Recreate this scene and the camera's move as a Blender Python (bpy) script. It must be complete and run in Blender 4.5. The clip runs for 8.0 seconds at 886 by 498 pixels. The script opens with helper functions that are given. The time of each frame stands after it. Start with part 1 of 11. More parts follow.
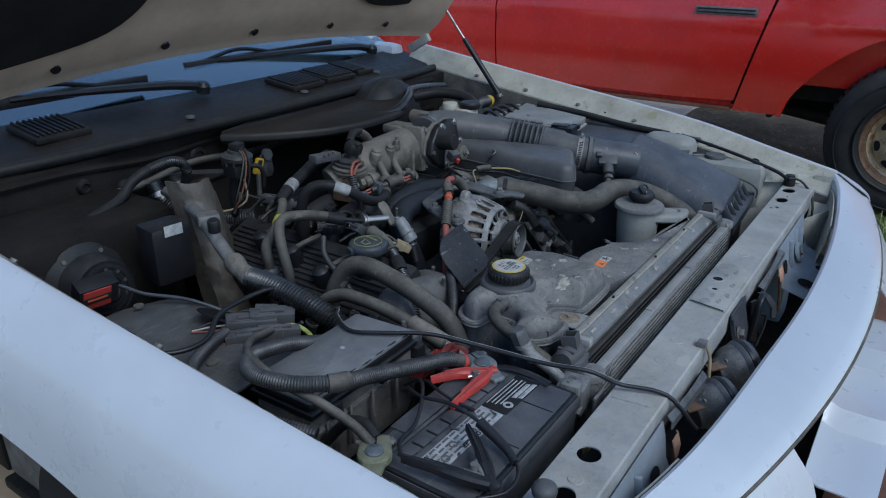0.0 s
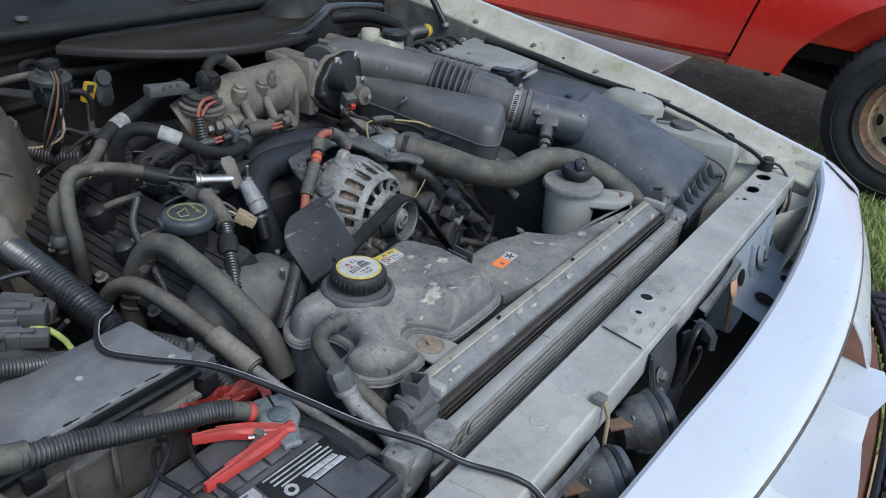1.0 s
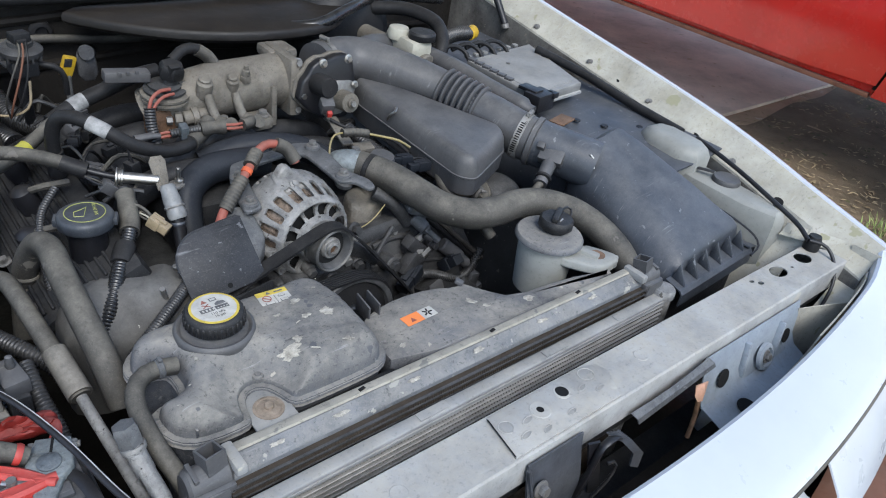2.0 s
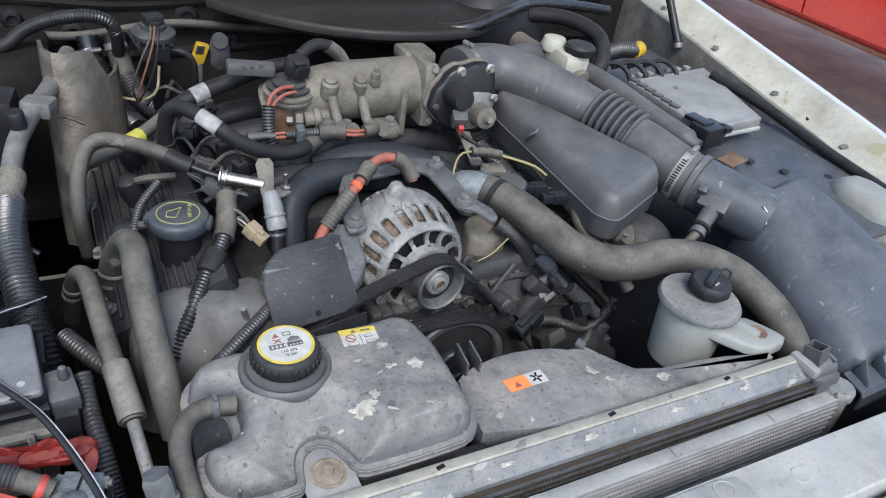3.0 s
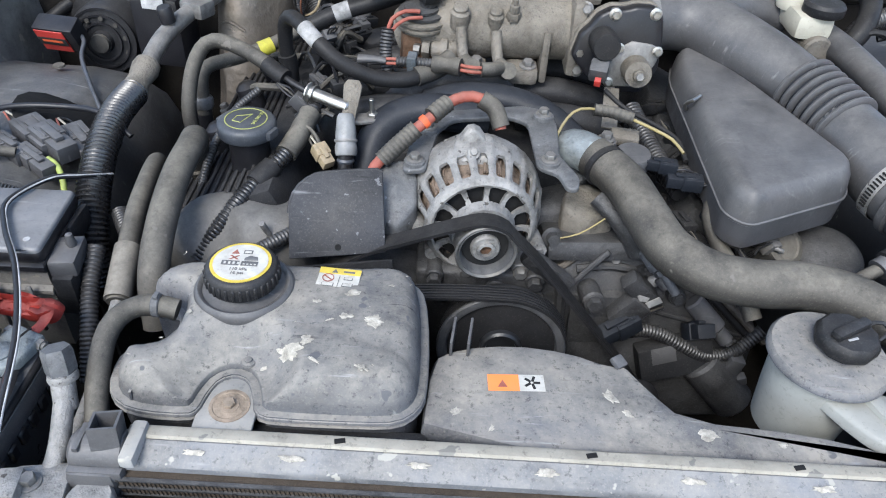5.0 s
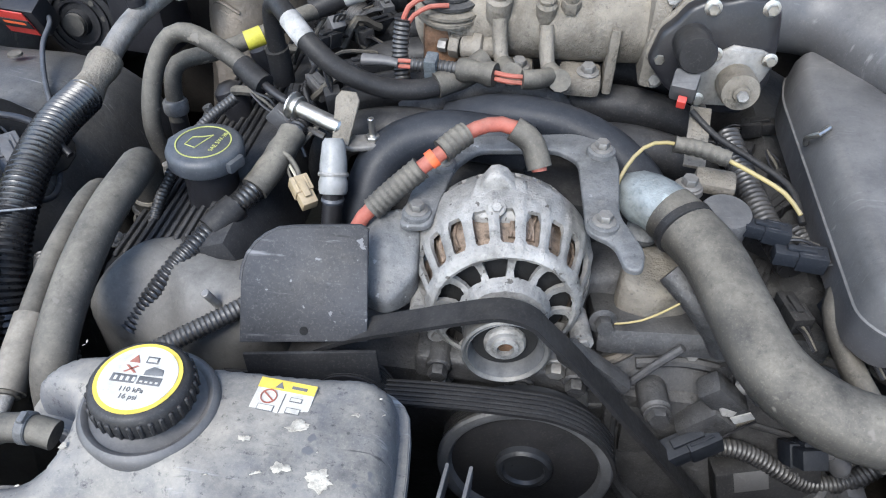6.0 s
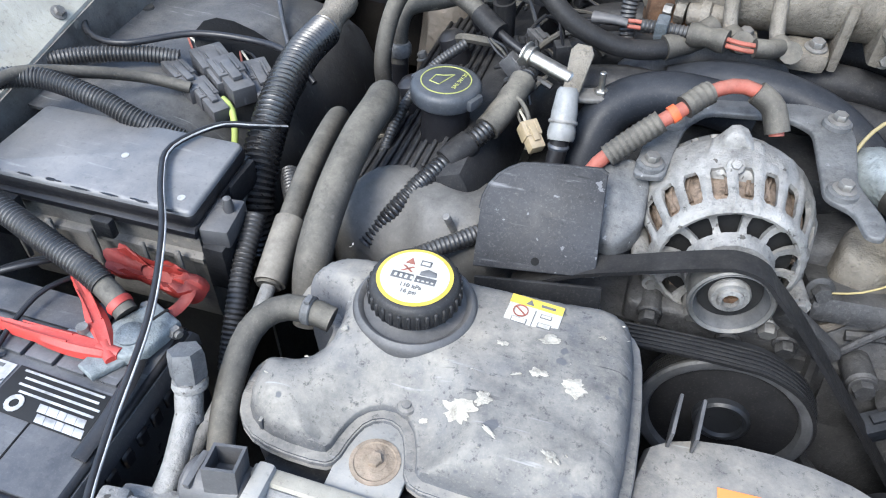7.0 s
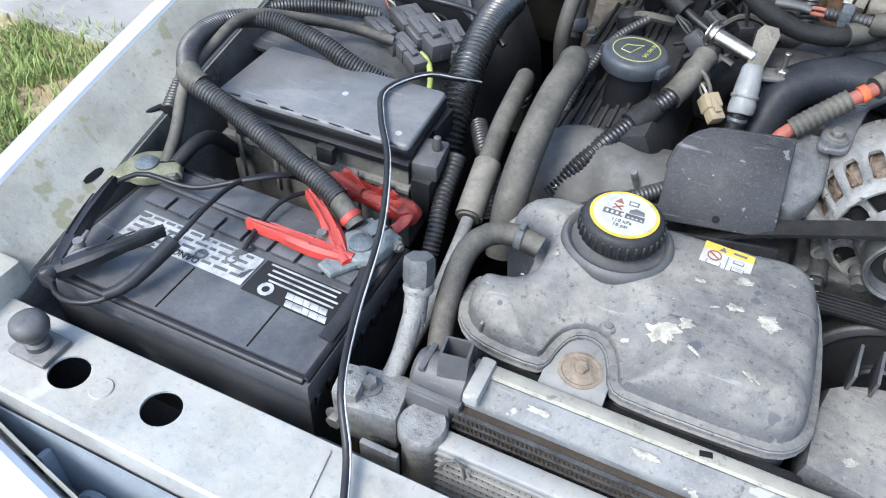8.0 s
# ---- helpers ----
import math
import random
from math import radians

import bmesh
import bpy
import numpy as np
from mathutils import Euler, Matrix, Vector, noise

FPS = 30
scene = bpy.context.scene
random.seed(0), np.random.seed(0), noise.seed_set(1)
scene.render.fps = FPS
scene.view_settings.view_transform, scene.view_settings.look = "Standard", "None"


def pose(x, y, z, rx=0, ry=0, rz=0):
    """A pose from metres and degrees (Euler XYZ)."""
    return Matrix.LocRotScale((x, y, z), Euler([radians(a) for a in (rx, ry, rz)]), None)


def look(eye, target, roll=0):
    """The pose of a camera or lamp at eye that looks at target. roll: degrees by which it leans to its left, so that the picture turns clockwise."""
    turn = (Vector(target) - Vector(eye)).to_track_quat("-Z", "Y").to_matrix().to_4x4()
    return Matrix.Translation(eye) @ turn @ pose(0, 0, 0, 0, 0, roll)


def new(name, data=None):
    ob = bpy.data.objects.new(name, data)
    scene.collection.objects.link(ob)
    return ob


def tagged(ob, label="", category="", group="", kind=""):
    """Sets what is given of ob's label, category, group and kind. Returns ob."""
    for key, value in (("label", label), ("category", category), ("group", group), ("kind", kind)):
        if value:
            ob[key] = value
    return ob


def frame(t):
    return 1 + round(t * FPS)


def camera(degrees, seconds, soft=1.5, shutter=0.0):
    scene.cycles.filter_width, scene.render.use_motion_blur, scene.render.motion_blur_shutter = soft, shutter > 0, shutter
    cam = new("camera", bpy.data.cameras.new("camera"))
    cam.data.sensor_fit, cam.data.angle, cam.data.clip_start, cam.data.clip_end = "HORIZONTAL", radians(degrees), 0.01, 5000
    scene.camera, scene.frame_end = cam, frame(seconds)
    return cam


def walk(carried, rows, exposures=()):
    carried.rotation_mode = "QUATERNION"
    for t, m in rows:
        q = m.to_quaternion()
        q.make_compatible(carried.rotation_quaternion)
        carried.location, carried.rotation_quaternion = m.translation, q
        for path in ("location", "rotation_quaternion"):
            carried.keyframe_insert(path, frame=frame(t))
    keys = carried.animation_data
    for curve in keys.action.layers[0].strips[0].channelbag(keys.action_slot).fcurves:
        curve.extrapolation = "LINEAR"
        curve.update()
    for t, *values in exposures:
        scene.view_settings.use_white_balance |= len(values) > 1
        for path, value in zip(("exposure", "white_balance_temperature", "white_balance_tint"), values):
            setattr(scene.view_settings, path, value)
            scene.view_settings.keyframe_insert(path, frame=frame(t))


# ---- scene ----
cam = camera(62.4, 8.0, soft=1.1)
PATH = [
    (0, (-1.222, -0.288, 1.478), (0.294, 0.751, 0.688), 0.2),
    (0.5, (-1.009, -0.359, 1.477), (0.499, 0.621, 0.602), 0.8),
    (1, (-0.795, -0.258, 1.436), (0.665, 0.701, 0.462), 5.8),
    (1.2, (-0.718, -0.238, 1.444), (0.731, 0.717, 0.449), 6.9),
    (2.3, (-0.39, -0.425, 1.529), (0.598, 0.892, 0.395), 8.2),
    (2.5, (-0.373, -0.404, 1.515), (0.511, 0.984, 0.378), 7.2),
    (3, (-0.318, -0.275, 1.473), (0.545, 1.138, 0.351), 9.5),
    (3.5, (-0.28, -0.25, 1.453), (0.457, 1.193, 0.281), 9.6),
    (4, (-0.099, -0.311, 1.454), (0.315, 1.215, 0.23), 0.2),
    (4.2, (-0.006, -0.376, 1.457), (0.252, 1.193, 0.244), -3.3),
    (5.3, (0.071, -0.151, 1.382), (0.028, 1.374, 0.089), 4.9),
    (5.5, (0.084, -0.069, 1.366), (0.024, 1.442, 0.057), 4.5),
    (6, (0.112, 0.016, 1.342), (-0.073, 1.476, -0.012), 1.3),
    (6.5, (0.074, -0.015, 1.331), (-0.254, 1.399, -0.044), 0.9),
    (7, (-0.006, -0.073, 1.34), (-0.416, 1.3, -0.056), 1.5),
    (7.5, (-0.059, -0.16, 1.36), (-0.551, 1.178, -0.044), 1.9),
    (8, (-0.092, -0.206, 1.349), (-0.663, 1.094, -0.059), 2.2),
]
walk(cam, [(t, look(eye, target, roll)) for t, eye, target, roll in PATH],
     exposures=[(0.0, -0.12, 5450, 4), (0.6, 0.30, 5900, 4), (1.2, 0.72, 6000, 6), (2.4, 0.95, 6150, 7), (3.6, 1.36, 6200, 7), (5.4, 1.55, 6200, 8), (6.2, 1.83, 6200, 8), (7.0, 1.89, 6150, 7), (8.0, 1.65, 6100, 6)])

from mathutils.geometry import delaunay_2d_cdt

# ---- world, sun ----
world = bpy.data.worlds.new("sky")
scene.world = world
world.use_nodes = True
wn = world.node_tree.nodes
sky = wn.new("ShaderNodeTexSky")
sky.sky_type = "NISHITA"
sky.sun_disc = False
sky.sun_elevation = radians(48)
sky.sun_rotation = radians(200)
sky.air_density = 1.0
sky.dust_density = 1.5
wn["Background"].inputs["Strength"].default_value = 0.17
world.node_tree.links.new(sky.outputs["Color"], wn["Background"].inputs["Color"])
sun = new("sun", bpy.data.lights.new("sun", "SUN"))
sun.data.energy = 1.4
sun.data.angle = radians(25)
sun.data.color = (1.0, 0.97, 0.93)
sun.matrix_world = look((-2.0, -5.0, 6.2), (0, 0, 0))


# ---- materials ----
def surface(name, base, rough=0.5, metal=0.0, var=0.25, scale=18.0, dust=0.0, dust_col=(0.27, 0.245, 0.21),
            spots=0.0, spot_col=(0.55, 0.54, 0.5), spot_scale=22.0, bump=0.1, bump_scale=160.0, coat=0.0, grit=0.0, spec=0.16, scuff=0.0, scuff_col=(0.3, 0.3, 0.29)):
    """A surface with large and small variation, settled dust that also lightens upward faces, pale marks, scuffs and
    fine relief.
    """
    m = bpy.data.materials.new(name)
    m.use_nodes = True
    nt = m.node_tree
    N, L = nt.nodes, nt.links
    b = N["Principled BSDF"]
    tc = N.new("ShaderNodeTexCoord")

    def noise_node(sc, detail=6.0, rough_=0.6):
        n = N.new("ShaderNodeTexNoise")
        n.inputs["Scale"].default_value = sc
        n.inputs["Detail"].default_value = detail
        n.inputs["Roughness"].default_value = rough_
        L.new(tc.outputs["Object"], n.inputs["Vector"])
        return n.outputs["Fac"]

    def math_node(op, a, c, d=None):
        n = N.new("ShaderNodeMath")
        n.operation = op
        n.use_clamp = op in ("MULTIPLY_ADD",)
        for i, v in enumerate((a, c, d)):
            if v is None:
                continue
            if isinstance(v, (int, float)):
                n.inputs[i].default_value = v
            else:
                L.new(v, n.inputs[i])
        return n.outputs[0]

    def ramp(fac, lo, hi):
        n = N.new("ShaderNodeMapRange")
        n.inputs["From Min"].default_value = lo
        n.inputs["From Max"].default_value = hi
        n.inputs["To Min"].default_value = 0.0
        n.inputs["To Max"].default_value = 1.0
        L.new(fac, n.inputs["Value"])
        return n.outputs["Result"]

    def mix(fac, a, c):
        n = N.new("ShaderNodeMix")
        n.data_type = "RGBA"
        if isinstance(fac, (int, float)):
            n.inputs[0].default_value = fac
        else:
            L.new(fac, n.inputs[0])
        for i, v in ((6, a), (7, c)):
            if isinstance(v, tuple):
                n.inputs[i].default_value = (*v, 1)
            else:
                L.new(v, n.inputs[i])
        return n.outputs[2]

    big, mid = noise_node(scale), noise_node(scale * 6)
    lo = tuple(c * (1 - var) for c in base)
    hi = tuple(min(1, c * (1 + var)) for c in base)
    col = mix(ramp(big, 0.3, 0.7), lo, hi)
    col = mix(math_node("MULTIPLY", ramp(mid, 0.4, 0.75), 0.35 * min(1, var * 3)), col, hi)
    rough_out = math_node("MULTIPLY_ADD", mid, 0.4, rough - 0.2)
    metal_out = None
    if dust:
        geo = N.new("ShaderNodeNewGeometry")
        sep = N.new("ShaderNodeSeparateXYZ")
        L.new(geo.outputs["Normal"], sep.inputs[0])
        # Dust follows the upward normal; this also paints light-on-top contrast into the colour.
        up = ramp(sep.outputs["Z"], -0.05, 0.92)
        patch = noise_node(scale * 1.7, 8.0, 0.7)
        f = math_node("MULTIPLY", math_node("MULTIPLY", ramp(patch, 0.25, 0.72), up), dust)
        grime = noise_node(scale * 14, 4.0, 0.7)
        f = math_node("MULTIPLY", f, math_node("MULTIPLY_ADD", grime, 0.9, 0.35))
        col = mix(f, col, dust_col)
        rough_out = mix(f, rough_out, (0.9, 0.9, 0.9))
        if metal:
            metal_out = math_node("MULTIPLY", math_node("SUBTRACT", 1.0, f), metal)
    if grit:
        g1 = math_node("MULTIPLY", ramp(noise_node(420.0, 3.0, 0.7), 0.54, 0.74), grit * 0.45)
        col = mix(g1, col, dust_col)
        g2 = math_node("MULTIPLY", ramp(noise_node(150.0, 5.0, 0.75), 0.56, 0.68), grit * 0.8)
        col = mix(g2, col, tuple(c * 0.35 for c in base))
    if scuff:
        for turn_, dens in ((0.5, 0.62), (-0.9, 0.66)):
            mp = N.new("ShaderNodeMapping")
            mp.inputs["Rotation"].default_value = (0.1, 0.2, turn_)
            mp.inputs["Scale"].default_value = (14, 210, 40)
            L.new(tc.outputs["Object"], mp.inputs["Vector"])
            sn = N.new("ShaderNodeTexNoise")
            sn.inputs["Scale"].default_value = 1.0
            sn.inputs["Detail"].default_value = 4.0
            L.new(mp.outputs["Vector"], sn.inputs["Vector"])
            where = ramp(noise_node(scale * 3.1, 3.0, 0.6), 0.45, 0.62)
            fsc = math_node("MULTIPLY", math_node("MULTIPLY", ramp(sn.outputs["Fac"], dens, dens + 0.10), where), scuff)
            col = mix(fsc, col, scuff_col if turn_ > 0 else tuple(c * 0.3 for c in base))
    if spots:
        sp = noise_node(spot_scale, 3.0, 0.55)
        fs = math_node("MULTIPLY", ramp(sp, 0.70 - 0.1 * spots, 0.72 - 0.1 * spots), 0.85)
        col = mix(fs, col, spot_col)
    L.new(col, b.inputs["Base Color"])
    L.new(rough_out, b.inputs["Roughness"])
    b.inputs["Metallic"].default_value = metal
    if metal_out:
        L.new(metal_out, b.inputs["Metallic"])
    b.inputs["Specular IOR Level"].default_value = 0.5 if coat or metal > 0.6 else spec
    b.inputs["Coat Weight"].default_value = coat
    b.inputs["Coat Roughness"].default_value = 0.06
    if bump:
        bn = N.new("ShaderNodeBump")
        bn.inputs["Strength"].default_value = bump
        bn.inputs["Distance"].default_value = 0.002
        hs = math_node("ADD", noise_node(bump_scale, 5.0, 0.7), math_node("MULTIPLY", noise_node(scale * 2.5, 3.0, 0.6), 1.5))
        L.new(hs, bn.inputs["Height"])
        L.new(bn.outputs["Normal"], b.inputs["Normal"])
    return m


M_WHITE = surface("white_paint", (0.50, 0.52, 0.548), 0.30, var=0.06, scale=4, dust=0.12, dust_col=(0.40, 0.39, 0.36), bump=0.015, coat=0.4)
M_WHITE_DIRTY = surface("grimy_white_paint", (0.385, 0.372, 0.325), 0.5, var=0.35, scale=10, dust=0.95, dust_col=(0.335, 0.305, 0.22), spots=0.55, spot_col=(0.27, 0.26, 0.165), spot_scale=18, bump=0.2, grit=0.6, scuff=0.6, scuff_col=(0.46, 0.45, 0.42))
M_PULLEY = surface("oily_black_paint", (0.014, 0.015, 0.017), 0.34, var=0.4, scale=14, dust=0.10, dust_col=(0.14, 0.14, 0.135), bump=0.10, grit=0.15, spec=0.5)
# Worn grey lip, and the darker tone painted as shade inside the dish.
M_RIM_GREY = surface("worn_edge_and_dish_shade", (0.075, 0.076, 0.078), 0.45, metal=0.3, var=0.35, scale=40, dust=0.4, dust_col=(0.24, 0.23, 0.21), bump=0.15, grit=0.3)
M_MODULE = surface("chalky_grey_casting", (0.20, 0.198, 0.19), 0.5, metal=0.2, var=0.3, scale=14, dust=0.7, dust_col=(0.36, 0.34, 0.30), bump=0.2, grit=0.35)
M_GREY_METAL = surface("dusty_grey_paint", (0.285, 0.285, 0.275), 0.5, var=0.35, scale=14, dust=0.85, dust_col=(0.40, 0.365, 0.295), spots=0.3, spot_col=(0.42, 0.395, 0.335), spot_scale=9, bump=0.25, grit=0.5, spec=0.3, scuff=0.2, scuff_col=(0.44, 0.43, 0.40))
M_BAR = surface("dusty_radiator_bar", (0.21, 0.212, 0.21), 0.5, var=0.3, scale=14, dust=0.75, dust_col=(0.37, 0.34, 0.275), spots=0.3, spot_col=(0.42, 0.40, 0.33), bump=0.15, grit=0.5, spec=0.3)
M_INK_FADED = surface("faded_print", (0.11, 0.11, 0.11), 0.6, var=0.3, scale=90, bump=0.0, grit=0.3)
M_BLUEGREY = surface("pale_blue_grey_paint", (0.235, 0.27, 0.305), 0.42, var=0.35, scale=12, dust=0.5, bump=0.15, grit=0.4, spec=0.3, scuff=0.4)
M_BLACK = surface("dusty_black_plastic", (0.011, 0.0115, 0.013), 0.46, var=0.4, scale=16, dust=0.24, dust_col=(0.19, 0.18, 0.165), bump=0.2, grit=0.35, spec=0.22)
M_BLACK_CLEAN = surface("black_plastic", (0.010, 0.010, 0.012), 0.36, var=0.3, scale=20, dust=0.12, dust_col=(0.2, 0.19, 0.17), bump=0.12, grit=0.12, spec=0.35)
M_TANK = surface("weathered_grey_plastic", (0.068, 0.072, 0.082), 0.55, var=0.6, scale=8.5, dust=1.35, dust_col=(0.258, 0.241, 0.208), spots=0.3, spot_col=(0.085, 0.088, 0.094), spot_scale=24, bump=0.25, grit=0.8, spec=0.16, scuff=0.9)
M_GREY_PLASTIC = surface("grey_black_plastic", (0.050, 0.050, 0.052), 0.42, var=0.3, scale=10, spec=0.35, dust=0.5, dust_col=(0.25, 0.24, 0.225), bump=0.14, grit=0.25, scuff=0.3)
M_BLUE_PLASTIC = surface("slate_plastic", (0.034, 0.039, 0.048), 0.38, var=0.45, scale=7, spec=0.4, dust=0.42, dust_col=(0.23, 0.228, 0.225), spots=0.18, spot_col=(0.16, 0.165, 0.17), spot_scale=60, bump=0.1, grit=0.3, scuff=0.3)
M_SLATE_DARK = surface("dark_moulded_pipe", (0.010, 0.012, 0.016), 0.42, var=0.35, scale=9, dust=0.22, dust_col=(0.15, 0.15, 0.15), bump=0.12, grit=0.3)
M_LINER = surface("dust_caked_liner", (0.024, 0.025, 0.027), 0.36, var=0.5, scale=8, dust=0.6, dust_col=(0.25, 0.24, 0.22), bump=0.3, grit=0.5, spec=0.5, scuff=0.7)
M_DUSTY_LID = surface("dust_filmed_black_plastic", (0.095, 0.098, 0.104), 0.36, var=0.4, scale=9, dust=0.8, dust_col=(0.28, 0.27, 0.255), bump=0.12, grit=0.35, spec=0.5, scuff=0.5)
M_BATTERY = surface("dust_filmed_battery_plastic", (0.034, 0.036, 0.041), 0.33, var=0.4, scale=11, dust=0.5, dust_col=(0.24, 0.23, 0.22), bump=0.12, grit=0.35, spec=0.5, scuff=0.6, scuff_col=(0.2, 0.2, 0.205))
M_SCUFFED = surface("scuffed_black_plastic", (0.018, 0.019, 0.022), 0.5, var=0.4, scale=12, dust=0.22, dust_col=(0.18, 0.175, 0.165), spots=0.2, spot_col=(0.13, 0.13, 0.135), spot_scale=70, bump=0.15, grit=0.5, spec=0.22, scuff=0.8, scuff_col=(0.15, 0.15, 0.155))
M_LEAD_PALE = surface("pale_corroded_lead", (0.165, 0.185, 0.188), 0.55, metal=0.3, var=0.4, scale=60, dust=0.3, dust_col=(0.27, 0.265, 0.25), spots=0.2, spot_col=(0.30, 0.34, 0.34), bump=0.5, grit=0.5)
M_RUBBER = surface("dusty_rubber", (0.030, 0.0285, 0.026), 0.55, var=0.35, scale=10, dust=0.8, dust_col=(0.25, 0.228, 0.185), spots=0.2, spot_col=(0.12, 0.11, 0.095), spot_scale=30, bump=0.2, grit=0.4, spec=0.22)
M_RUBBER_DARK = surface("black_rubber", (0.012, 0.012, 0.013), 0.45, var=0.3, scale=25, dust=0.18, dust_col=(0.18, 0.17, 0.15), bump=0.12, grit=0.25)
M_CORR = surface("black_loom", (0.009, 0.009, 0.010), 0.28, var=0.3, scale=25, dust=0.2, dust_col=(0.18, 0.175, 0.16), bump=0.05, grit=0.2, spec=0.6)
M_CORR_GREY = surface("dusty_loom", (0.014, 0.014, 0.015), 0.34, var=0.3, scale=25, dust=0.42, dust_col=(0.20, 0.19, 0.172), bump=0.06, grit=0.3, spec=0.5)
M_ALU = surface("oxidised_aluminium", (0.21, 0.205, 0.195), 0.5, metal=0.45, var=0.55, scale=38, dust=0.55, dust_col=(0.36, 0.345, 0.31), spots=0.32, spot_col=(0.060, 0.054, 0.047), spot_scale=85, bump=0.6, bump_scale=420, grit=0.75)
M_CAST = surface("dusty_cast_aluminium", (0.145, 0.132, 0.112), 0.65, metal=0.3, var=0.45, scale=26, dust=0.6, dust_col=(0.225, 0.20, 0.155), bump=0.7, bump_scale=260, grit=0.7)
M_DARK_CAST = surface("grimy_dark_casting", (0.026, 0.026, 0.027), 0.5, metal=0.15, var=0.7, scale=22, dust=0.55, dust_col=(0.165, 0.160, 0.150), bump=0.6, bump_scale=130, grit=0.7, spec=0.35)
M_BROWN_CAST = surface("brown_dusted_casting", (0.075, 0.066, 0.056), 0.65, metal=0.2, var=0.5, scale=24, dust=0.5, dust_col=(0.19, 0.168, 0.135), bump=0.5, bump_scale=220, grit=0.5)
M_STEEL = surface("bright_steel", (0.42, 0.41, 0.385), 0.36, metal=1.0, var=0.3, scale=60, dust=0.25, dust_col=(0.25, 0.23, 0.20), bump=0.15, grit=0.3)
M_STEEL_DULL = surface("dull_steel", (0.19, 0.185, 0.175), 0.5, metal=0.6, var=0.4, scale=50, dust=0.55, dust_col=(0.22, 0.20, 0.17), bump=0.35, grit=0.5)
M_FIN = surface("condenser_metal", (0.30, 0.295, 0.28), 0.5, metal=0.3, var=0.25, scale=30, dust=0.4, dust_col=(0.33, 0.30, 0.26), bump=0.3, bump_scale=500, grit=0.3, spec=0.3)
M_CORE = surface("dark_radiator_core", (0.042, 0.033, 0.025), 0.7, var=0.4, scale=30, dust=0.25, dust_col=(0.12, 0.10, 0.075), bump=0.5, bump_scale=600, grit=0.4)
M_FIN_DARK = surface("grimy_folded_fin", (0.040, 0.038, 0.036), 0.6, metal=0.2, var=0.4, scale=60, dust=0.2, bump=0.3, grit=0.3)
M_DULL_RIM = surface("dull_pulley_steel", (0.095, 0.094, 0.090), 0.45, metal=0.5, var=0.4, scale=50, dust=0.4, dust_col=(0.26, 0.24, 0.20), bump=0.2, grit=0.35)
M_COPPER = surface("varnished_copper", (0.165, 0.125, 0.095), 0.5, metal=0.3, var=0.7, scale=120, dust=0.3, dust_col=(0.20, 0.18, 0.15), bump=0.5, bump_scale=400)
M_RED_PLASTIC = surface("red_plastic", (0.36, 0.035, 0.028), 0.42, var=0.2, scale=30, dust=0.35, dust_col=(0.33, 0.20, 0.17), bump=0.08, grit=0.2, spec=0.3)
M_RED_WIRE = surface("faded_red_wire", (0.235, 0.066, 0.048), 0.5, var=0.35, scale=50, dust=0.55, dust_col=(0.30, 0.19, 0.15), bump=0.1, grit=0.3)
M_HOSE_TAN = surface("dust_caked_hose", (0.055, 0.051, 0.045), 0.65, var=0.35, scale=10, dust=1.0, dust_col=(0.35, 0.32, 0.265), bump=0.2, grit=0.2)
M_NOSE = surface("dusty_cover_nose", (0.060, 0.058, 0.055), 0.55, var=0.4, scale=9, dust=0.7, dust_col=(0.25, 0.24, 0.22), bump=0.3, grit=0.3, spec=0.3)
M_ORANGE = surface("orange_tape", (0.55, 0.10, 0.035), 0.5, var=0.25, scale=60, dust=0.2, bump=0.05, grit=0.2)
M_ORANGE_PALE = surface("faded_orange_plastic", (0.46, 0.27, 0.19), 0.5, var=0.35, scale=40, dust=0.3, bump=0.05, grit=0.2)
M_YELLOW = surface("yellow_plastic", (0.40, 0.255, 0.018), 0.5, var=0.35, scale=60, dust=0.35, dust_col=(0.25, 0.19, 0.09), bump=0.1, grit=0.3)
M_YELLOW_WIRE = surface("yellow_wire", (0.24, 0.195, 0.085), 0.5, var=0.3, dust=0.4, bump=0.0)
M_LIME = surface("lime_wire", (0.30, 0.36, 0.09), 0.5, var=0.3, scale=50, dust=0.3, bump=0.0, grit=0.2)
M_TAN = surface("tan_plastic", (0.27, 0.215, 0.135), 0.5, var=0.3, scale=40, dust=0.4, bump=0.1, grit=0.3)
M_LABEL = surface("white_label", (0.43, 0.42, 0.385), 0.55, var=0.25, scale=60, dust=0.4, dust_col=(0.33, 0.30, 0.24), bump=0.02, grit=0.4)
M_LABEL_GREY = surface("worn_white_print", (0.34, 0.34, 0.335), 0.5, var=0.4, scale=70, bump=0.02, grit=0.45)
M_LABEL_YELLOW = surface("yellow_print", (0.50, 0.38, 0.07), 0.5, var=0.2, scale=60, bump=0.0, grit=0.3)
M_TERMINAL_RED = surface("dull_red_rubber", (0.20, 0.022, 0.018), 0.55, var=0.35, scale=40, dust=0.5, dust_col=(0.28, 0.15, 0.125), bump=0.15, grit=0.3)
M_LABEL_OIL = surface("pale_yellow_print", (0.28, 0.29, 0.10), 0.5, var=0.25, bump=0.0, grit=0.3)
M_LABEL_ORANGE = surface("orange_print", (0.75, 0.22, 0.06), 0.5, var=0.06, dust=0.2, bump=0.0)
M_INK = surface("black_ink", (0.02, 0.02, 0.02), 0.6, var=0.1, bump=0.0)
M_RUSTY_TAB = surface("dusty_rust_stain", (0.20, 0.155, 0.115), 0.8, var=0.5, scale=60, dust=0.5, dust_col=(0.30, 0.26, 0.20), bump=0.4, grit=0.4)
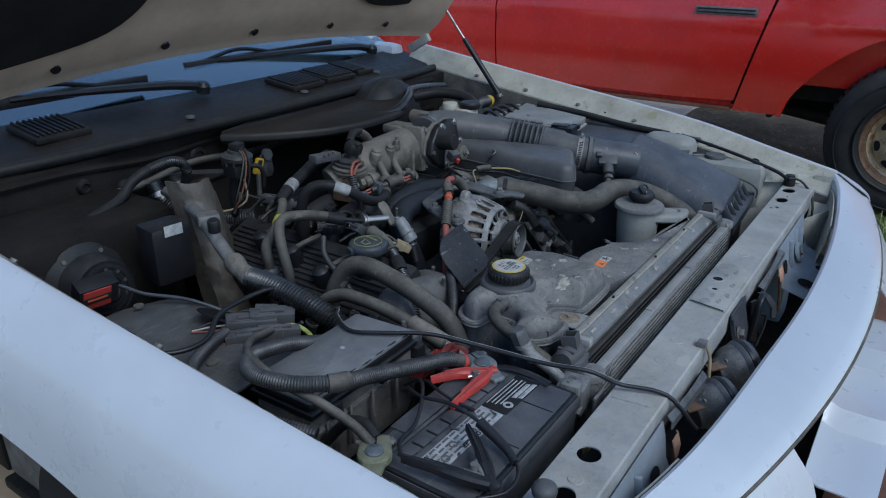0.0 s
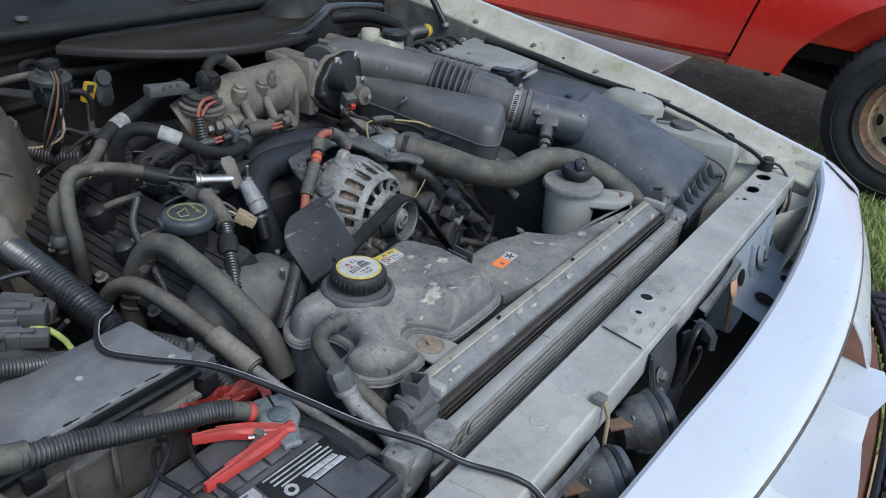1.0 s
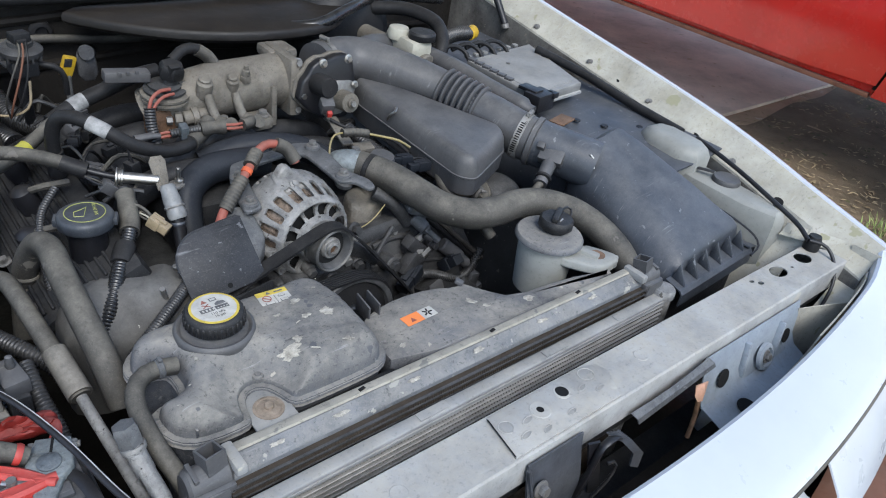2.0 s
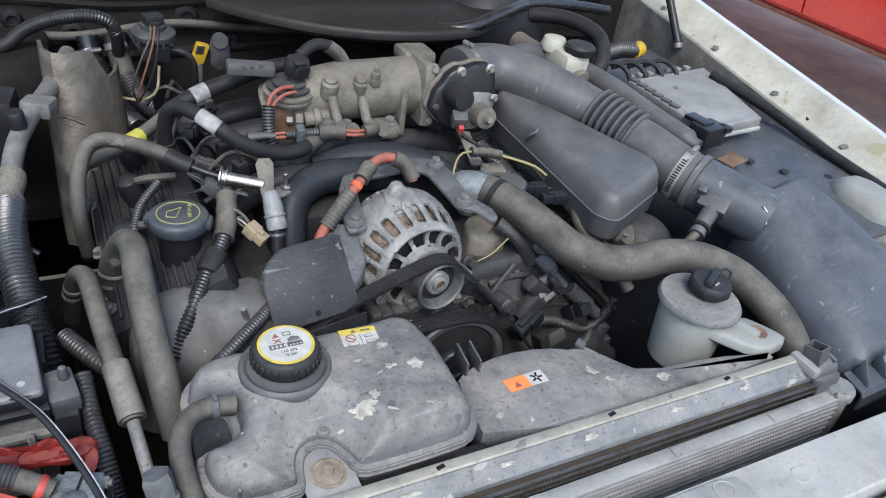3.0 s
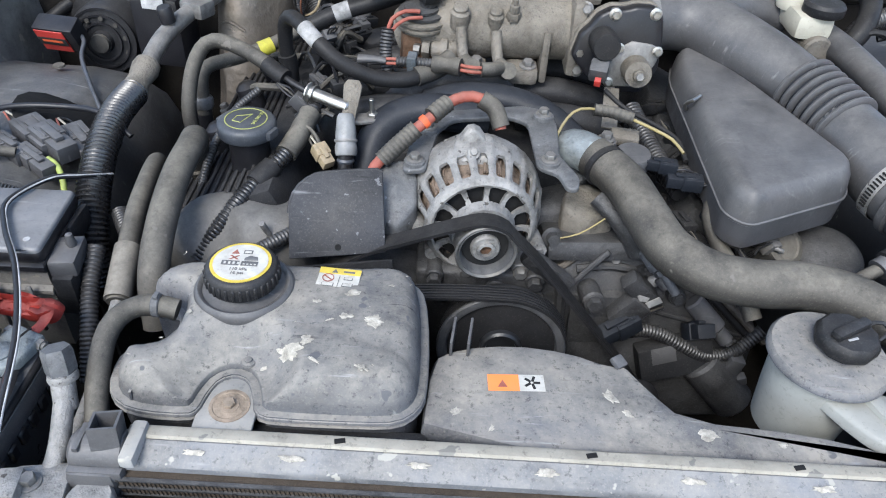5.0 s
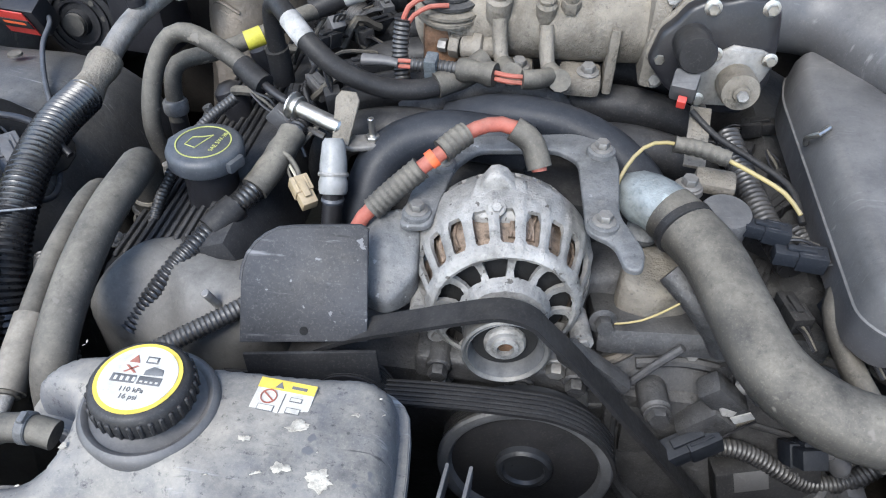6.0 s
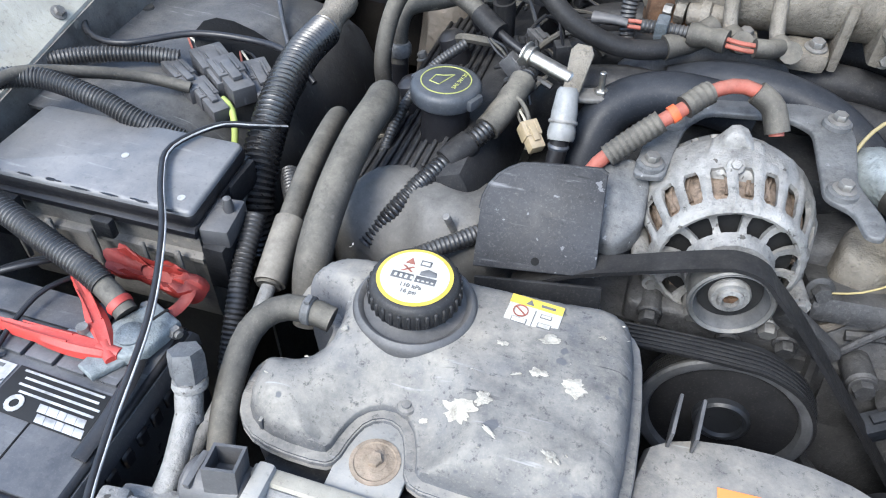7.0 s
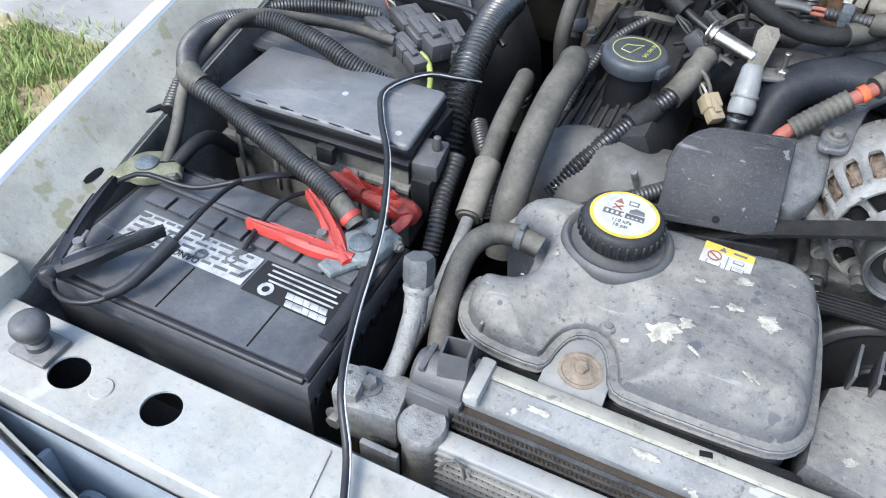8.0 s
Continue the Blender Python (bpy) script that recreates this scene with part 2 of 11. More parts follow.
M_BIRD = surface("dried_pale_splash", (0.31, 0.29, 0.245), 0.85, var=0.55, scale=120, bump=0.3, grit=0.8)
M_TRANSLUCENT = surface("milky_plastic", (0.245, 0.248, 0.228), 0.4, var=0.25, scale=10, dust=0.5, dust_col=(0.28, 0.265, 0.225), bump=0.05, grit=0.35)
M_CREAM = surface("cream_plastic", (0.38, 0.365, 0.30), 0.45, var=0.2, scale=20, dust=0.4, bump=0.05, grit=0.3)
M_LEAD = surface("corroded_lead", (0.10, 0.115, 0.125), 0.55, metal=0.4, var=0.5, scale=60, dust=0.35, dust_col=(0.26, 0.26, 0.25), spots=0.2, spot_col=(0.27, 0.30, 0.30), bump=0.5, grit=0.6)
M_LEAD_GREEN = surface("greenish_brass", (0.20, 0.20, 0.13), 0.6, metal=0.4, var=0.35, scale=60, dust=0.2, bump=0.4)
M_RED_TRUCK = surface("red_truck_paint", (0.50, 0.018, 0.012), 0.25, var=0.12, scale=3, bump=0.02, coat=0.7)
M_TYRE = surface("tyre_rubber", (0.022, 0.022, 0.022), 0.8, var=0.3, scale=14, dust=0.25, bump=0.3)
M_RUSTY_RIM = surface("rusty_rim", (0.46, 0.37, 0.24), 0.5, metal=0.2, var=0.5, scale=12, spots=1.4, spot_col=(0.34, 0.13, 0.035), spot_scale=20, bump=0.3, grit=0.6)
M_RUST = surface("rusted_steel", (0.13, 0.075, 0.045), 0.8, var=0.5, scale=40, dust=0.3, bump=0.6, grit=0.5)
M_BROWN = surface("brown_primer", (0.15, 0.068, 0.042), 0.65, var=0.3, scale=10, dust=0.2, bump=0.2)
M_HOOD_UNDER = surface("dusty_hood_underside", (0.42, 0.345, 0.275), 0.7, var=0.2, scale=6, bump=0.15, grit=0.2)
# Black of the hood pad, also laid flat to paint shade in holes.
M_PAD_SHADE = surface("black_pad_and_shade", (0.012, 0.012, 0.012), 0.9, var=0.3, scale=12, bump=0.6)
M_COWL = surface("sun_faded_black_cowl", (0.0105, 0.0092, 0.008), 0.5, var=0.6, scale=7, dust=0.3, dust_col=(0.070, 0.056, 0.044), bump=0.25, grit=0.5, spec=0.35, scuff=0.5, scuff_col=(0.08, 0.072, 0.065))
M_FIREWALL = surface("dark_firewall", (0.0075, 0.0065, 0.0055), 0.7, var=0.7, scale=12, dust=0.35, dust_col=(0.05, 0.040, 0.030), bump=0.6, bump_scale=60, grit=0.6, spec=0.2)
M_DIRT = surface("packed_dirt", (0.40, 0.285, 0.175), 0.95, var=0.4, scale=2.2, spots=0.4, spot_col=(0.50, 0.41, 0.30), spot_scale=12, bump=0.8, bump_scale=40, grit=0.5)
M_SLAB = surface("old_concrete", (0.62, 0.50, 0.385), 0.9, var=0.28, scale=3, spots=0.4, spot_col=(0.48, 0.37, 0.26), spot_scale=15, bump=0.5, bump_scale=60, grit=0.7)
M_GRASS = surface("grass_blades", (0.235, 0.285, 0.095), 0.7, var=0.5, scale=5, bump=0.0)
M_ALU_FOIL = surface("dusty_foil_wrap", (0.125, 0.108, 0.088), 0.38, metal=0.5, var=0.5, scale=12, dust=0.5, dust_col=(0.17, 0.145, 0.115), bump=1.0, bump_scale=22, grit=0.3)
M_BAND = surface("scuffed_pale_band", (0.24, 0.24, 0.235), 0.5, var=0.45, scale=60, dust=0.3, bump=0.05, grit=0.45)
M_LATCH = surface("worn_dark_blue_paint", (0.040, 0.044, 0.052), 0.45, var=0.4, scale=30, dust=0.4, dust_col=(0.20, 0.19, 0.17), bump=0.15, grit=0.2, spec=0.35)
M_BRACKET = surface("grey_corroded_bracket", (0.085, 0.087, 0.090), 0.5, metal=0.3, var=0.5, scale=40, dust=0.5, dust_col=(0.24, 0.235, 0.22), spots=0.2, spot_col=(0.24, 0.245, 0.25), spot_scale=70, bump=0.4, grit=0.6)
M_SLATE_CAP = surface("slate_cap_plastic", (0.030, 0.034, 0.041), 0.42, var=0.3, scale=20, dust=0.35, dust_col=(0.20, 0.20, 0.19), bump=0.1, grit=0.3, spec=0.35)
M_FROST = surface("frosted_grey_plastic", (0.175, 0.178, 0.176), 0.4, var=0.3, scale=60, dust=0.35, dust_col=(0.26, 0.25, 0.22), bump=0.1, grit=0.4, spec=0.4)
M_SOIL = surface("dark_soil", (0.135, 0.098, 0.060), 0.95, var=0.5, scale=5, spots=0.4, spot_col=(0.085, 0.085, 0.035), spot_scale=14, bump=0.9, bump_scale=60, grit=0.9, dust=0.4, dust_col=(0.24, 0.18, 0.11))
M_STRAW = surface("dry_straw", (0.30, 0.225, 0.125), 0.85, var=0.5, scale=9, bump=0.1)
M_PATH = surface("worn_grey_path", (0.29, 0.268, 0.238), 0.9, var=0.25, scale=3, spots=0.3, spot_col=(0.22, 0.21, 0.17), spot_scale=16, bump=0.4, bump_scale=60, grit=0.4)
M_TAPE = surface("faded_yellow_tape", (0.40, 0.37, 0.045), 0.5, var=0.3, scale=60, dust=0.3, bump=0.1, grit=0.3)
M_DUSTY_WALL = surface("mud_splashed_plastic", (0.105, 0.100, 0.092), 0.6, var=0.6, scale=16, dust=0.5, dust_col=(0.27, 0.25, 0.215), spots=0.35, spot_col=(0.20, 0.18, 0.15), spot_scale=40, bump=0.25, grit=0.6)
M_BAR_TOP = surface("dust_caked_bar_edge", (0.26, 0.245, 0.205), 0.6, var=0.35, scale=18, dust=0.7, dust_col=(0.36, 0.33, 0.265), spots=0.4, spot_col=(0.16, 0.155, 0.14), spot_scale=45, bump=0.3, grit=0.7)
M_BAR_FRONT = surface("slate_bar_plastic", (0.105, 0.110, 0.118), 0.46, var=0.4, scale=16, dust=0.75, dust_col=(0.31, 0.29, 0.25), spots=0.35, spot_col=(0.30, 0.29, 0.25), spot_scale=40, bump=0.25, grit=0.8, spec=0.3, scuff=0.6)


def make_glass():
    m = bpy.data.materials.new("windscreen_glass")
    m.use_nodes = True
    b = m.node_tree.nodes["Principled BSDF"]
    b.inputs["Base Color"].default_value = (0.75, 0.85, 0.85, 1)
    b.inputs["Roughness"].default_value = 0.02
    b.inputs["Transmission Weight"].default_value = 1.0
    b.inputs["IOR"].default_value = 1.5
    b.inputs["Coat Weight"].default_value = 1.0
    b.inputs["Coat IOR"].default_value = 3.0
    b.inputs["Coat Roughness"].default_value = 0.03
    return m


M_GLASS = make_glass()


# ---- mesh helpers ----
ROOTS = {}


def thing(name, label, category, at=(0, 0, 0), group="", kind=""):
    """An empty at the base of a thing; its parts are built in world metres."""
    ob = new(name)
    ob.empty_display_size = 0.05
    ob.location = at
    ROOTS[ob.name] = Matrix.Translation(at).inverted()
    return tagged(ob, label, category, group, kind)


def part(name, bm, material, parent=None, label="", angle=38):
    """Links a bmesh as one mesh object under a thing or a part."""
    me = bpy.data.meshes.new(name)
    bmesh.ops.recalc_face_normals(bm, faces=bm.faces)
    bm.to_mesh(me)
    bm.free()
    me.polygons.foreach_set("use_smooth", [True] * len(me.polygons))
    me.set_sharp_from_angle(angle=radians(angle))
    me.materials.append(material)
    ob = new(name, me)
    if parent:
        ob.parent = parent
        ob.matrix_parent_inverse = ROOTS.get(parent.name, Matrix())
    if label:
        tagged(ob, label)
    return ob


def merged(*bms):
    out = bmesh.new()
    for b in bms:
        me = bpy.data.meshes.new("tmp")
        b.to_mesh(me)
        b.free()
        out.from_mesh(me)
        bpy.data.meshes.remove(me)
    return out


def V(*p):
    return Vector(p)


def spline(pts, n):
    """n + 1 points along a centripetal-like curve through pts, evenly spaced by length."""
    pts = [Vector(p) for p in pts]
    if len(pts) == 2:
        dense = [pts[0].lerp(pts[1], k / 20) for k in range(21)]
    else:
        q = [2 * pts[0] - pts[1]] + pts + [2 * pts[-1] - pts[-2]]
        dense = []
        for i in range(1, len(q) - 2):
            for k in range(16):
                t = k / 16
                a, b, c, d = q[i - 1], q[i], q[i + 1], q[i + 2]
                dense.append(0.5 * (2 * b + (c - a) * t + (2 * a - 5 * b + 4 * c - d) * t * t + (3 * b - a - 3 * c + d) * t ** 3))
        dense.append(pts[-1])
    cum = [0.0]
    for a, b in zip(dense, dense[1:]):
        cum.append(cum[-1] + (b - a).length)
    out, j = [], 0
    for k in range(n + 1):
        s = cum[-1] * k / n
        while j < len(cum) - 2 and cum[j + 1] < s:
            j += 1
        f = (s - cum[j]) / max(1e-9, cum[j + 1] - cum[j])
        out.append(dense[j].lerp(dense[j + 1], min(1, max(0, f))))
    return out, cum[-1]


def length_of(pts):
    return sum((Vector(b) - Vector(a)).length for a, b in zip(pts, pts[1:]))


def tube(pts, r, seg=14, step=0.012, ridge=0.0, pitch=0.008, ends=None, flat=1.0):
    """A closed tube along a curve. r: radius, or a function of 0..1. ridge: depth of corrugation."""
    total = length_of(pts)
    n = max(6, int(total / (pitch / 6 if ridge else step)))
    n = min(n, 900)
    path, total = spline(pts, n)
    bm = bmesh.new()
    rings = []
    tan = (path[1] - path[0]).normalized()
    side = tan.cross(V(0, 0, 1))
    if side.length < 0.1:
        side = tan.cross(V(1, 0, 0))
    side.normalize()
    for k, p in enumerate(path):
        t2 = (path[min(k + 1, n)] - path[max(k - 1, 0)]).normalized()
        side = (side - t2 * side.dot(t2)).normalized()
        up = side.cross(t2).normalized()
        f = k / n
        rr = r(f) if callable(r) else r
        if ridge:
            rr -= ridge * (0.5 - 0.5 * math.cos(2 * math.pi * f * total / pitch)) ** 0.7
        rings.append([bm.verts.new(p + side * (rr * math.cos(a)) + up * (rr * flat * math.sin(a)))
                      for a in (2 * math.pi * i / seg for i in range(seg))])
    for a, b in zip(rings, rings[1:]):
        for i in range(seg):
            bm.faces.new((a[i], a[(i + 1) % seg], b[(i + 1) % seg], b[i]))
    bm.faces.new(rings[0][::-1])
    bm.faces.new(rings[-1])
    return bm


def box(c, size, bevel=0.003, rot=None, seg=2):
    bm = bmesh.new()
    bmesh.ops.create_cube(bm, size=1.0)
    bmesh.ops.scale(bm, vec=size, verts=bm.verts)
    if bevel:
        bmesh.ops.bevel(bm, geom=bm.edges[:], offset=min(bevel, min(size) * 0.45), segments=seg, affect="EDGES", profile=0.6)
    m = Matrix.Translation(c) @ (rot.to_4x4() if rot else Matrix())
    bmesh.ops.transform(bm, matrix=m, verts=bm.verts)
    return bm


def turn(rx=0, ry=0, rz=0):
    return Euler((radians(rx), radians(ry), radians(rz))).to_matrix()


def axis_to(direction):
    return Vector(direction).normalized().to_track_quat("Z", "Y").to_matrix()


def lathe(profile, c=(0, 0, 0), axis=(0, 0, 1), seg=32, ring=False):
    """A turned solid: profile of (radius, height) along the axis from c. ring: the profile closes on itself, with an open middle."""
    bm = bmesh.new()
    rot = axis_to(axis)
    rings = []
    for r, h in profile:
        rings.append([bm.verts.new(Vector(c) + rot @ V(max(r, 1e-4) * math.cos(a), max(r, 1e-4) * math.sin(a), h))
                      for a in (2 * math.pi * i / seg for i in range(seg))])
    if ring:
        rings.append(rings[0])
    for a, b in zip(rings, rings[1:]):
        for i in range(seg):
            bm.faces.new((a[i], a[(i + 1) % seg], b[(i + 1) % seg], b[i]))
    if not ring:
        bm.faces.new(rings[0][::-1])
        bm.faces.new(rings[-1])
    return bm


def rod(a, b, r, seg=14, bevel=0.15):
    a, b = Vector(a), Vector(b)
    h = (b - a).length
    e = min(r * bevel, h * 0.2)
    return lathe([(r - e, 0), (r, e), (r, h - e), (r - e, h)], a, b - a, seg)


def hexnut(c, axis, r, h):
    return lathe([(r * 0.94, 0), (r, h * 0.15), (r, h * 0.8), (r * 0.9, h)], c, axis, 6)


def bolt(c, axis, r, h=None):
    """A flanged hex bolt head."""
    h = h or r * 1.1
    ax = Vector(axis).normalized()
    return merged(lathe([(r * 1.5, 0), (r * 1.5, h * 0.2), (r * 1.2, h * 0.3)], c, ax, 20), hexnut(Vector(c) + ax * h * 0.25, ax, r, h))


def rounded(outline, times=2):
    """Corner cutting of a closed 2D outline."""
    pts = [Vector(p) for p in outline]
    for _ in range(times):
        out = []
        for a, b in zip(pts, pts[1:] + pts[:1]):
            out += [a.lerp(b, 0.25), a.lerp(b, 0.75)]
        pts = out
    return pts


def fillet(outline, r=0.008, n=4):
    """A closed outline with its corners rounded to the radius r or so."""
    pts = [Vector(p[:2]) for p in outline]
    out = []
    for i, p in enumerate(pts):
        a, c = pts[i - 1], pts[(i + 1) % len(pts)]
        da, dc = (a - p), (c - p)
        k = min(r, da.length * 0.45, dc.length * 0.45)
        s, e = p + da.normalized() * k, p + dc.normalized() * k
        for j in range(n + 1):
            t = j / n
            out.append((1 - t) ** 2 * s + 2 * t * (1 - t) * p + t * t * e)
    return [(p.x, p.y) for p in out]


def inset(outline, d):
    """Moves a closed, counter-clockwise 2D outline inwards by d."""
    out = []
    n = len(outline)
    for i in range(n):
        a, b, c = Vector(outline[i - 1]), Vector(outline[i]), Vector(outline[(i + 1) % n])
        t = (c - a).normalized()
        out.append(b + Vector((-t.y, t.x)) * d)
    return out


def ccw(outline):
    s = sum(a[0] * b[1] - b[0] * a[1] for a, b in zip(outline, outline[1:] + outline[:1]))
    return outline if s > 0 else outline[::-1]


def stack(outline, levels, place=None):
    """Skins copies of a 2D outline: levels of (inset, height). place: a matrix for the finished solid."""
    outline = ccw([Vector(p[:2]) for p in outline])
    bm = bmesh.new()
    rings = [[bm.verts.new((p.x, p.y, z)) for p in (inset(outline, d) if d else outline)] for d, z in levels]
    n = len(outline)
    for a, b in zip(rings, rings[1:]):
        for i in range(n):
            bm.faces.new((a[i], a[(i + 1) % n], b[(i + 1) % n], b[i]))
    bm.faces.new(rings[0][::-1])
    bm.faces.new(rings[-1])
    if place:
        bmesh.ops.transform(bm, matrix=place, verts=bm.verts)
    return bm


def slab(outline, z0, z1, bevel=0.002, place=None):
    b = min(bevel, abs(z1 - z0) * 0.45)
    return stack(outline, [(b, z0), (0, z0 + b), (0, z1 - b), (b * 0.35, z1 - b * 0.35), (b, z1)], place)


def sheet(rows, thick=0.002):
    """A curved sheet from rows of points, given thickness downwards from its normals."""
    bm = bmesh.new()
    vs = [[bm.verts.new(p) for p in row] for row in rows]
    for a, b in zip(vs, vs[1:]):
        for i in range(len(a) - 1):
            bm.faces.new((a[i], a[i + 1], b[i + 1], b[i]))
    bmesh.ops.recalc_face_normals(bm, faces=bm.faces)
    bmesh.ops.solidify(bm, geom=bm.faces[:], thickness=thick)
    return bm


def relief(outline, height, bottom, step=0.005, loops=(0.0015, 0.004)):
    """A moulded shell: height(x, y, d) over a 2D outline, d being the distance in from its edge; closed by a skirt down to bottom."""
    corners = ccw([Vector(p[:2]) for p in outline])
    o = []
    for a, c in zip(corners, corners[1:] + corners[:1]):
        cuts = max(1, round((c - a).length / 0.005))
        o += [a.lerp(c, k / cuts) for k in range(cuts)]
    n = len(o)

    def edge_distance(p):
        best = 9.0
        for a, c in zip(o, o[1:] + o[:1]):
            ac = c - a
            t = max(0, min(1, (p - a).dot(ac) / max(1e-12, ac.length_squared)))
            best = min(best, (a + ac * t - p).length)
        return best

    def inside(p):
        hit = False
        for a, c in zip(o, o[1:] + o[:1]):
            if (a.y > p.y) != (c.y > p.y) and p.x < (c.x - a.x) * (p.y - a.y) / (c.y - a.y) + a.x:
                hit = not hit
        return hit

    x0, x1 = min(p.x for p in o), max(p.x for p in o)
    y0, y1 = min(p.y for p in o), max(p.y for p in o)
    pts = list(o)
    for d in loops:
        pts += [p for p in inset(o, d) if inside(p) and edge_distance(p) > d * 0.93]
    for j in range(int((y1 - y0) / step) + 1):
        for i in range(int((x1 - x0) / step) + 1):
            p = Vector((x0 + (i + 0.5 * (j % 2)) * step, y0 + j * step))
            if inside(p) and edge_distance(p) > max(loops) + 0.0018:
                pts.append(p)
    co, _, faces, *_ = delaunay_2d_cdt(pts, [(i, (i + 1) % n) for i in range(n)], [], 1, 1e-6)
    bm = bmesh.new()
    vs = [bm.verts.new((p.x, p.y, height(p.x, p.y, edge_distance(p)))) for p in co]
    for f in faces:
        bm.faces.new([vs[k] for k in f])
    ext = bmesh.ops.extrude_edge_only(bm, edges=[e for e in bm.edges if e.is_boundary])
    low = [v for v in ext["geom"] if isinstance(v, bmesh.types.BMVert)]
    for v in low:
        v.co.z = bottom
    bmesh.ops.holes_fill(bm, edges=[e for e in bm.edges if e.is_boundary], sides=0)
    return bm


def rim_curve(d, r, h):
    """Height of a rounded edge of radius r and height h at the distance d from the edge."""
    if d >= r:
        return h
    return h * math.sqrt(max(0.0, 1 - (1 - d / r) ** 2))


def bump_at(x, y, cx, cy, r, soft):
    """1 inside a round patch, falling smoothly to 0 over soft."""
    f = max(0.0, min(1.0, (r + soft - math.hypot(x - cx, y - cy)) / soft))
    return f * f * (3 - 2 * f)


def ribbon(pts, width_axis, width, thick, n=80):
    """A flat belt along a curve, its width along width_axis."""
    path, _ = spline(pts, n)
    w = Vector(width_axis).normalized()
    bm = bmesh.new()
    rings = []
    for k, p in enumerate(path):
        t = (path[min(k + 1, n)] - path[max(k - 1, 0)]).normalized()
        nrm = w.cross(t).normalized()
        rings.append([bm.verts.new(p + w * (sx * width / 2) + nrm * (sy * thick / 2)) for sx, sy in ((-1, -1), (1, -1), (1, 1), (-1, 1))])
    for a, b in zip(rings, rings[1:]):
        for i in range(4):
            bm.faces.new((a[i], a[(i + 1) % 4], b[(i + 1) % 4], b[i]))
    bm.faces.new(rings[0][::-1])
    bm.faces.new(rings[-1])
    return bm


def frame_of(o, u, v):
    """The matrix of a plane patch: origin, x along u, y towards v."""
    u = Vector(u).normalized()
    n = u.cross(Vector(v)).normalized()
    w = n.cross(u)
    return Matrix(((u.x, w.x, n.x, o[0]), (u.y, w.y, n.y, o[1]), (u.z, w.z, n.z, o[2]), (0, 0, 0, 1)))


def rect(x0, y0, x1, y1):
    return [(x0, y0), (x1, y0), (x1, y1), (x0, y1)]


def lettering(name, text, size, place, material, parent):
    cu = bpy.data.curves.new(name, "FONT")
    cu.body, cu.size, cu.align_x, cu.align_y, cu.extrude = text, size, "CENTER", "CENTER", 0.0002
    tmp = bpy.data.objects.new(name, cu)
    me = bpy.data.meshes.new_from_object(tmp)
    bpy.data.objects.remove(tmp)
    me.transform(place)
    me.materials.append(material)
    ob = new(name, me)
    ob.parent = parent
    ob.matrix_parent_inverse = ROOTS.get(parent.name, Matrix())
    return ob


def clamp_band(p, axis, r, w=0.012):
    """A worm-drive hose clamp round a hose, with its screw housing."""
    ax = Vector(axis).normalized()
    side = ax.cross(V(0, 0, 1)).normalized()
    up = side.cross(ax)
    c = Vector(p) - ax * w / 2
    b = lathe([(r, 0), (r + 0.0012, 0), (r + 0.0012, w), (r, w)], c, ax, 36, True)
    scr = rod(Vector(p) + up * (r + 0.005) - side * 0.012, Vector(p) + up * (r + 0.005) + side * 0.012, 0.005, 10)
    return merged(b, scr)


def blotch(x, y, r, seed, stretch=1.4, angle=0.0):
    """A ragged splash outline: lobed by noise, drawn out along one direction."""
    out = []
    for k in range(44):
        a = 2 * math.pi * k / 44
        rr = r * (0.75 + 0.55 * noise.noise(V(1.3 * math.cos(a), 1.3 * math.sin(a), seed)) + 0.30 * noise.noise(V(4 * math.cos(a), 4 * math.sin(a), seed + 5)))
        u, v = rr * stretch * math.cos(a), rr / stretch * math.sin(a)
        out.append((x + u * math.cos(angle) - v * math.sin(angle), y + u * math.sin(angle) + v * math.cos(angle)))
    return out


def along(pts, a, b, lift=0.0):
    """The stretch of a hose's own centre line between the fractions a and b."""
    path, _ = spline(pts, 24)
    i, j = int(a * (len(path) - 1)), int(b * (len(path) - 1))
    return [path[k] for k in range(i, max(j, i + 2) + 1)]


# ---- ground ----
def ground_height(x, y):
    f = max(0.0, min(1.0, (x - 1.7) / 1.1))
    return 0.012 * noise.noise(V(x * 0.9, y * 0.9, 0)) - 0.012 + 0.12 * f * f * (3 - 2 * f)


def build_ground():
    bm = bmesh.new()
    steps = [-400, -60, -20, -10] + [k * 0.25 for k in range(-28, 42)] + [14, 20, 60, 400]
    grid = [[bm.verts.new((x, y, ground_height(x, y) if abs(x) < 15 and abs(y) < 15 else (0.1 if x > 0 else -0.02))) for x in steps] for y in steps]
    for a, b in zip(grid, grid[1:]):
        for i in range(len(a) - 1):
            bm.faces.new((a[i], a[i + 1], b[i + 1], b[i]))
    g = part("ground", bm, M_DIRT)
    tagged(g, "brown packed dirt yard with loose grit and patches", "ground", kind="structure")
    for (x0, y0, x1, y1), nm, z in (((1.45, 1.46, 9.5, 14.0), "pavement", 0.125), ((-6.0, 1.42, -1.35, 9.0), "pavement", 0.02)):
        p = part(nm, slab(rect(x0, y0, x1, y1), -0.05, z, 0.01), M_SLAB if x0 > 0 else M_PATH)
        tagged(p, "weathered pale concrete slab with a broken edge", "pavement", kind="structure")


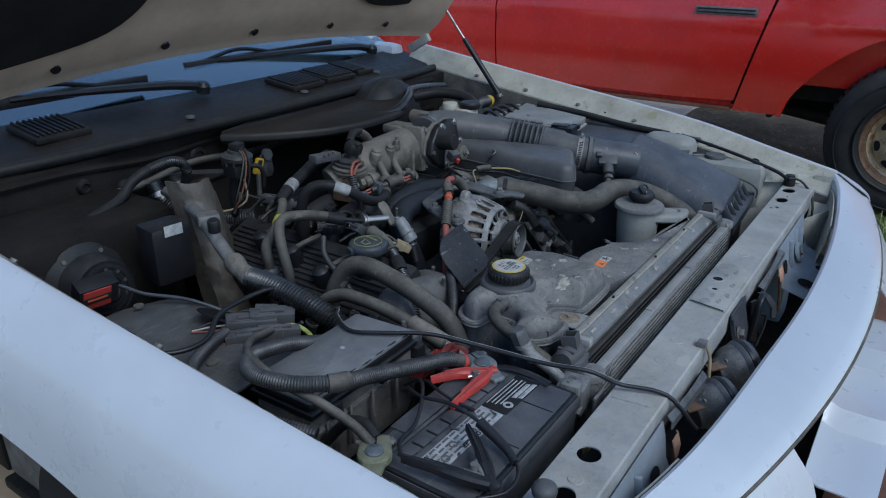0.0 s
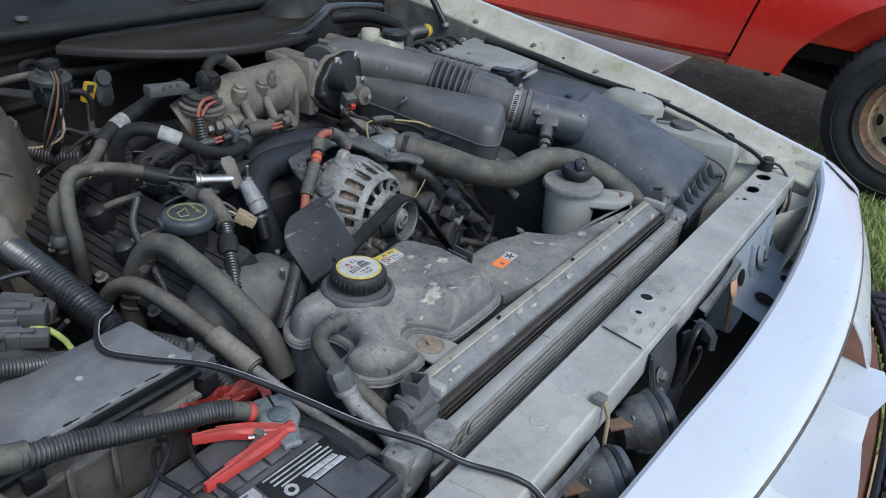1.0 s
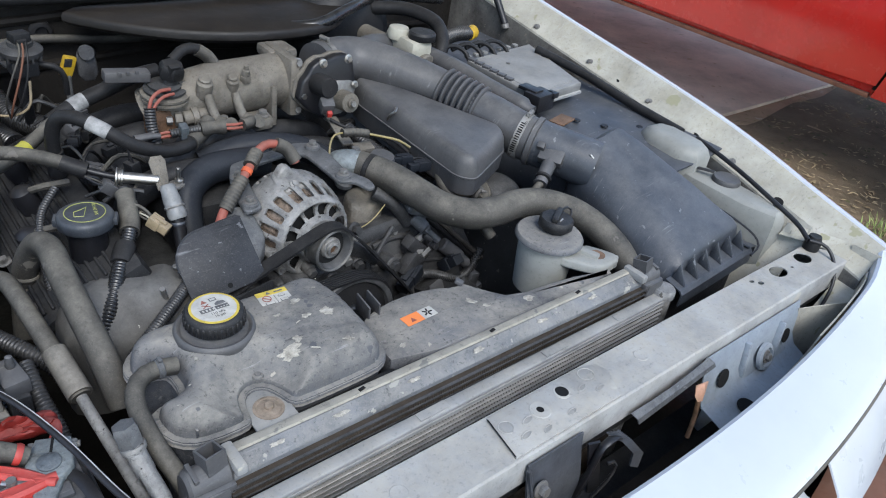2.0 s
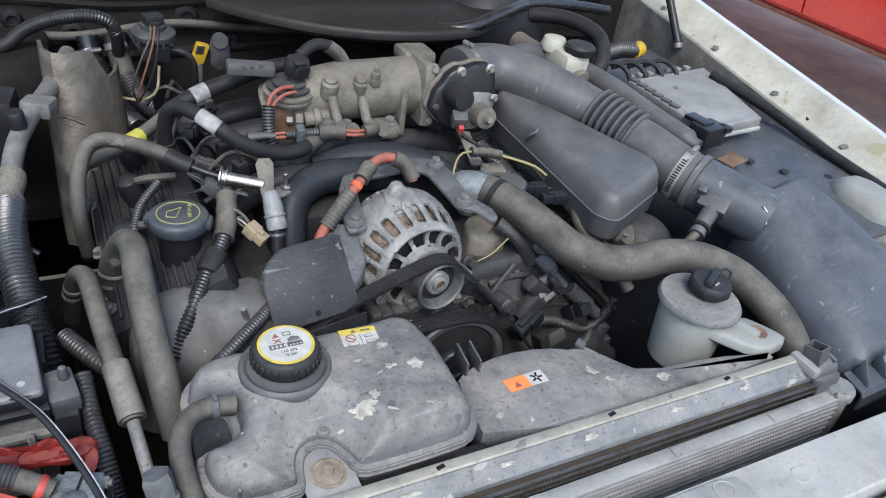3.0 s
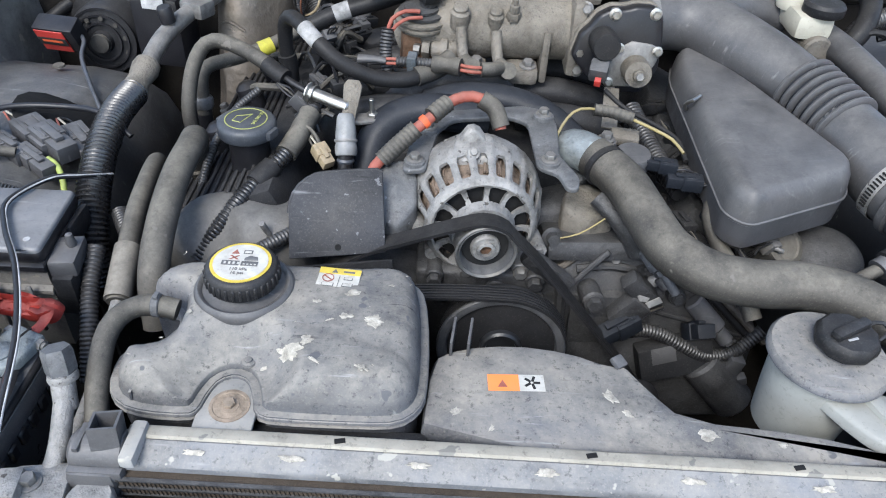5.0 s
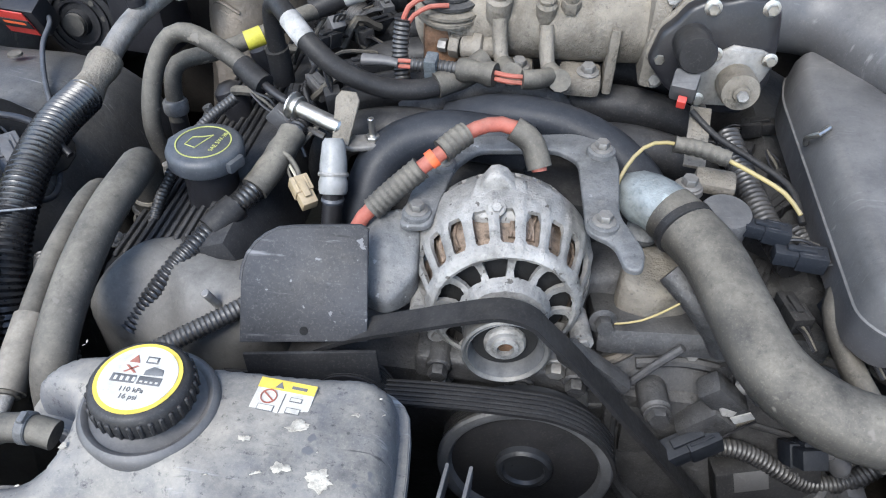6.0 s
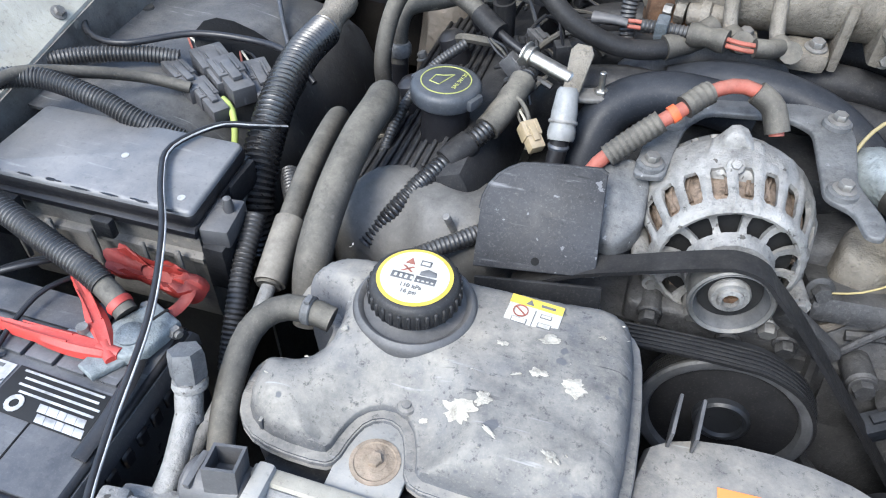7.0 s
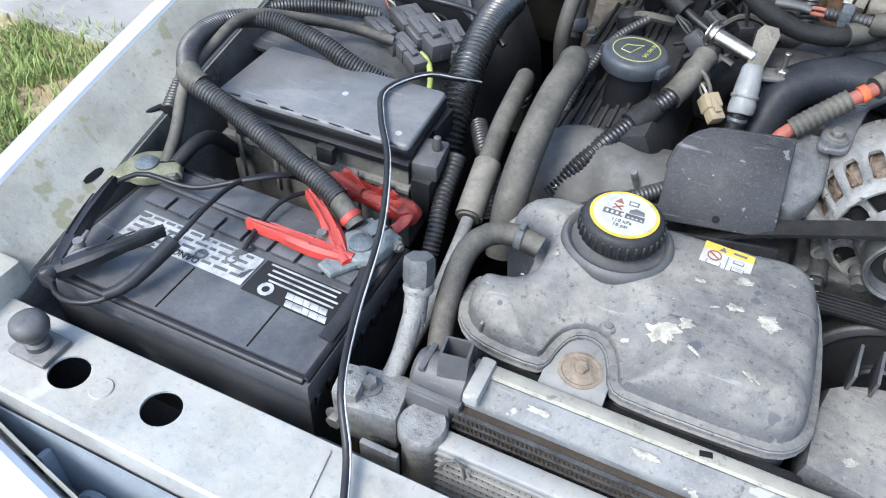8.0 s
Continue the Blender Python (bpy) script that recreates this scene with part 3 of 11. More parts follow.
def build_soil():
    """Dark trodden soil before the slab, with dry straw and leaf scraps on it."""
    bm = bmesh.new()
    nx, ny = 44, 22
    grid = []
    for j in range(ny):
        grid.append([])
        for i in range(nx):
            x, y = 2.2 + 0.10 * i, -0.65 + 0.098 * j
            wob = 0.12 * noise.noise(V(x * 1.7, y * 1.7, 4)) * (1 if 0 < j < ny - 1 else 1.4)
            edge = min(i, nx - 1 - i, j, 3) / 3
            grid[-1].append(bm.verts.new((x + wob, min(y + wob, 1.455), ground_height(x, y) - 0.012 + 0.020 * edge + 0.012 * noise.noise(V(x * 7, y * 7, 1)))))
    for a, b in zip(grid, grid[1:]):
        for i in range(nx - 1):
            bm.faces.new((a[i], a[i + 1], b[i + 1], b[i]))
    s = part("soil", bm, M_SOIL)
    tagged(s, "dark trodden soil patch before the concrete slab", "soil", kind="structure")
    rng = random.Random(31)
    verts, faces = [], []
    for k in range(5000):
        x, y = rng.uniform(2.3, 6.3), rng.uniform(-0.5, 1.45)
        a, l, w = rng.uniform(0, 6.28), rng.uniform(0.008, 0.035), rng.uniform(0.0015, 0.006)
        if noise.noise(V(x * 3, y * 3, 2)) < -0.1:
            continue
        z = ground_height(x, y) + 0.014
        dx, dy = math.cos(a), math.sin(a)
        i = len(verts)
        verts += [(x - dx * l, y - dy * l, z + rng.uniform(0, 0.006)), (x + dy * w, y - dx * w, z + 0.004), (x + dx * l, y + dy * l, z + rng.uniform(0, 0.010)), (x - dy * w, y + dx * w, z + 0.006)]
        faces.append((i, i + 1, i + 2, i + 3))
    me = bpy.data.meshes.new("straw")
    me.from_pydata(verts, [], faces)
    me.materials.append(M_STRAW)
    tagged(new("straw", me), "dry tan straw and leaf scraps on the soil", "straw", kind="stuff")


def build_grass(areas, count, name, label):
    rng = random.Random(7)
    verts, faces = [], []
    for k in range(count):
        x0, y0, x1, y1, hmax = areas[k % len(areas)]
        x, y = rng.uniform(x0, x1), rng.uniform(y0, y1)
        if noise.noise(V(x * 2.1, y * 2.1, 3)) < -0.25 and rng.random() < 0.8:
            continue
        if min(x - x0, x1 - x, y - y0, y1 - y) < 0.45 * rng.random() ** 1.5 * (1 + noise.noise(V(x * 3, y * 3, 9))):
            continue
        h = hmax * rng.uniform(0.35, 1.0)
        a = rng.uniform(0, 6.28)
        w = rng.uniform(0.0014, 0.0036)
        lean = rng.uniform(0.2, 1.1) * h
        dx, dy = math.cos(a), math.sin(a)
        z = ground_height(x, y)
        i = len(verts)
        verts += [(x - dy * w, y + dx * w, z), (x + dy * w, y - dx * w, z),
                  (x + dx * lean * 0.35 + dy * w * 0.8, y + dy * lean * 0.35 - dx * w * 0.8, z + h * 0.6),
                  (x + dx * lean * 0.35 - dy * w * 0.8, y + dy * lean * 0.35 + dx * w * 0.8, z + h * 0.6),
                  (x + dx * lean, y + dy * lean, z + h)]
        faces += [(i, i + 1, i + 2, i + 3), (i + 3, i + 2, i + 4)]
    me = bpy.data.meshes.new(name)
    me.from_pydata(verts, [], faces)
    me.materials.append(M_GRASS)
    tagged(new(name, me), label, "grass", kind="stuff")


build_ground()
build_soil()
build_grass([(1.25, -2.6, 4.4, 0.25, 0.085), (1.3, -2.0, 3.2, 0.45, 0.075)], 80000, "grass", "green ragged grass growing from the yard's dirt")
build_grass([(-2.75, -0.4, -1.0, 1.62, 0.075), (-2.7, 0.2, -1.4, 1.55, 0.05), (-1.4, -1.2, 1.2, -0.5, 0.09), (-1.3, -0.45, 1.3, 0.35, 0.07)], 70000, "grass", "yellow-green weeds growing beside the white car")


# ---- red truck ----
def build_truck():
    t = thing("red_truck", "red pickup truck with rusty steel wheels parked on grass", "truck", (3.9, 2.0, 0.12))
    X, HUB = 3.10, V(3.06, -0.19, 0.515)

    def side_section(y, z0, z1, lean=0.0):
        out = []
        for k in range(19):
            z = z0 + (z1 - z0) * k / 18
            bulge = 0.05 * math.sin(min(1, max(0, (z - 0.55) / 0.75)) * math.pi) + 0.014 * max(0, 1 - abs(z - 1.06) / 0.03)
            out.append((X + 0.03 - bulge, y + lean * (z - 0.62), z))
        return out

    def low(y):
        d = abs(y - HUB.y)
        arch = 0.44 + math.sqrt(max(0, 0.66 ** 2 - d * d)) * 0.92 if d < 0.66 else 0.0
        return max(0.575, arch)

    part("front_fender", sheet([side_section(y, low(y), 1.40, -0.26 * max(0, (y + 0.2) / 0.885)) for y in [-0.95 + 0.0327 * k for k in range(51)]], 0.02), M_RED_TRUCK, t)
    part("arch_lip", tube([(X + 0.012, HUB.y + 0.66 * math.cos(a), 0.44 + 0.607 * math.sin(a)) for a in (radians(d) for d in range(12, 169, 8))], 0.014, 8), M_RED_TRUCK, t, "rolled wheel arch lip")
    part("front_door", sheet([side_section(y, 0.63 - 0.015 * min(1, (y - 0.69) * 3), 1.40, -0.26 * max(0, 1 - (y - 0.69) / 0.4)) for y in [0.697 + 0.1535 * k for k in range(11)]], 0.02), M_RED_TRUCK, t)
    part("rear_door", sheet([side_section(y, 0.615, 1.40) for y in [2.243 + 0.2 * k for k in range(14)]], 0.02), M_RED_TRUCK, t)
    for y, ln in ((0.694, -0.26), (2.237, 0.0)):
        part("door_gap", sheet([[p[0] + V(0.012, -0.01, 0), p[1] + V(0.012, 0.01, 0)] for p in zip([Vector(q) for q in side_section(y - 0.004, 0.60, 1.39, ln)], [Vector(q) for q in side_section(y + 0.004, 0.60, 1.39, ln)])], 0.004), M_FIREWALL, t, "dark door gap")
    part("rocker_panel", box((X + 0.10, 2.4, 0.60), (0.14, 3.4, 0.08), 0.025), M_RED_TRUCK, t, "red rocker panel edged with dirt")
    part("rocker_seam", box((X + 0.02, 2.4, 0.572), (0.03, 3.38, 0.022), 0.006), M_BROWN, t, "rust-brown rocker seam")
    part("mud_flap", box((X + 0.06, 0.50, 0.575), (0.10, 0.03, 0.05), 0.01), M_FIREWALL, t, "black flap edge")
    part("cab_body", box((X + 0.95, 2.3, 1.08), (1.70, 6.0, 0.72), 0.05), M_RED_TRUCK, t)
    part("wheel_well", box((X + 0.60, -0.19, 0.95), (0.9, 1.25, 0.62), 0.02), M_FIREWALL, t, "black inner wheel well")
    part("frame_rail", box((X + 0.45, 2.4, 0.56), (0.1, 5.6, 0.12), 0.01), M_FIREWALL, t, "black frame rail")
    part("axle_arm", rod((X + 0.10, -0.1, 0.52), (X + 0.45, 0.75, 0.56), 0.035, 12), M_FIREWALL, t, "black suspension arm")
    b = part("badge", box((X - 0.035, 0.795, 1.103), (0.02, 0.33, 0.042), 0.006), M_STEEL_DULL, t, "chrome side badge strip")
    for k in range(2):
        part("badge_inlay", box((X - 0.046, 0.795, 1.094 + 0.018 * k), (0.004, 0.31, 0.008), 0.001), M_BLACK_CLEAN, b, "dark inlay")

    def wheel(y):
        c = (HUB.x, y, HUB.z)
        w = part("wheel", lathe([(0.055, 0.012), (0.095, 0.010), (0.118, -0.004), (0.148, -0.012), (0.166, -0.030), (0.178, -0.012), (0.186, 0.018), (0.193, -0.05), (0.193, -0.1), (0.05, -0.1)], c, (-1, 0, 0), 56), M_RUSTY_RIM, t, "rusty steel wheel with round vents")
        part("tyre", lathe([(0.200, -0.02), (0.214, 0.040), (0.262, 0.078), (0.320, 0.080), (0.362, 0.058), (0.386, 0.018), (0.393, -0.03), (0.393, -0.16), (0.36, -0.22), (0.200, -0.2)], c, (-1, 0, 0), 72, True), M_TYRE, w, "worn black tyre")
        for r in (0.240, 0.330):
            part("tyre_ridge", lathe([(r - 0.004, 0.060), (r - 0.002, 0.086), (r + 0.002, 0.086), (r + 0.005, 0.060)], c, (-1, 0, 0), 64, True), M_TYRE, w)
        part("rim_lip", lathe([(0.184, 0.010), (0.193, 0.031), (0.209, 0.037), (0.216, 0.048), (0.222, 0.046), (0.219, 0.028), (0.200, 0.01)], c, (-1, 0, 0), 56, True), M_RUST, w, "rusted rim lip")
        part("hub_cap", lathe([(0.074, 0.0), (0.074, 0.033), (0.063, 0.047), (0.054, 0.047), (0.050, 0.072), (0.036, 0.080), (0.0, 0.080)], c, (-1, 0, 0), 32), M_STEEL_DULL, w, "dull chrome hub centre")
        part("hub_bar", box((c[0] - 0.082, y, c[2]), (0.006, 0.010, 0.055), 0.002), M_BLACK_CLEAN, w, "dark hub bar")
        for k in range(8):
            a = k * math.pi / 4 + 0.2
            part("wheel_nut", hexnut((c[0] - 0.008, y + 0.095 * math.cos(a), c[2] + 0.095 * math.sin(a)), (-1, 0, 0), 0.012, 0.03), M_STEEL_DULL, w)
            a += 0.39
            # Flat black pad on the wheel disc paints the vent's shade.
            part("vent_hole", stack([(p.x, p.y) for p in rounded([(-0.016, -0.024), (0.012, -0.029), (0.012, 0.029), (-0.016, 0.024)], 2)], [(0, 0), (0, 0.006), (0.003, 0.006)], Matrix.Translation((c[0] + 0.006, y + 0.142 * math.cos(a), c[2] + 0.142 * math.sin(a))) @ Matrix(((0, 0, -1), (math.cos(a), -math.sin(a), 0), (math.sin(a), math.cos(a), 0))).to_4x4()), M_PAD_SHADE, w, "black pad for the vent hole's shade")
        for k in range(56):
            a = k * math.pi / 28
            part("tread_block", box((c[0] + 0.085, y + 0.391 * math.cos(a), c[2] + 0.391 * math.sin(a)), (0.13, 0.028, 0.012), 0.002, turn(math.degrees(a) - 90, 0, 12), 1), M_TYRE, w)

    wheel(HUB.y)
    wheel(3.5)


build_truck()


# ---- white car: body shell round the engine bay ----
CROWN_R = [(1.070, -0.078, 0.862), (1.086, 0.08, 0.892), (1.11, 0.38, 0.950), (1.13, 0.95, 1.023), (1.13, 1.45, 1.095)]
CROWN_L = [(-0.665, -0.075, 0.850), (-0.697, 0.08, 0.885), (-0.727, 0.45, 0.948), (-0.75, 0.95, 1.020), (-0.75, 1.45, 1.095)]
CAR = thing("white_car", "white sedan with its hood open and front cover loose", "car", (0.19, 1.5, 0))


def build_fender(name, crown, side):
    path, _ = spline(crown, 30)
    prof_skin = [(-0.004, -0.005), (-0.001, -0.0005), (0.006, 0.0), (0.018, -0.004), (0.03, -0.012), (0.06, -0.035), (0.085, -0.075), (0.10, -0.15), (0.105, -0.25), (0.10, -0.36)]
    rows = []
    for p in path:
        arch = max(0.0, 1 - ((p.y - 0.78) / 0.42) ** 2)
        lim = -0.36 + 0.14 * math.sqrt(arch)
        rows.append([V(p.x + side * dx, p.y, p.z + max(dz, lim)) for dx, dz in prof_skin])
    f = part(name, sheet(rows, 0.003), M_WHITE, CAR, "glossy white front fender")
    wide = 1.0 if side < 0 else 1.2
    gut = [(-0.0035 * wide, -0.004), (-0.010 * wide, -0.011), (-0.029 * wide, -0.036), (-0.033 * wide, -0.0405), (-0.047 * wide, -0.055), (-0.050 * wide, -0.058), (-0.052 * wide, -0.078)]
    rows = [[V(p.x + side * dx + side * (0.004 * noise.noise(V(p.y * 9, 0, 0)) if k > 3 else 0), p.y, p.z + dz) for k, (dx, dz) in enumerate(gut)] for p in path]
    g = part("gutter_flange", sheet(rows, 0.002), M_WHITE_DIRTY, f, "grimy mossy inner fender flange")
    for y in (0.30, 0.52, 0.75, 0.95, 1.15) if side > 0 else (0.60, 0.95):
        i = min(range(len(path)), key=lambda k: abs(path[k].y - y))
        p = path[i]
        part("flange_bolt", bolt((p.x - side * 0.041 * wide, p.y, p.z - 0.0485), (-side * 0.7, 0, 0.7), 0.0065, 0.006), M_STEEL_DULL, g)
    for y in (0.18, 0.36, 0.62):
        i = min(range(len(path)), key=lambda k: abs(path[k].y - y))
        p = path[i]
        # Slot is a black patch on solid metal, its shade as colour.
        part("flange_slot", slab(rounded(rect(-0.004, -0.013, 0.004, 0.013), 1), 0, 0.0012, 0.0003, frame_of((p.x - side * 0.041 * wide, p.y + 0.01, p.z - 0.0475), (0.7, 0, side * 0.7), (0, 1, 0))), M_PAD_SHADE, g, "black patch for the slot's shade")
    # apron wall below the flange
    rows = [[V(p.x - side * 0.051 * wide, p.y, p.z - 0.062), V(p.x - side * 0.055 * wide, p.y, p.z - 0.10), V(p.x - side * 0.068, p.y, p.z - 0.2), V(p.x - side * 0.075, p.y, 0.35)] for p in path]
    part("inner_apron", sheet(rows, 0.003), M_DUSTY_WALL, f, "grimy inner apron wall")
    return f


for wx in (-0.60, 0.98):
    part("front_wheel", lathe([(0.05, -0.10), (0.21, -0.10), (0.30, -0.105), (0.325, -0.08), (0.33, 0.0), (0.325, 0.08), (0.30, 0.105), (0.21, 0.10), (0.05, 0.06)], (wx, 0.80, 0.322), (1, 0, 0), 48), M_TYRE, CAR, "black front wheel on the ground")
build_fender("fender", CROWN_L, -1)
build_fender("fender", CROWN_R, 1)


def punched_plate(x0, x1, y0, y1, z, holes, thick=0.0025, slant=0.0):
    """A flat steel plate with real holes; its far end may be cut at a slant."""
    bm = bmesh.new()
    outer = [bm.verts.new((x, y, z)) for x, y in ((x0, y0), (x1, y0), (x1 - slant, y1), (x0, y1))]
    edges = [bm.edges.new((outer[i], outer[(i + 1) % 4])) for i in range(4)]
    for cx, cy, rx, ry in holes:
        ring = [bm.verts.new((cx + rx * math.cos(2 * math.pi * i / 24), cy + ry * math.sin(2 * math.pi * i / 24), z)) for i in range(24)]
        edges += [bm.edges.new((ring[i], ring[(i + 1) % 24])) for i in range(24)]
    bmesh.ops.triangle_fill(bm, use_beauty=True, use_dissolve=False, edges=edges)
    faces = bm.faces[:]
    ext = bmesh.ops.extrude_face_region(bm, geom=faces)
    bmesh.ops.translate(bm, vec=(0, 0, -thick), verts=[v for v in ext["geom"] if isinstance(v, bmesh.types.BMVert)])
    return bm


def build_radiator_support():
    holes = [(-0.530, 0.0, 0.019, 0.017), (-0.435, 0.006, 0.018, 0.017), (-0.493, -0.001, 0.0055, 0.0055), (0.222, 0.018, 0.0115, 0.009),
             (0.165, 0.004, 0.006, 0.006), (0.842, 0.016, 0.022, 0.0155), (0.938, 0.016, 0.021, 0.0165), (0.772, 0.013, 0.007, 0.005), (0.760, 0.025, 0.006, 0.004), (0.884, 0.010, 0.004, 0.003)]
    s = part("radiator_support", punched_plate(-0.66, 1.040, -0.036, 0.040, 0.8205, holes, slant=0.045), M_GREY_METAL, CAR, "dusty grey radiator support beam with punched holes")
    part("front_lip", sheet([[V(x, -0.0355, 0.8205), V(x, -0.039, 0.8185), V(x, -0.041, 0.81), V(x, -0.041, 0.772)] for x in (-0.66, -0.2, 0.3, 1.040)], 0.0025), M_GREY_METAL, s)
    part("back_lip", sheet([[V(x, 0.0395, 0.8205), V(x, 0.042, 0.8175), V(x, 0.043, 0.80)] for x in (-0.66, 0.0, 0.985)], 0.002), M_GREY_METAL, s)
    # Black under the grey beam is shade put into the channel's colour.
    part("inner_channel", box((0.16, 0.0, 0.755), (1.6, 0.07, 0.02), 0.003), M_BLACK, s, "lower channel, black standing for its shade")
    pl = part("latch_plate", slab([(0.092, -0.034), (0.30, -0.034), (0.325, 0.010), (0.318, 0.030), (0.29, 0.036), (0.105, 0.036)], 0.8209, 0.8236, 0.0008), M_GREY_METAL, s, "latch plate with holes and pressed slots")
    part("plate_seam", box((0.098, 0.0, 0.8240), (0.0016, 0.066, 0.0012), 0.0003, turn(0, 0, -10)), M_PAD_SHADE, pl, "dark plate edge")
    for x, y, rx, ry, dg in ((0.116, 0.010, 0.0120, 0.0110, 0), (0.150, 0.004, 0.0110, 0.0048, 12), (0.130, -0.014, 0.0110, 0.0045, 12), (0.288, 0.022, 0.0140, 0.0120, 0), (0.262, 0.006, 0.0095, 0.0045, 15), (0.285, -0.008, 0.0100, 0.0042, 12), (0.215, -0.018, 0.0095, 0.0045, 10), (0.163, -0.022, 0.0090, 0.0040, 15)):
        o = [(x + rx * math.cos(a) * math.cos(radians(dg)) - ry * math.sin(a) * math.sin(radians(dg)), y + rx * math.cos(a) * math.sin(radians(dg)) + ry * math.sin(a) * math.cos(radians(dg))) for a in (2 * math.pi * k / 22 for k in range(22))]
        sl = part("latch_slot", stack(o, [(0, 0.8234), (0, 0.8246), (0.0008, 0.8248), (0.0014, 0.8246), (0.0016, 0.8237)]), M_GREY_METAL, pl, "pressed slot rim")
        # Floor in a darker grey than the plate: recess shade as colour.
        part("slot_floor", slab(o, 0.8236, 0.8239, 0.0001), M_BAR, sl)
    for x, y, r, q in ((0.230, 0.016, 0.0105, 1.0), (0.178, 0.008, 0.0060, 2.1)):
        part("hole_edge", lathe([(r - 0.0005, 0), (r * q + 0.003, 0), (r * q + 0.002, 0.0010), (r - 0.0005, 0.0012)], (x, y, 0.8236), (0, 0, 1), 24, True), M_GREY_METAL, pl)
        # Black disc on the solid latch plate stands for the hole's shade.
        part("hole", lathe([(r, 0), (r, 0.0005), (0, 0.0005)], (x, y, 0.8236), (0, 0, 1), 24), M_PAD_SHADE, pl, "black disc for the hole's shade")
    part("spot_weld_ring", lathe([(0.0055, 0), (0.011, 0), (0.010, 0.0014), (0.0055, 0.0014)], (-0.493, -0.001, 0.8205), (0, 0, 1), 24), M_GREY_METAL, s)
    # small dents pressed along the top
    for x in (0.40, -0.14, -0.06):
        part("pressed_oval", lathe([(0.012, 0), (0.011, 0.0008), (0.006, 0.0002)], (x, 0.006, 0.8205), (0, 0, 1), 20), M_GREY_METAL, s)
    part("seam_strip", box((-0.285, 0.004, 0.8213), (0.0035, 0.06, 0.0022), 0.0008, turn(0, 0, 8)), M_GREY_METAL, s)
    part("wire_clip", box((-0.055, -0.036, 0.826), (0.018, 0.016, 0.010), 0.002), M_STEEL_DULL, s)
    b = part("bump_stop", lathe([(0.011, 0), (0.011, 0.012), (0.008, 0.014), (0.008, 0.02), (0.011, 0.021), (0.0150, 0.026), (0.0165, 0.032), (0.0150, 0.038), (0.0105, 0.0415), (0.005, 0.043), (0, 0.0432)], (-0.570, 0.008, 0.8215), (0.05, 0, 1), 28), M_GREY_PLASTIC, s, "round rubber hood bump stop")
    part("stop_base", box((-0.570, 0.008, 0.824), (0.042, 0.034, 0.006), 0.003), M_STEEL_DULL, b)
    part("bump_stop", lathe([(0.016, 0), (0.016, 0.018), (0.012, 0.03), (0, 0.03)], (0.988, 0.026, 0.8215), (0, 0, 1), 16), M_RUBBER_DARK, s, "black rubber plug")
    part("end_bracket", sheet([[V(1.038 - 0.5 * (y + 0.036), y, 0.8225), V(1.050 - 0.5 * (y + 0.036), y, 0.826), V(1.058 - 0.5 * (y + 0.036), y, 0.845)] for y in (-0.036, 0.0, 0.05, 0.09)], 0.0025), M_WHITE_DIRTY, s, "grimy end flange")
    part("end_bracket", box((-0.665, 0.02, 0.825), (0.05, 0.09, 0.05), 0.008), M_WHITE_DIRTY, s, "grimy end bracket")
    # front vertical members and lower crossmember
    for x in (-0.42, 0.80):
        part("upright", box((x, -0.02, 0.60), (0.10, 0.06, 0.33), 0.01), M_BLUEGREY, s)
    part("lower_crossmember", box((0.19, 0.0, 0.42), (1.5, 0.12, 0.08), 0.01), M_BLACK, s)
    return s


build_radiator_support()


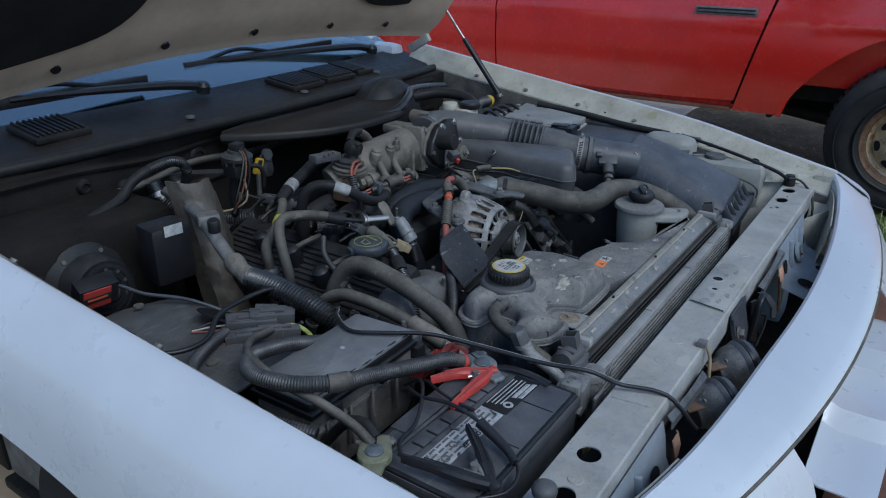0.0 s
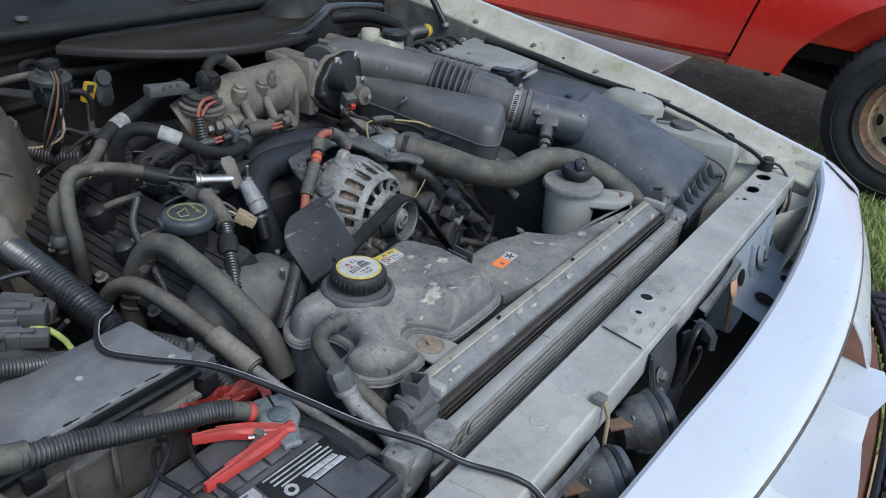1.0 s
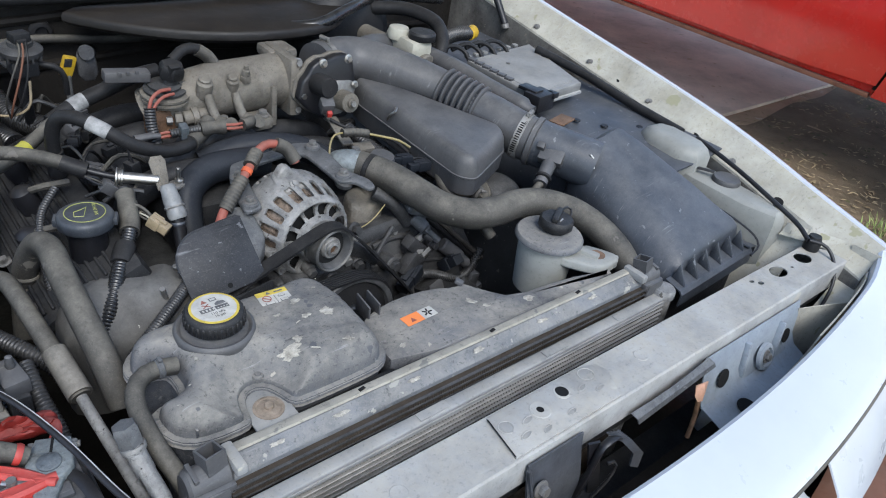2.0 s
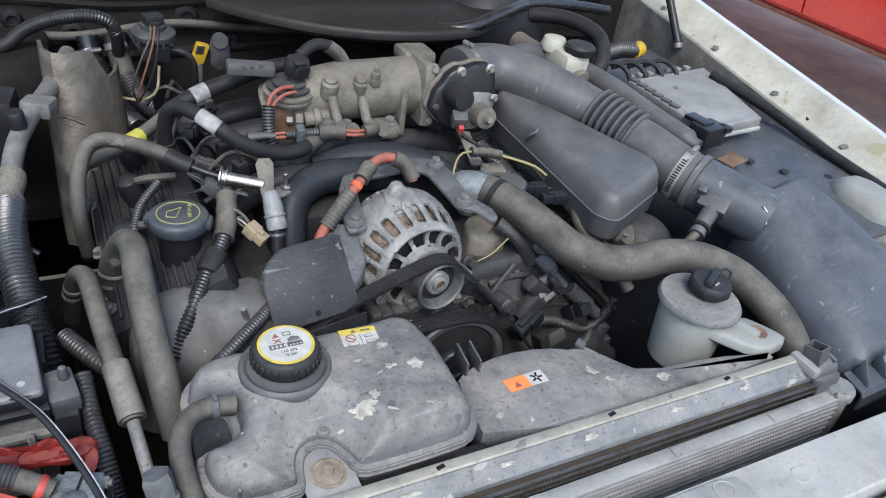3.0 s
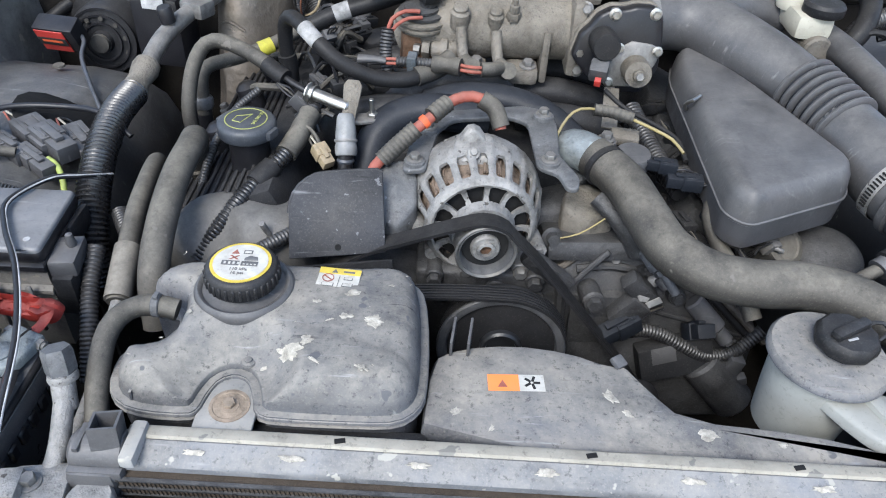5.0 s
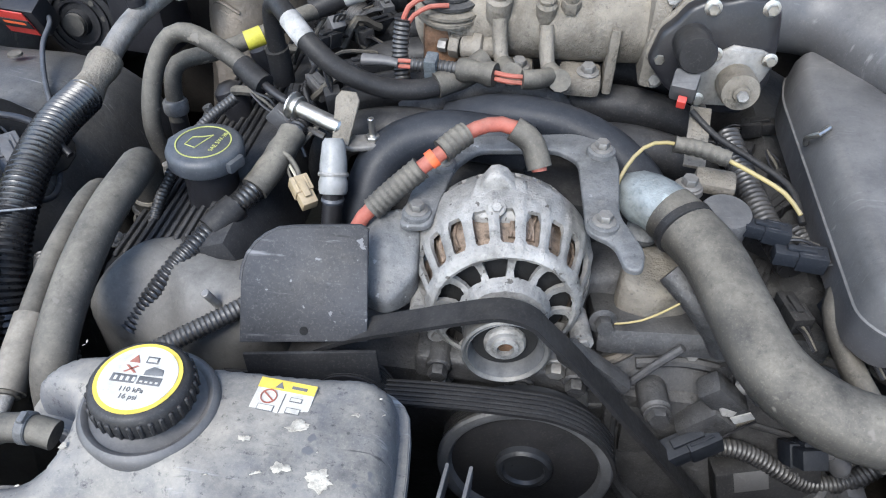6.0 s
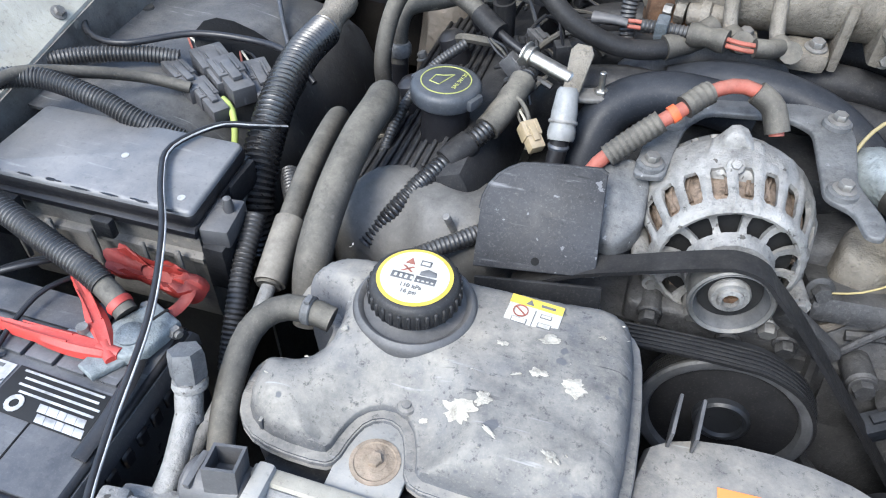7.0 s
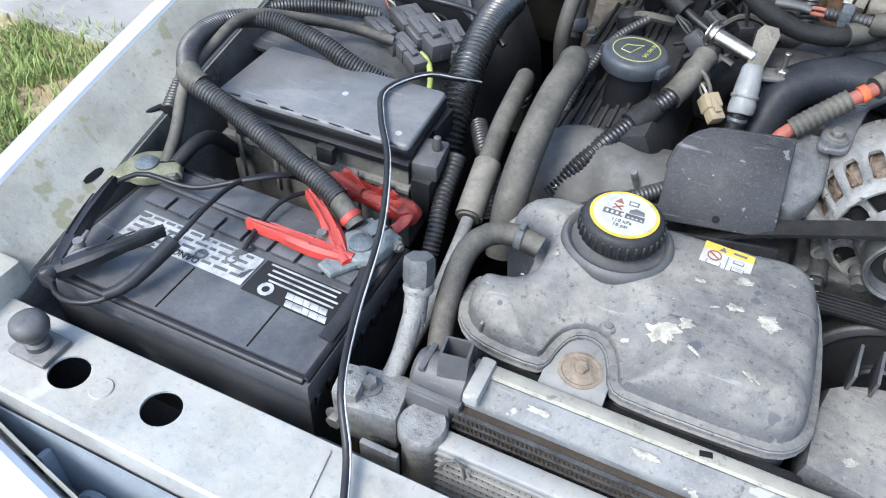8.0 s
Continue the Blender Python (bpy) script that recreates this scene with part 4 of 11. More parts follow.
def build_front_cover():
    def inner(x):
        s = min(1.0, max(0.0, (x + 0.45) / 0.5))
        return -0.168 + (0.13 if x > 0.38 else 0.115) * (x - 0.38) ** 2 + 0.020 * s * s * (3 - 2 * s) + 1.4 * max(0, x - 0.95) ** 2

    def outer(x):
        return min(-0.266 + 0.17 * (x - 0.34) ** 2, inner(x) - 0.06)

    xs = [-0.66 + 0.0432 * k for k in range(41)]
    rows = []
    for x in xs:
        yi, yo = inner(x), outer(x)
        e = ((x - 0.19) / 0.9) ** 2
        zt = 0.812 + 0.025 * e + 0.8 * max(0, x - 0.90) ** 2
        zo = 0.790 + 0.01 * e
        rows.append([V(x, yi + 0.005, zt - 0.025), V(x, yi, zt - 0.004), V(x, yi - 0.006, zt), V(x, yi * 0.6 + yo * 0.4, (zt + zo) / 2 + 0.006),
                     V(x, yi * 0.2 + yo * 0.8, zo + 0.006), V(x, yo + 0.006, zo), V(x, yo, zo - 0.008), V(x, yo + 0.004, zo - 0.02)])
    c = part("header_panel", sheet(rows, 0.003), M_WHITE, CAR, "white painted plastic header panel")
    # rounded corner that carries the header into the fender's side
    pivot = V(1.066, -0.078, 0.858)
    front = [(0.0, -0.002), (0.010, 0.0), (0.045, -0.022), (0.085, -0.045), (0.098, -0.056), (0.102, -0.068), (0.100, -0.12), (0.102, -0.25), (0.10, -0.36)]
    side = [(0.0, -0.002), (0.006, 0.003), (0.022, 0.0), (0.035, -0.009), (0.064, -0.032), (0.089, -0.072), (0.104, -0.147), (0.109, -0.247), (0.104, -0.357)]
    rows = []
    for k in range(13):
        a = math.pi / 2 * k / 12
        rows.append([pivot + V(math.sin(a), -math.cos(a), 0) * (p[0] + (q[0] - p[0]) * k / 12) + V(0, 0, p[1] + (q[1] - p[1]) * k / 12) for p, q in zip(front, side)])
    part("fender_corner", sheet(rows, 0.003), M_WHITE, c, "rounded white corner between header and fender")
    part("corner_seam", tube([p + V(0, -0.0005, 0.0006) for p in rows[7][1:7]], 0.0012, 6), M_RUBBER_DARK, c, "dark panel joint")
    # mossy end wall and sloping floor of the lamp corner
    part("corner_end", sheet([[V(1.042, y, 0.848 - 0.05 * (0.03 + y)), V(1.040, y, 0.82), V(1.030, y, 0.792), V(0.985, y - 0.01, 0.765), V(0.93, y - 0.012, 0.735), V(0.90, y - 0.015, 0.66)] for y in (-0.030, -0.05, -0.07, -0.085)], 0.003), M_WHITE_DIRTY, c, "mossy end wall of the lamp corner")
    part("lip_seam", tube([(x, outer(x) - 0.001, 0.778 + 0.01 * ((x - 0.19) / 0.9) ** 2) for x in xs[::4]], 0.003, 8), M_RUBBER, c, "grimy lip seam")
    # side cheek below the lip
    rows = [[V(x, outer(x) + 0.002, 0.776), V(x, outer(x) - 0.035, 0.73), V(x, outer(x) - 0.06, 0.66 - 0.02 * math.sin(x * 9))] for x in [0.52 + 0.05 * k for k in range(12)]]
    part("cheek_panel", sheet(rows, 0.003), M_WHITE, c, "white cheek panel below the lip")
    rows = [[V(x, outer(x) + 0.002, 0.776), V(x, outer(x) - 0.035, 0.73), V(x, outer(x) - 0.06, 0.66)] for x in [-0.64 + 0.05 * k for k in range(10)]]
    part("cheek_panel", sheet(rows, 0.003), M_WHITE, c, "white cheek panel below the lip")
    # inner corner walls that close the ends of the header down to the lamp openings
    for x0, s in ((0.74, 1), (-0.36, -1)):
        xs2 = [x0 + s * 0.04 * k for k in range(10)]
        rows = [[V(x, inner(x) + 0.006, 0.800 + 0.025 * ((x - 0.19) / 0.9) ** 2), V(x, inner(x) + 0.012, 0.76), V(x + 0.006 * s, inner(x) + 0.030, 0.68), V(x + 0.01 * s, inner(x) + 0.036, 0.60)] for x in xs2 if -0.66 < x < 1.04]
        part("corner_wall", sheet(rows, 0.003), M_WHITE_DIRTY, c, "grimy inner corner wall")
    # stepped tray behind the grille opening
    prof = [(-0.10, 0.655), (0.07, 0.660), (0.10, 0.690), (0.24, 0.668), (0.33, 0.662), (0.35, 0.70), (0.45, 0.688), (0.53, 0.685)]
    rows = [[V(x, -0.235, z + 0.012), V(x, -0.26, z), V(x, -0.31, z), V(x + 0.01, -0.352 + 0.012 * math.sin(x * 40), z - 0.004)] for x, z in prof]
    part("grille_tray", sheet(rows, 0.003), M_WHITE, c, "stepped white tray of the grille opening")
    return c


build_front_cover()
# Black panel added below the grille to hide grass and read as shade.
part("dark_underpanel", box((0.45, -0.15, 0.50), (1.15, 0.26, 0.012), 0.004), M_FIREWALL, CAR, "black panel added to darken the grille gap")


def build_bumper():
    def curve(x, y0):
        return y0 + 0.17 * (abs(x - 0.19) / 0.95) ** 3

    xs = [-0.75 + 0.047 * k for k in range(41)]
    rows = [[V(x, curve(x, -0.27), 0.575), V(x, curve(x, -0.30), 0.58), V(x, curve(x, -0.375), 0.575), V(x, curve(x, -0.385), 0.56), V(x, curve(x, -0.385), 0.46)] for x in xs]
    b = part("bumper_beam", sheet(rows, 0.004), M_BROWN, CAR, "brown primed bumper beam")
    part("rail", tube([(x, curve(x, -0.392), 0.578) for x in xs[::4]], 0.007, 8), M_BLACK_CLEAN, b, "black edge rail")
    for k in range(40):
        x = -0.35 + 0.036 * k
        y = curve(x, -0.395)
        slope = 0.17 * 3 * (abs(x - 0.19) / 0.95) ** 2 / 0.95 * (1 if x > 0.19 else -1)
        part("absorber_rib", box((x, y - 0.045, 0.565), (0.026, 0.085, 0.05), 0.009, turn(0, 0, math.degrees(math.atan(slope)))), M_BLACK, b, "ribbed black energy absorber")


build_bumper()


def build_headlamp_bracket(s, cx):
    xs = [cx + s * (-0.145 + 0.0285 * k) for k in range(12)]

    def row(x):
        f = s * (x - cx)
        dip = 0.012 * math.sin(f * 30)
        return [V(x, -0.046, 0.800), V(x, -0.052, 0.778), V(x, -0.058, 0.735 + dip * 0.3), V(x, -0.070, 0.712), V(x, -0.112, 0.698 + dip * 0.3), V(x, -0.150 - 0.01 * math.sin(f * 22), 0.690), V(x, -0.158, 0.672)]

    h = part("headlamp_bracket", sheet([row(x) for x in xs], 0.002), M_BLUEGREY, CAR, "pale grey stamped headlamp bracket")
    part("bracket_wall", sheet([[V(cx + s * (0.165 + 0.3 * f), -0.05 - 0.11 * f, 0.785), V(cx + s * (0.168 + 0.3 * f), -0.05 - 0.11 * f, 0.74 - 0.02 * f), V(cx + s * (0.172 + 0.3 * f), -0.052 - 0.11 * f, 0.66)] for f in (0, 0.3, 0.6, 0.9)], 0.002), M_WHITE_DIRTY, h, "grimy end wall")
    part("bracket_rib", box((cx - s * 0.02, -0.060, 0.752), (0.010, 0.012, 0.07), 0.004, turn(-8, 0, 0)), M_BLUEGREY, h)
    part("bracket_rib", box((cx + s * 0.09, -0.062, 0.745), (0.008, 0.012, 0.08), 0.003, turn(-8, 12 * s, 0)), M_BLUEGREY, h)
    part("bracket_boss", lathe([(0.026, 0), (0.025, 0.006), (0.018, 0.008), (0.016, 0.004), (0, 0.004)], (cx + s * 0.045, -0.066, 0.735), (0, -1, 0.35), 28), M_BLUEGREY, h, "round pressed boss")
    part("boss_screw", bolt((cx + s * 0.045, -0.071, 0.737), (0, -1, 0.35), 0.008, 0.006), M_STEEL_DULL, h)
    for dx, y, z, r in ((-0.085, -0.0605, 0.742, 0.017), (0.125, -0.0605, 0.745, 0.014), (-0.06, -0.110, 0.7015, 0.020), (0.06, -0.125, 0.6985, 0.015)):
        # No hole is cut; a black disc paints its shade.
        part("bracket_hole", lathe([(r, 0), (r, 0.0012), (0, 0.0012)], (cx + s * dx, y - 0.001, z), (0, -1, 0.25) if y > -0.1 else (0, -0.2, 1), 24), M_PAD_SHADE, h, "black disc for the hole's shade")
    part("torn_tab", sheet([[V(cx - s * 0.178, -0.060, 0.770), V(cx - s * 0.166, -0.066, 0.775), V(cx - s * 0.148, -0.064, 0.768)], [V(cx - s * 0.180, -0.066, 0.752), V(cx - s * 0.165, -0.072, 0.756), V(cx - s * 0.152, -0.068, 0.748)], [V(cx - s * 0.166, -0.068, 0.735), V(cx - s * 0.160, -0.072, 0.738), V(cx - s * 0.156, -0.070, 0.733)]], 0.002), M_ORANGE_PALE, h, "broken orange-white plastic tab")
    part("brace_strip", sheet([[V(cx - s * (0.34 - 0.19 * f), -0.049 - 0.004 * math.sin(f * 3), 0.789 + 0.020 * f), V(cx - s * (0.335 - 0.19 * f), -0.060, 0.783 + 0.020 * f), V(cx - s * (0.33 - 0.19 * f), -0.062, 0.772 + 0.022 * f)] for f in (0, 0.25, 0.5, 0.75, 1.0)], 0.002), M_BRACKET, h, "bent steel brace strip")
    part("adjuster_rod", tube([(cx - s * 0.16, -0.064, 0.745), (cx - s * 0.158, -0.070, 0.70), (cx - s * 0.165, -0.075, 0.66)], 0.004, 8), M_RUST, h, "rusty adjuster rod")
    return h


build_headlamp_bracket(1, 0.66)
build_headlamp_bracket(-1, -0.42)


def build_hood():
    a = radians(52)
    org = V(0.19, 1.405, 1.195)
    up = V(0, -math.cos(a), math.sin(a))
    nrm = V(0, math.sin(a), math.cos(a))

    def P(x, s, d=0.0):
        bow = -0.07 * (abs(x) / 0.78) ** 2
        return org + V(x, 0, 0) + up * s + nrm * (d + bow * (1 - 0.3 * s))

    xs = [-0.86 + 0.086 * k for k in range(21)]
    rows = [[P(x, s, 0.03) for x in xs] for s in [0.0 + 0.1 * k for k in range(14)]]
    h = part("hood", sheet(rows, 0.003), M_WHITE, CAR, "raised white hood")
    rows = [[P(x, s, 0.0 - 0.012 * (0.02 < s < 1.25)) for x in xs] for s in (-0.012, 0.0, 0.02, 0.06, 0.12, 0.3, 0.6, 1.0, 1.25, 1.3)]
    part("inner_panel", sheet(rows, 0.004), M_HOOD_UNDER, h, "dusty tan hood underside")
    out = rounded([(-0.80, 0.10), (-0.52, 0.115), (-0.40, 0.16), (-0.33, 0.28), (0.33, 0.28), (0.40, 0.16), (0.52, 0.13), (0.70, 0.16), (0.72, 1.15), (-0.78, 1.15)], 2)
    bm = stack([(p.x, p.y) for p in out], [(0, -0.03), (0.0, -0.02), (0.02, -0.012)])
    bmesh.ops.triangulate(bm, faces=[f for f in bm.faces if len(f.verts) > 4])
    for v in bm.verts:
        v.co = P(v.co.x, v.co.y, v.co.z)
    part("hood_pad", bm, M_PAD_SHADE, h, "black fibre hood insulation pad")
    for x in (-0.55, -0.25, 0.05, 0.35, 0.6):
        part("pad_clip", lathe([(0.012, 0), (0.011, 0.004), (0, 0.005)], P(x, 0.05, -0.016), -nrm, 14), M_BLACK_CLEAN, h)
    # hinge and gas strut on the far side
    part("hinge_arm", box(P(0.80, -0.02, -0.03), (0.02, 0.10, 0.03), 0.006, turn(-30, 0, 0)), M_GREY_METAL, h, "grey steel hinge arm")
    part("hinge_arm", box(P(-0.80, -0.02, -0.03), (0.02, 0.10, 0.03), 0.006, turn(-30, 0, 0)), M_GREY_METAL, h, "grey steel hinge arm")
    st = part("gas_strut", rod((1.05, 1.03, 0.955), (1.05, 1.18, 1.135), 0.010, 14), M_BLACK_CLEAN, h, "black gas strut")
    part("strut_rod", rod((1.05, 1.18, 1.135), (1.05, 1.30, 1.28), 0.0045, 10), M_STEEL, st, "bright strut rod")
    part("strut_end", lathe([(0.012, 0), (0.012, 0.012), (0, 0.014)], (1.05, 1.025, 0.945), (0, 0.5, 1), 14), M_STEEL_DULL, st)
    return h


build_hood()


def build_cowl():
    # firewall and floor of the bay
    part("firewall", box((0.19, 1.30, 0.68), (1.75, 0.05, 0.66), 0.01), M_FIREWALL, CAR, "dark grimy firewall")
    for x, z, r in ((-0.282, 0.921, 0.022), (-0.382, 0.950, 0.018), (-0.07, 0.952, 0.024), (0.02, 0.90, 0.016), (0.62, 0.93, 0.020)):
        part("grommet", lathe([(r, 0), (r, 0.006), (r * 0.8, 0.012), (r * 0.55, 0.013), (r * 0.5, 0.006), (0, 0.005)], (x, 1.276, z), (0, -1, 0), 24), M_RUBBER_DARK, CAR, "black rubber grommet")
    for z in (0.885, 0.985):
        part("firewall_rib", tube([(x, 1.274, z + 0.01 * math.sin(x * 9)) for x in (-0.62, -0.4, -0.2, 0.0, 0.2, 0.4, 0.6, 0.8, 0.98)], 0.010, 8), M_FIREWALL, CAR, "pressed stiffening rib")
    part("firewall_loom", tube([(-0.60, 1.262, 0.90), (-0.42, 1.25, 0.93), (-0.28, 1.245, 0.925), (-0.10, 1.25, 0.945), (0.10, 1.25, 0.93), (0.34, 1.255, 0.94)], 0.009, 10), M_RUBBER, CAR, "taped loom along the firewall")
    part("splash_floor", box((0.19, 0.62, 0.30), (1.75, 1.4, 0.03), 0.01), M_FIREWALL, CAR, "dark splash floor below the engine")
    xs = [-0.72 + 0.0925 * k for k in range(21)]

    def bow(x):
        return 0.11 * ((x - 0.19) / 0.9) ** 2

    rows = [[V(x, 1.235 + bow(x), 1.018), V(x, 1.26 + bow(x), 1.03), V(x, 1.33 + bow(x), 1.045), V(x, 1.39 + 0.8 * bow(x), 1.050),
             V(x, 1.44 + 0.6 * bow(x), 1.055), V(x, 1.50 + 0.5 * bow(x), 1.062)] for x in xs]
    c = part("cowl_panel", sheet(rows, 0.004), M_COWL, CAR, "faded black plastic cowl panel")
    part("cowl_seal", tube([(x, 1.225 + bow(x), 1.035 - 0.02 * ((x - 0.19) / 0.9) ** 2) for x in xs[::2]], 0.014, 12), M_RUBBER_DARK, c, "black rubber cowl seal")
    for gx in (-0.36, 0.40, 0.56, 0.70):
        n = 9 if gx != 0.70 else 5
        g = part("cowl_grille", box((gx, 1.375 + bow(gx), 1.058), (0.135 if n == 9 else 0.08, 0.13, 0.016), 0.005, turn(7, 0, 0)), M_COWL, c, "raised slotted air grille")
        for k in range(n):
            part("grille_slat", box((gx - 0.055 + 0.0135 * k, 1.375 + bow(gx), 1.069), (0.006, 0.115, 0.007), 0.002, turn(7, 0, 0), 1), M_BLACK_CLEAN, g)
    # cover over the heater plenum, reaching forward
    out = rounded([(-0.08, 1.26), (0.02, 1.12), (0.20, 1.00), (0.42, 0.985), (0.52, 1.04), (0.62, 1.17), (0.64, 1.26)], 2)
    part("plenum_cover", slab([(p.x, p.y) for p in out], 0.985, 1.012, 0.008), M_COWL, c, "dark plastic plenum cover")
    for x in (-0.05, 0.36, 0.75):
        part("cowl_clip", lathe([(0.013, 0), (0.012, 0.005), (0.006, 0.007), (0, 0.007)], (x, 1.30 + bow(x), 1.041), (0, 0, 1), 14), M_GREY_PLASTIC, c)
    w = part("windscreen", sheet([[V(x, 1.490 + 0.5 * bow(x), 1.057), V(x * 0.96 + 0.008, 1.92 + 0.7 * bow(x), 1.29), V(x * 0.9 + 0.02, 2.35 + 0.6 * bow(x), 1.50)] for x in xs], 0.005), M_GLASS, CAR, "windscreen glass reflecting the pale sky")
    part("roof", box((0.19, 3.05, 1.50), (1.40, 1.45, 0.06), 0.03), M_WHITE, CAR)
    part("dashboard", box((0.19, 1.98, 0.98), (1.60, 0.72, 0.14), 0.05), M_BLACK, CAR, "dark dashboard")
    part("cabin_back", box((0.19, 3.3, 0.95), (1.6, 0.1, 1.0), 0.05), M_PAD_SHADE, CAR, "dark cabin interior")
    part("cabin_side", box((-0.70, 2.6, 0.78), (0.08, 2.2, 0.62), 0.03), M_WHITE, CAR, "white door")
    part("cabin_side", box((1.08, 2.6, 0.78), (0.08, 2.2, 0.62), 0.03), M_WHITE, CAR, "white door")
    for s in (-1, 1):
        part("windscreen_pillar", rod((0.19 + s * 0.90, 1.64, 1.085), (0.19 + s * 0.74, 2.45, 1.50), 0.03, 12), M_WHITE, CAR)
    for bx, tx, by, tz in ((0.95, 0.16, 1.52, 1.098), (0.10, -0.52, 1.43, 1.088)):
        arm = part("wiper_arm", tube([(bx, by + 0.02, 1.085), (bx - 0.12, by + 0.03, 1.102), (tx + 0.25, by + 0.075, 1.115), (tx + 0.13, by + 0.085, 1.118)], lambda f: 0.020 - 0.009 * f, 8, flat=0.7), M_BLACK_CLEAN, CAR, "black wiper arm")
        part("wiper_blade", box(((bx + tx) / 2 - 0.06, by + 0.09, 1.112), (abs(bx - tx) * 0.82, 0.020, 0.026), 0.004, turn(0, 0, 1)), M_BLACK_CLEAN, arm)
        part("wiper_bridge", tube([(tx + 0.08, by + 0.09, 1.118), (tx + 0.22, by + 0.088, 1.14), (tx + 0.36, by + 0.085, 1.118)], 0.006, 8), M_BLACK_CLEAN, arm)
        part("wiper_pivot", lathe([(0.02, 0), (0.02, 0.02), (0.012, 0.03), (0, 0.03)], (bx, by + 0.01, 1.068), (0, -0.2, 1), 16), M_BLACK_CLEAN, arm)


build_cowl()


# ---- battery corner ----
def build_battery():
    t = thing("battery", "black car battery with worn white label in the bay's corner", "battery", (-0.483, 0.163, 0.64))
    x0, x1, y0, y1 = -0.636, -0.330, 0.067, 0.258
    part("case", slab([(p.x, p.y) for p in rounded(rect(x0 + 0.005, y0 + 0.005, x1 - 0.005, y1 - 0.005), 0)], 0.64, 0.812, 0.006), M_BATTERY, t)
    lid = part("lid", stack(rounded(rect(x0, y0, x1, y1), 0), [(0.004, 0.811), (0, 0.813), (0, 0.826), (0.004, 0.833), (0.012, 0.8345), (0.014, 0.8375), (0.018, 0.838)]), M_BATTERY, t, "dusty black lid")
    ring = [V(x0 + 0.007, y0 + 0.007, 0.8345), V(x1 - 0.007, y0 + 0.007, 0.8345), V(x1 - 0.007, y1 - 0.007, 0.8345), V(x0 + 0.007, y1 - 0.007, 0.8345)]
    for k in range(4):
        part("lid_rim", rod(ring[k], ring[(k + 1) % 4], 0.0042, 10), M_BLACK_CLEAN, lid, "raised rim")
    part("rear_deck", box((-0.483, 0.236, 0.838), (0.16, 0.034, 0.006), 0.002), M_BATTERY, lid)
    for k in range(8):
        part("vent_cell", box((-0.592 + 0.032 * k, 0.197 - 0.001 * k, 0.8405), (0.028, 0.020, 0.005), 0.0018, turn(0, 0, -2)), M_BATTERY, lid)
    part("vent_strip", box((-0.48, 0.212, 0.8405), (0.27, 0.006, 0.005), 0.002, turn(0, 0, -2)), M_BATTERY, lid)
    part("carry_strap", tube([(-0.355, 0.213, 0.842), (-0.345, 0.19, 0.847), (-0.34, 0.15, 0.846), (-0.342, 0.115, 0.842)], 0.007, 8, flat=0.35), M_BLACK_CLEAN, lid, "black carry strap")
    for x in (-0.60, -0.50, -0.40):
        part("lid_seam", box((x, 0.108, 0.8383), (0.0015, 0.055, 0.0012), 0.0004), M_PAD_SHADE, lid)
    lab = part("label", box((-0.522, 0.157, 0.8388), (0.150, 0.038, 0.0012), 0.0004, turn(0, 0, -1.5)), M_LABEL_GREY, lid, "worn white warning label")
    for k, (x, y, r) in enumerate(((-0.592, 0.172, 0.007), (-0.56, 0.1385, 0.006), (-0.470, 0.1735, 0.008), (-0.452, 0.150, 0.006), (-0.515, 0.1750, 0.006))):
        part("label_wear", slab(blotch(x, y, r, 2.3 * k + 1, 1.8, 0.4 * k), 0.8398, 0.8403, 0.0001), M_BATTERY, lab, "worn through patch")
    lb2 = part("brand_label", box((-0.395, 0.152, 0.8388), (0.098, 0.042, 0.0012), 0.0004, turn(0, 0, -2)), M_INK, lid, "black label with plain white bars")
    rng = random.Random(3)
    for r in range(4):
        x = -0.592
        while x < -0.456:
            w = rng.uniform(0.005, 0.018)
            part("print_bar", box((x + w / 2, 0.1715 - 0.0085 * r - 0.026 * (x + 0.522), 0.8396), (w, 0.0032, 0.0008), 0), M_INK_FADED, lab)
            x += w + 0.004
    for cx, cy in ((-0.575, 0.150), (-0.545, 0.158), (-0.505, 0.152), (-0.475, 0.160)):
        part("print_symbol", lathe([(0.0065, 0), (0.0065, 0.0006), (0.0045, 0.0006), (0.0045, 0.0)], (cx, cy, 0.8396), (0, 0, 1), 18, True), M_INK_FADED, lab)
    for r in range(4):
        part("print_bar", box((-0.397 + 0.002 * r, 0.170 - 0.0062 * r, 0.8396), (0.078 - 0.006 * (r % 2), 0.0019, 0.0008), 0, turn(0, 0, -2)), M_LABEL_GREY, lb2)
    for r, x0 in enumerate((-0.401, -0.397)):
        xa = x0
        for w in (0.0085, 0.0105, 0.0075, 0.0095, 0.0090):
            ya = 0.1410 - 0.0085 * r - 0.035 * (xa - x0)
            part("brand_block", slab([(xa, ya), (xa + w - 0.0004, ya - 0.0003), (xa + w - 0.0024, ya + 0.0067), (xa - 0.0020, ya + 0.0070)], 0.8392, 0.8397, 0.0001), M_LABEL_GREY, lb2)
            xa += w
    part("print_symbol", lathe([(0.008, 0), (0.008, 0.0006), (0.004, 0.0006), (0.004, 0.0)], (-0.423, 0.142, 0.8396), (0, 0, 1), 12, True), M_LABEL_GREY, lb2)
    lettering("warning_print", "DANGER", 0.0105, Matrix.Translation((-0.522, 0.1435, 0.8402)) @ Matrix.Rotation(math.pi - 0.03, 4, "Z"), M_INK, lab)
    for k in range(9):
        part("side_rib", box((x1 - 0.003, 0.085 + 0.02 * k, 0.80), (0.006, 0.012, 0.018), 0.002, None, 1), M_BLACK_CLEAN, t)
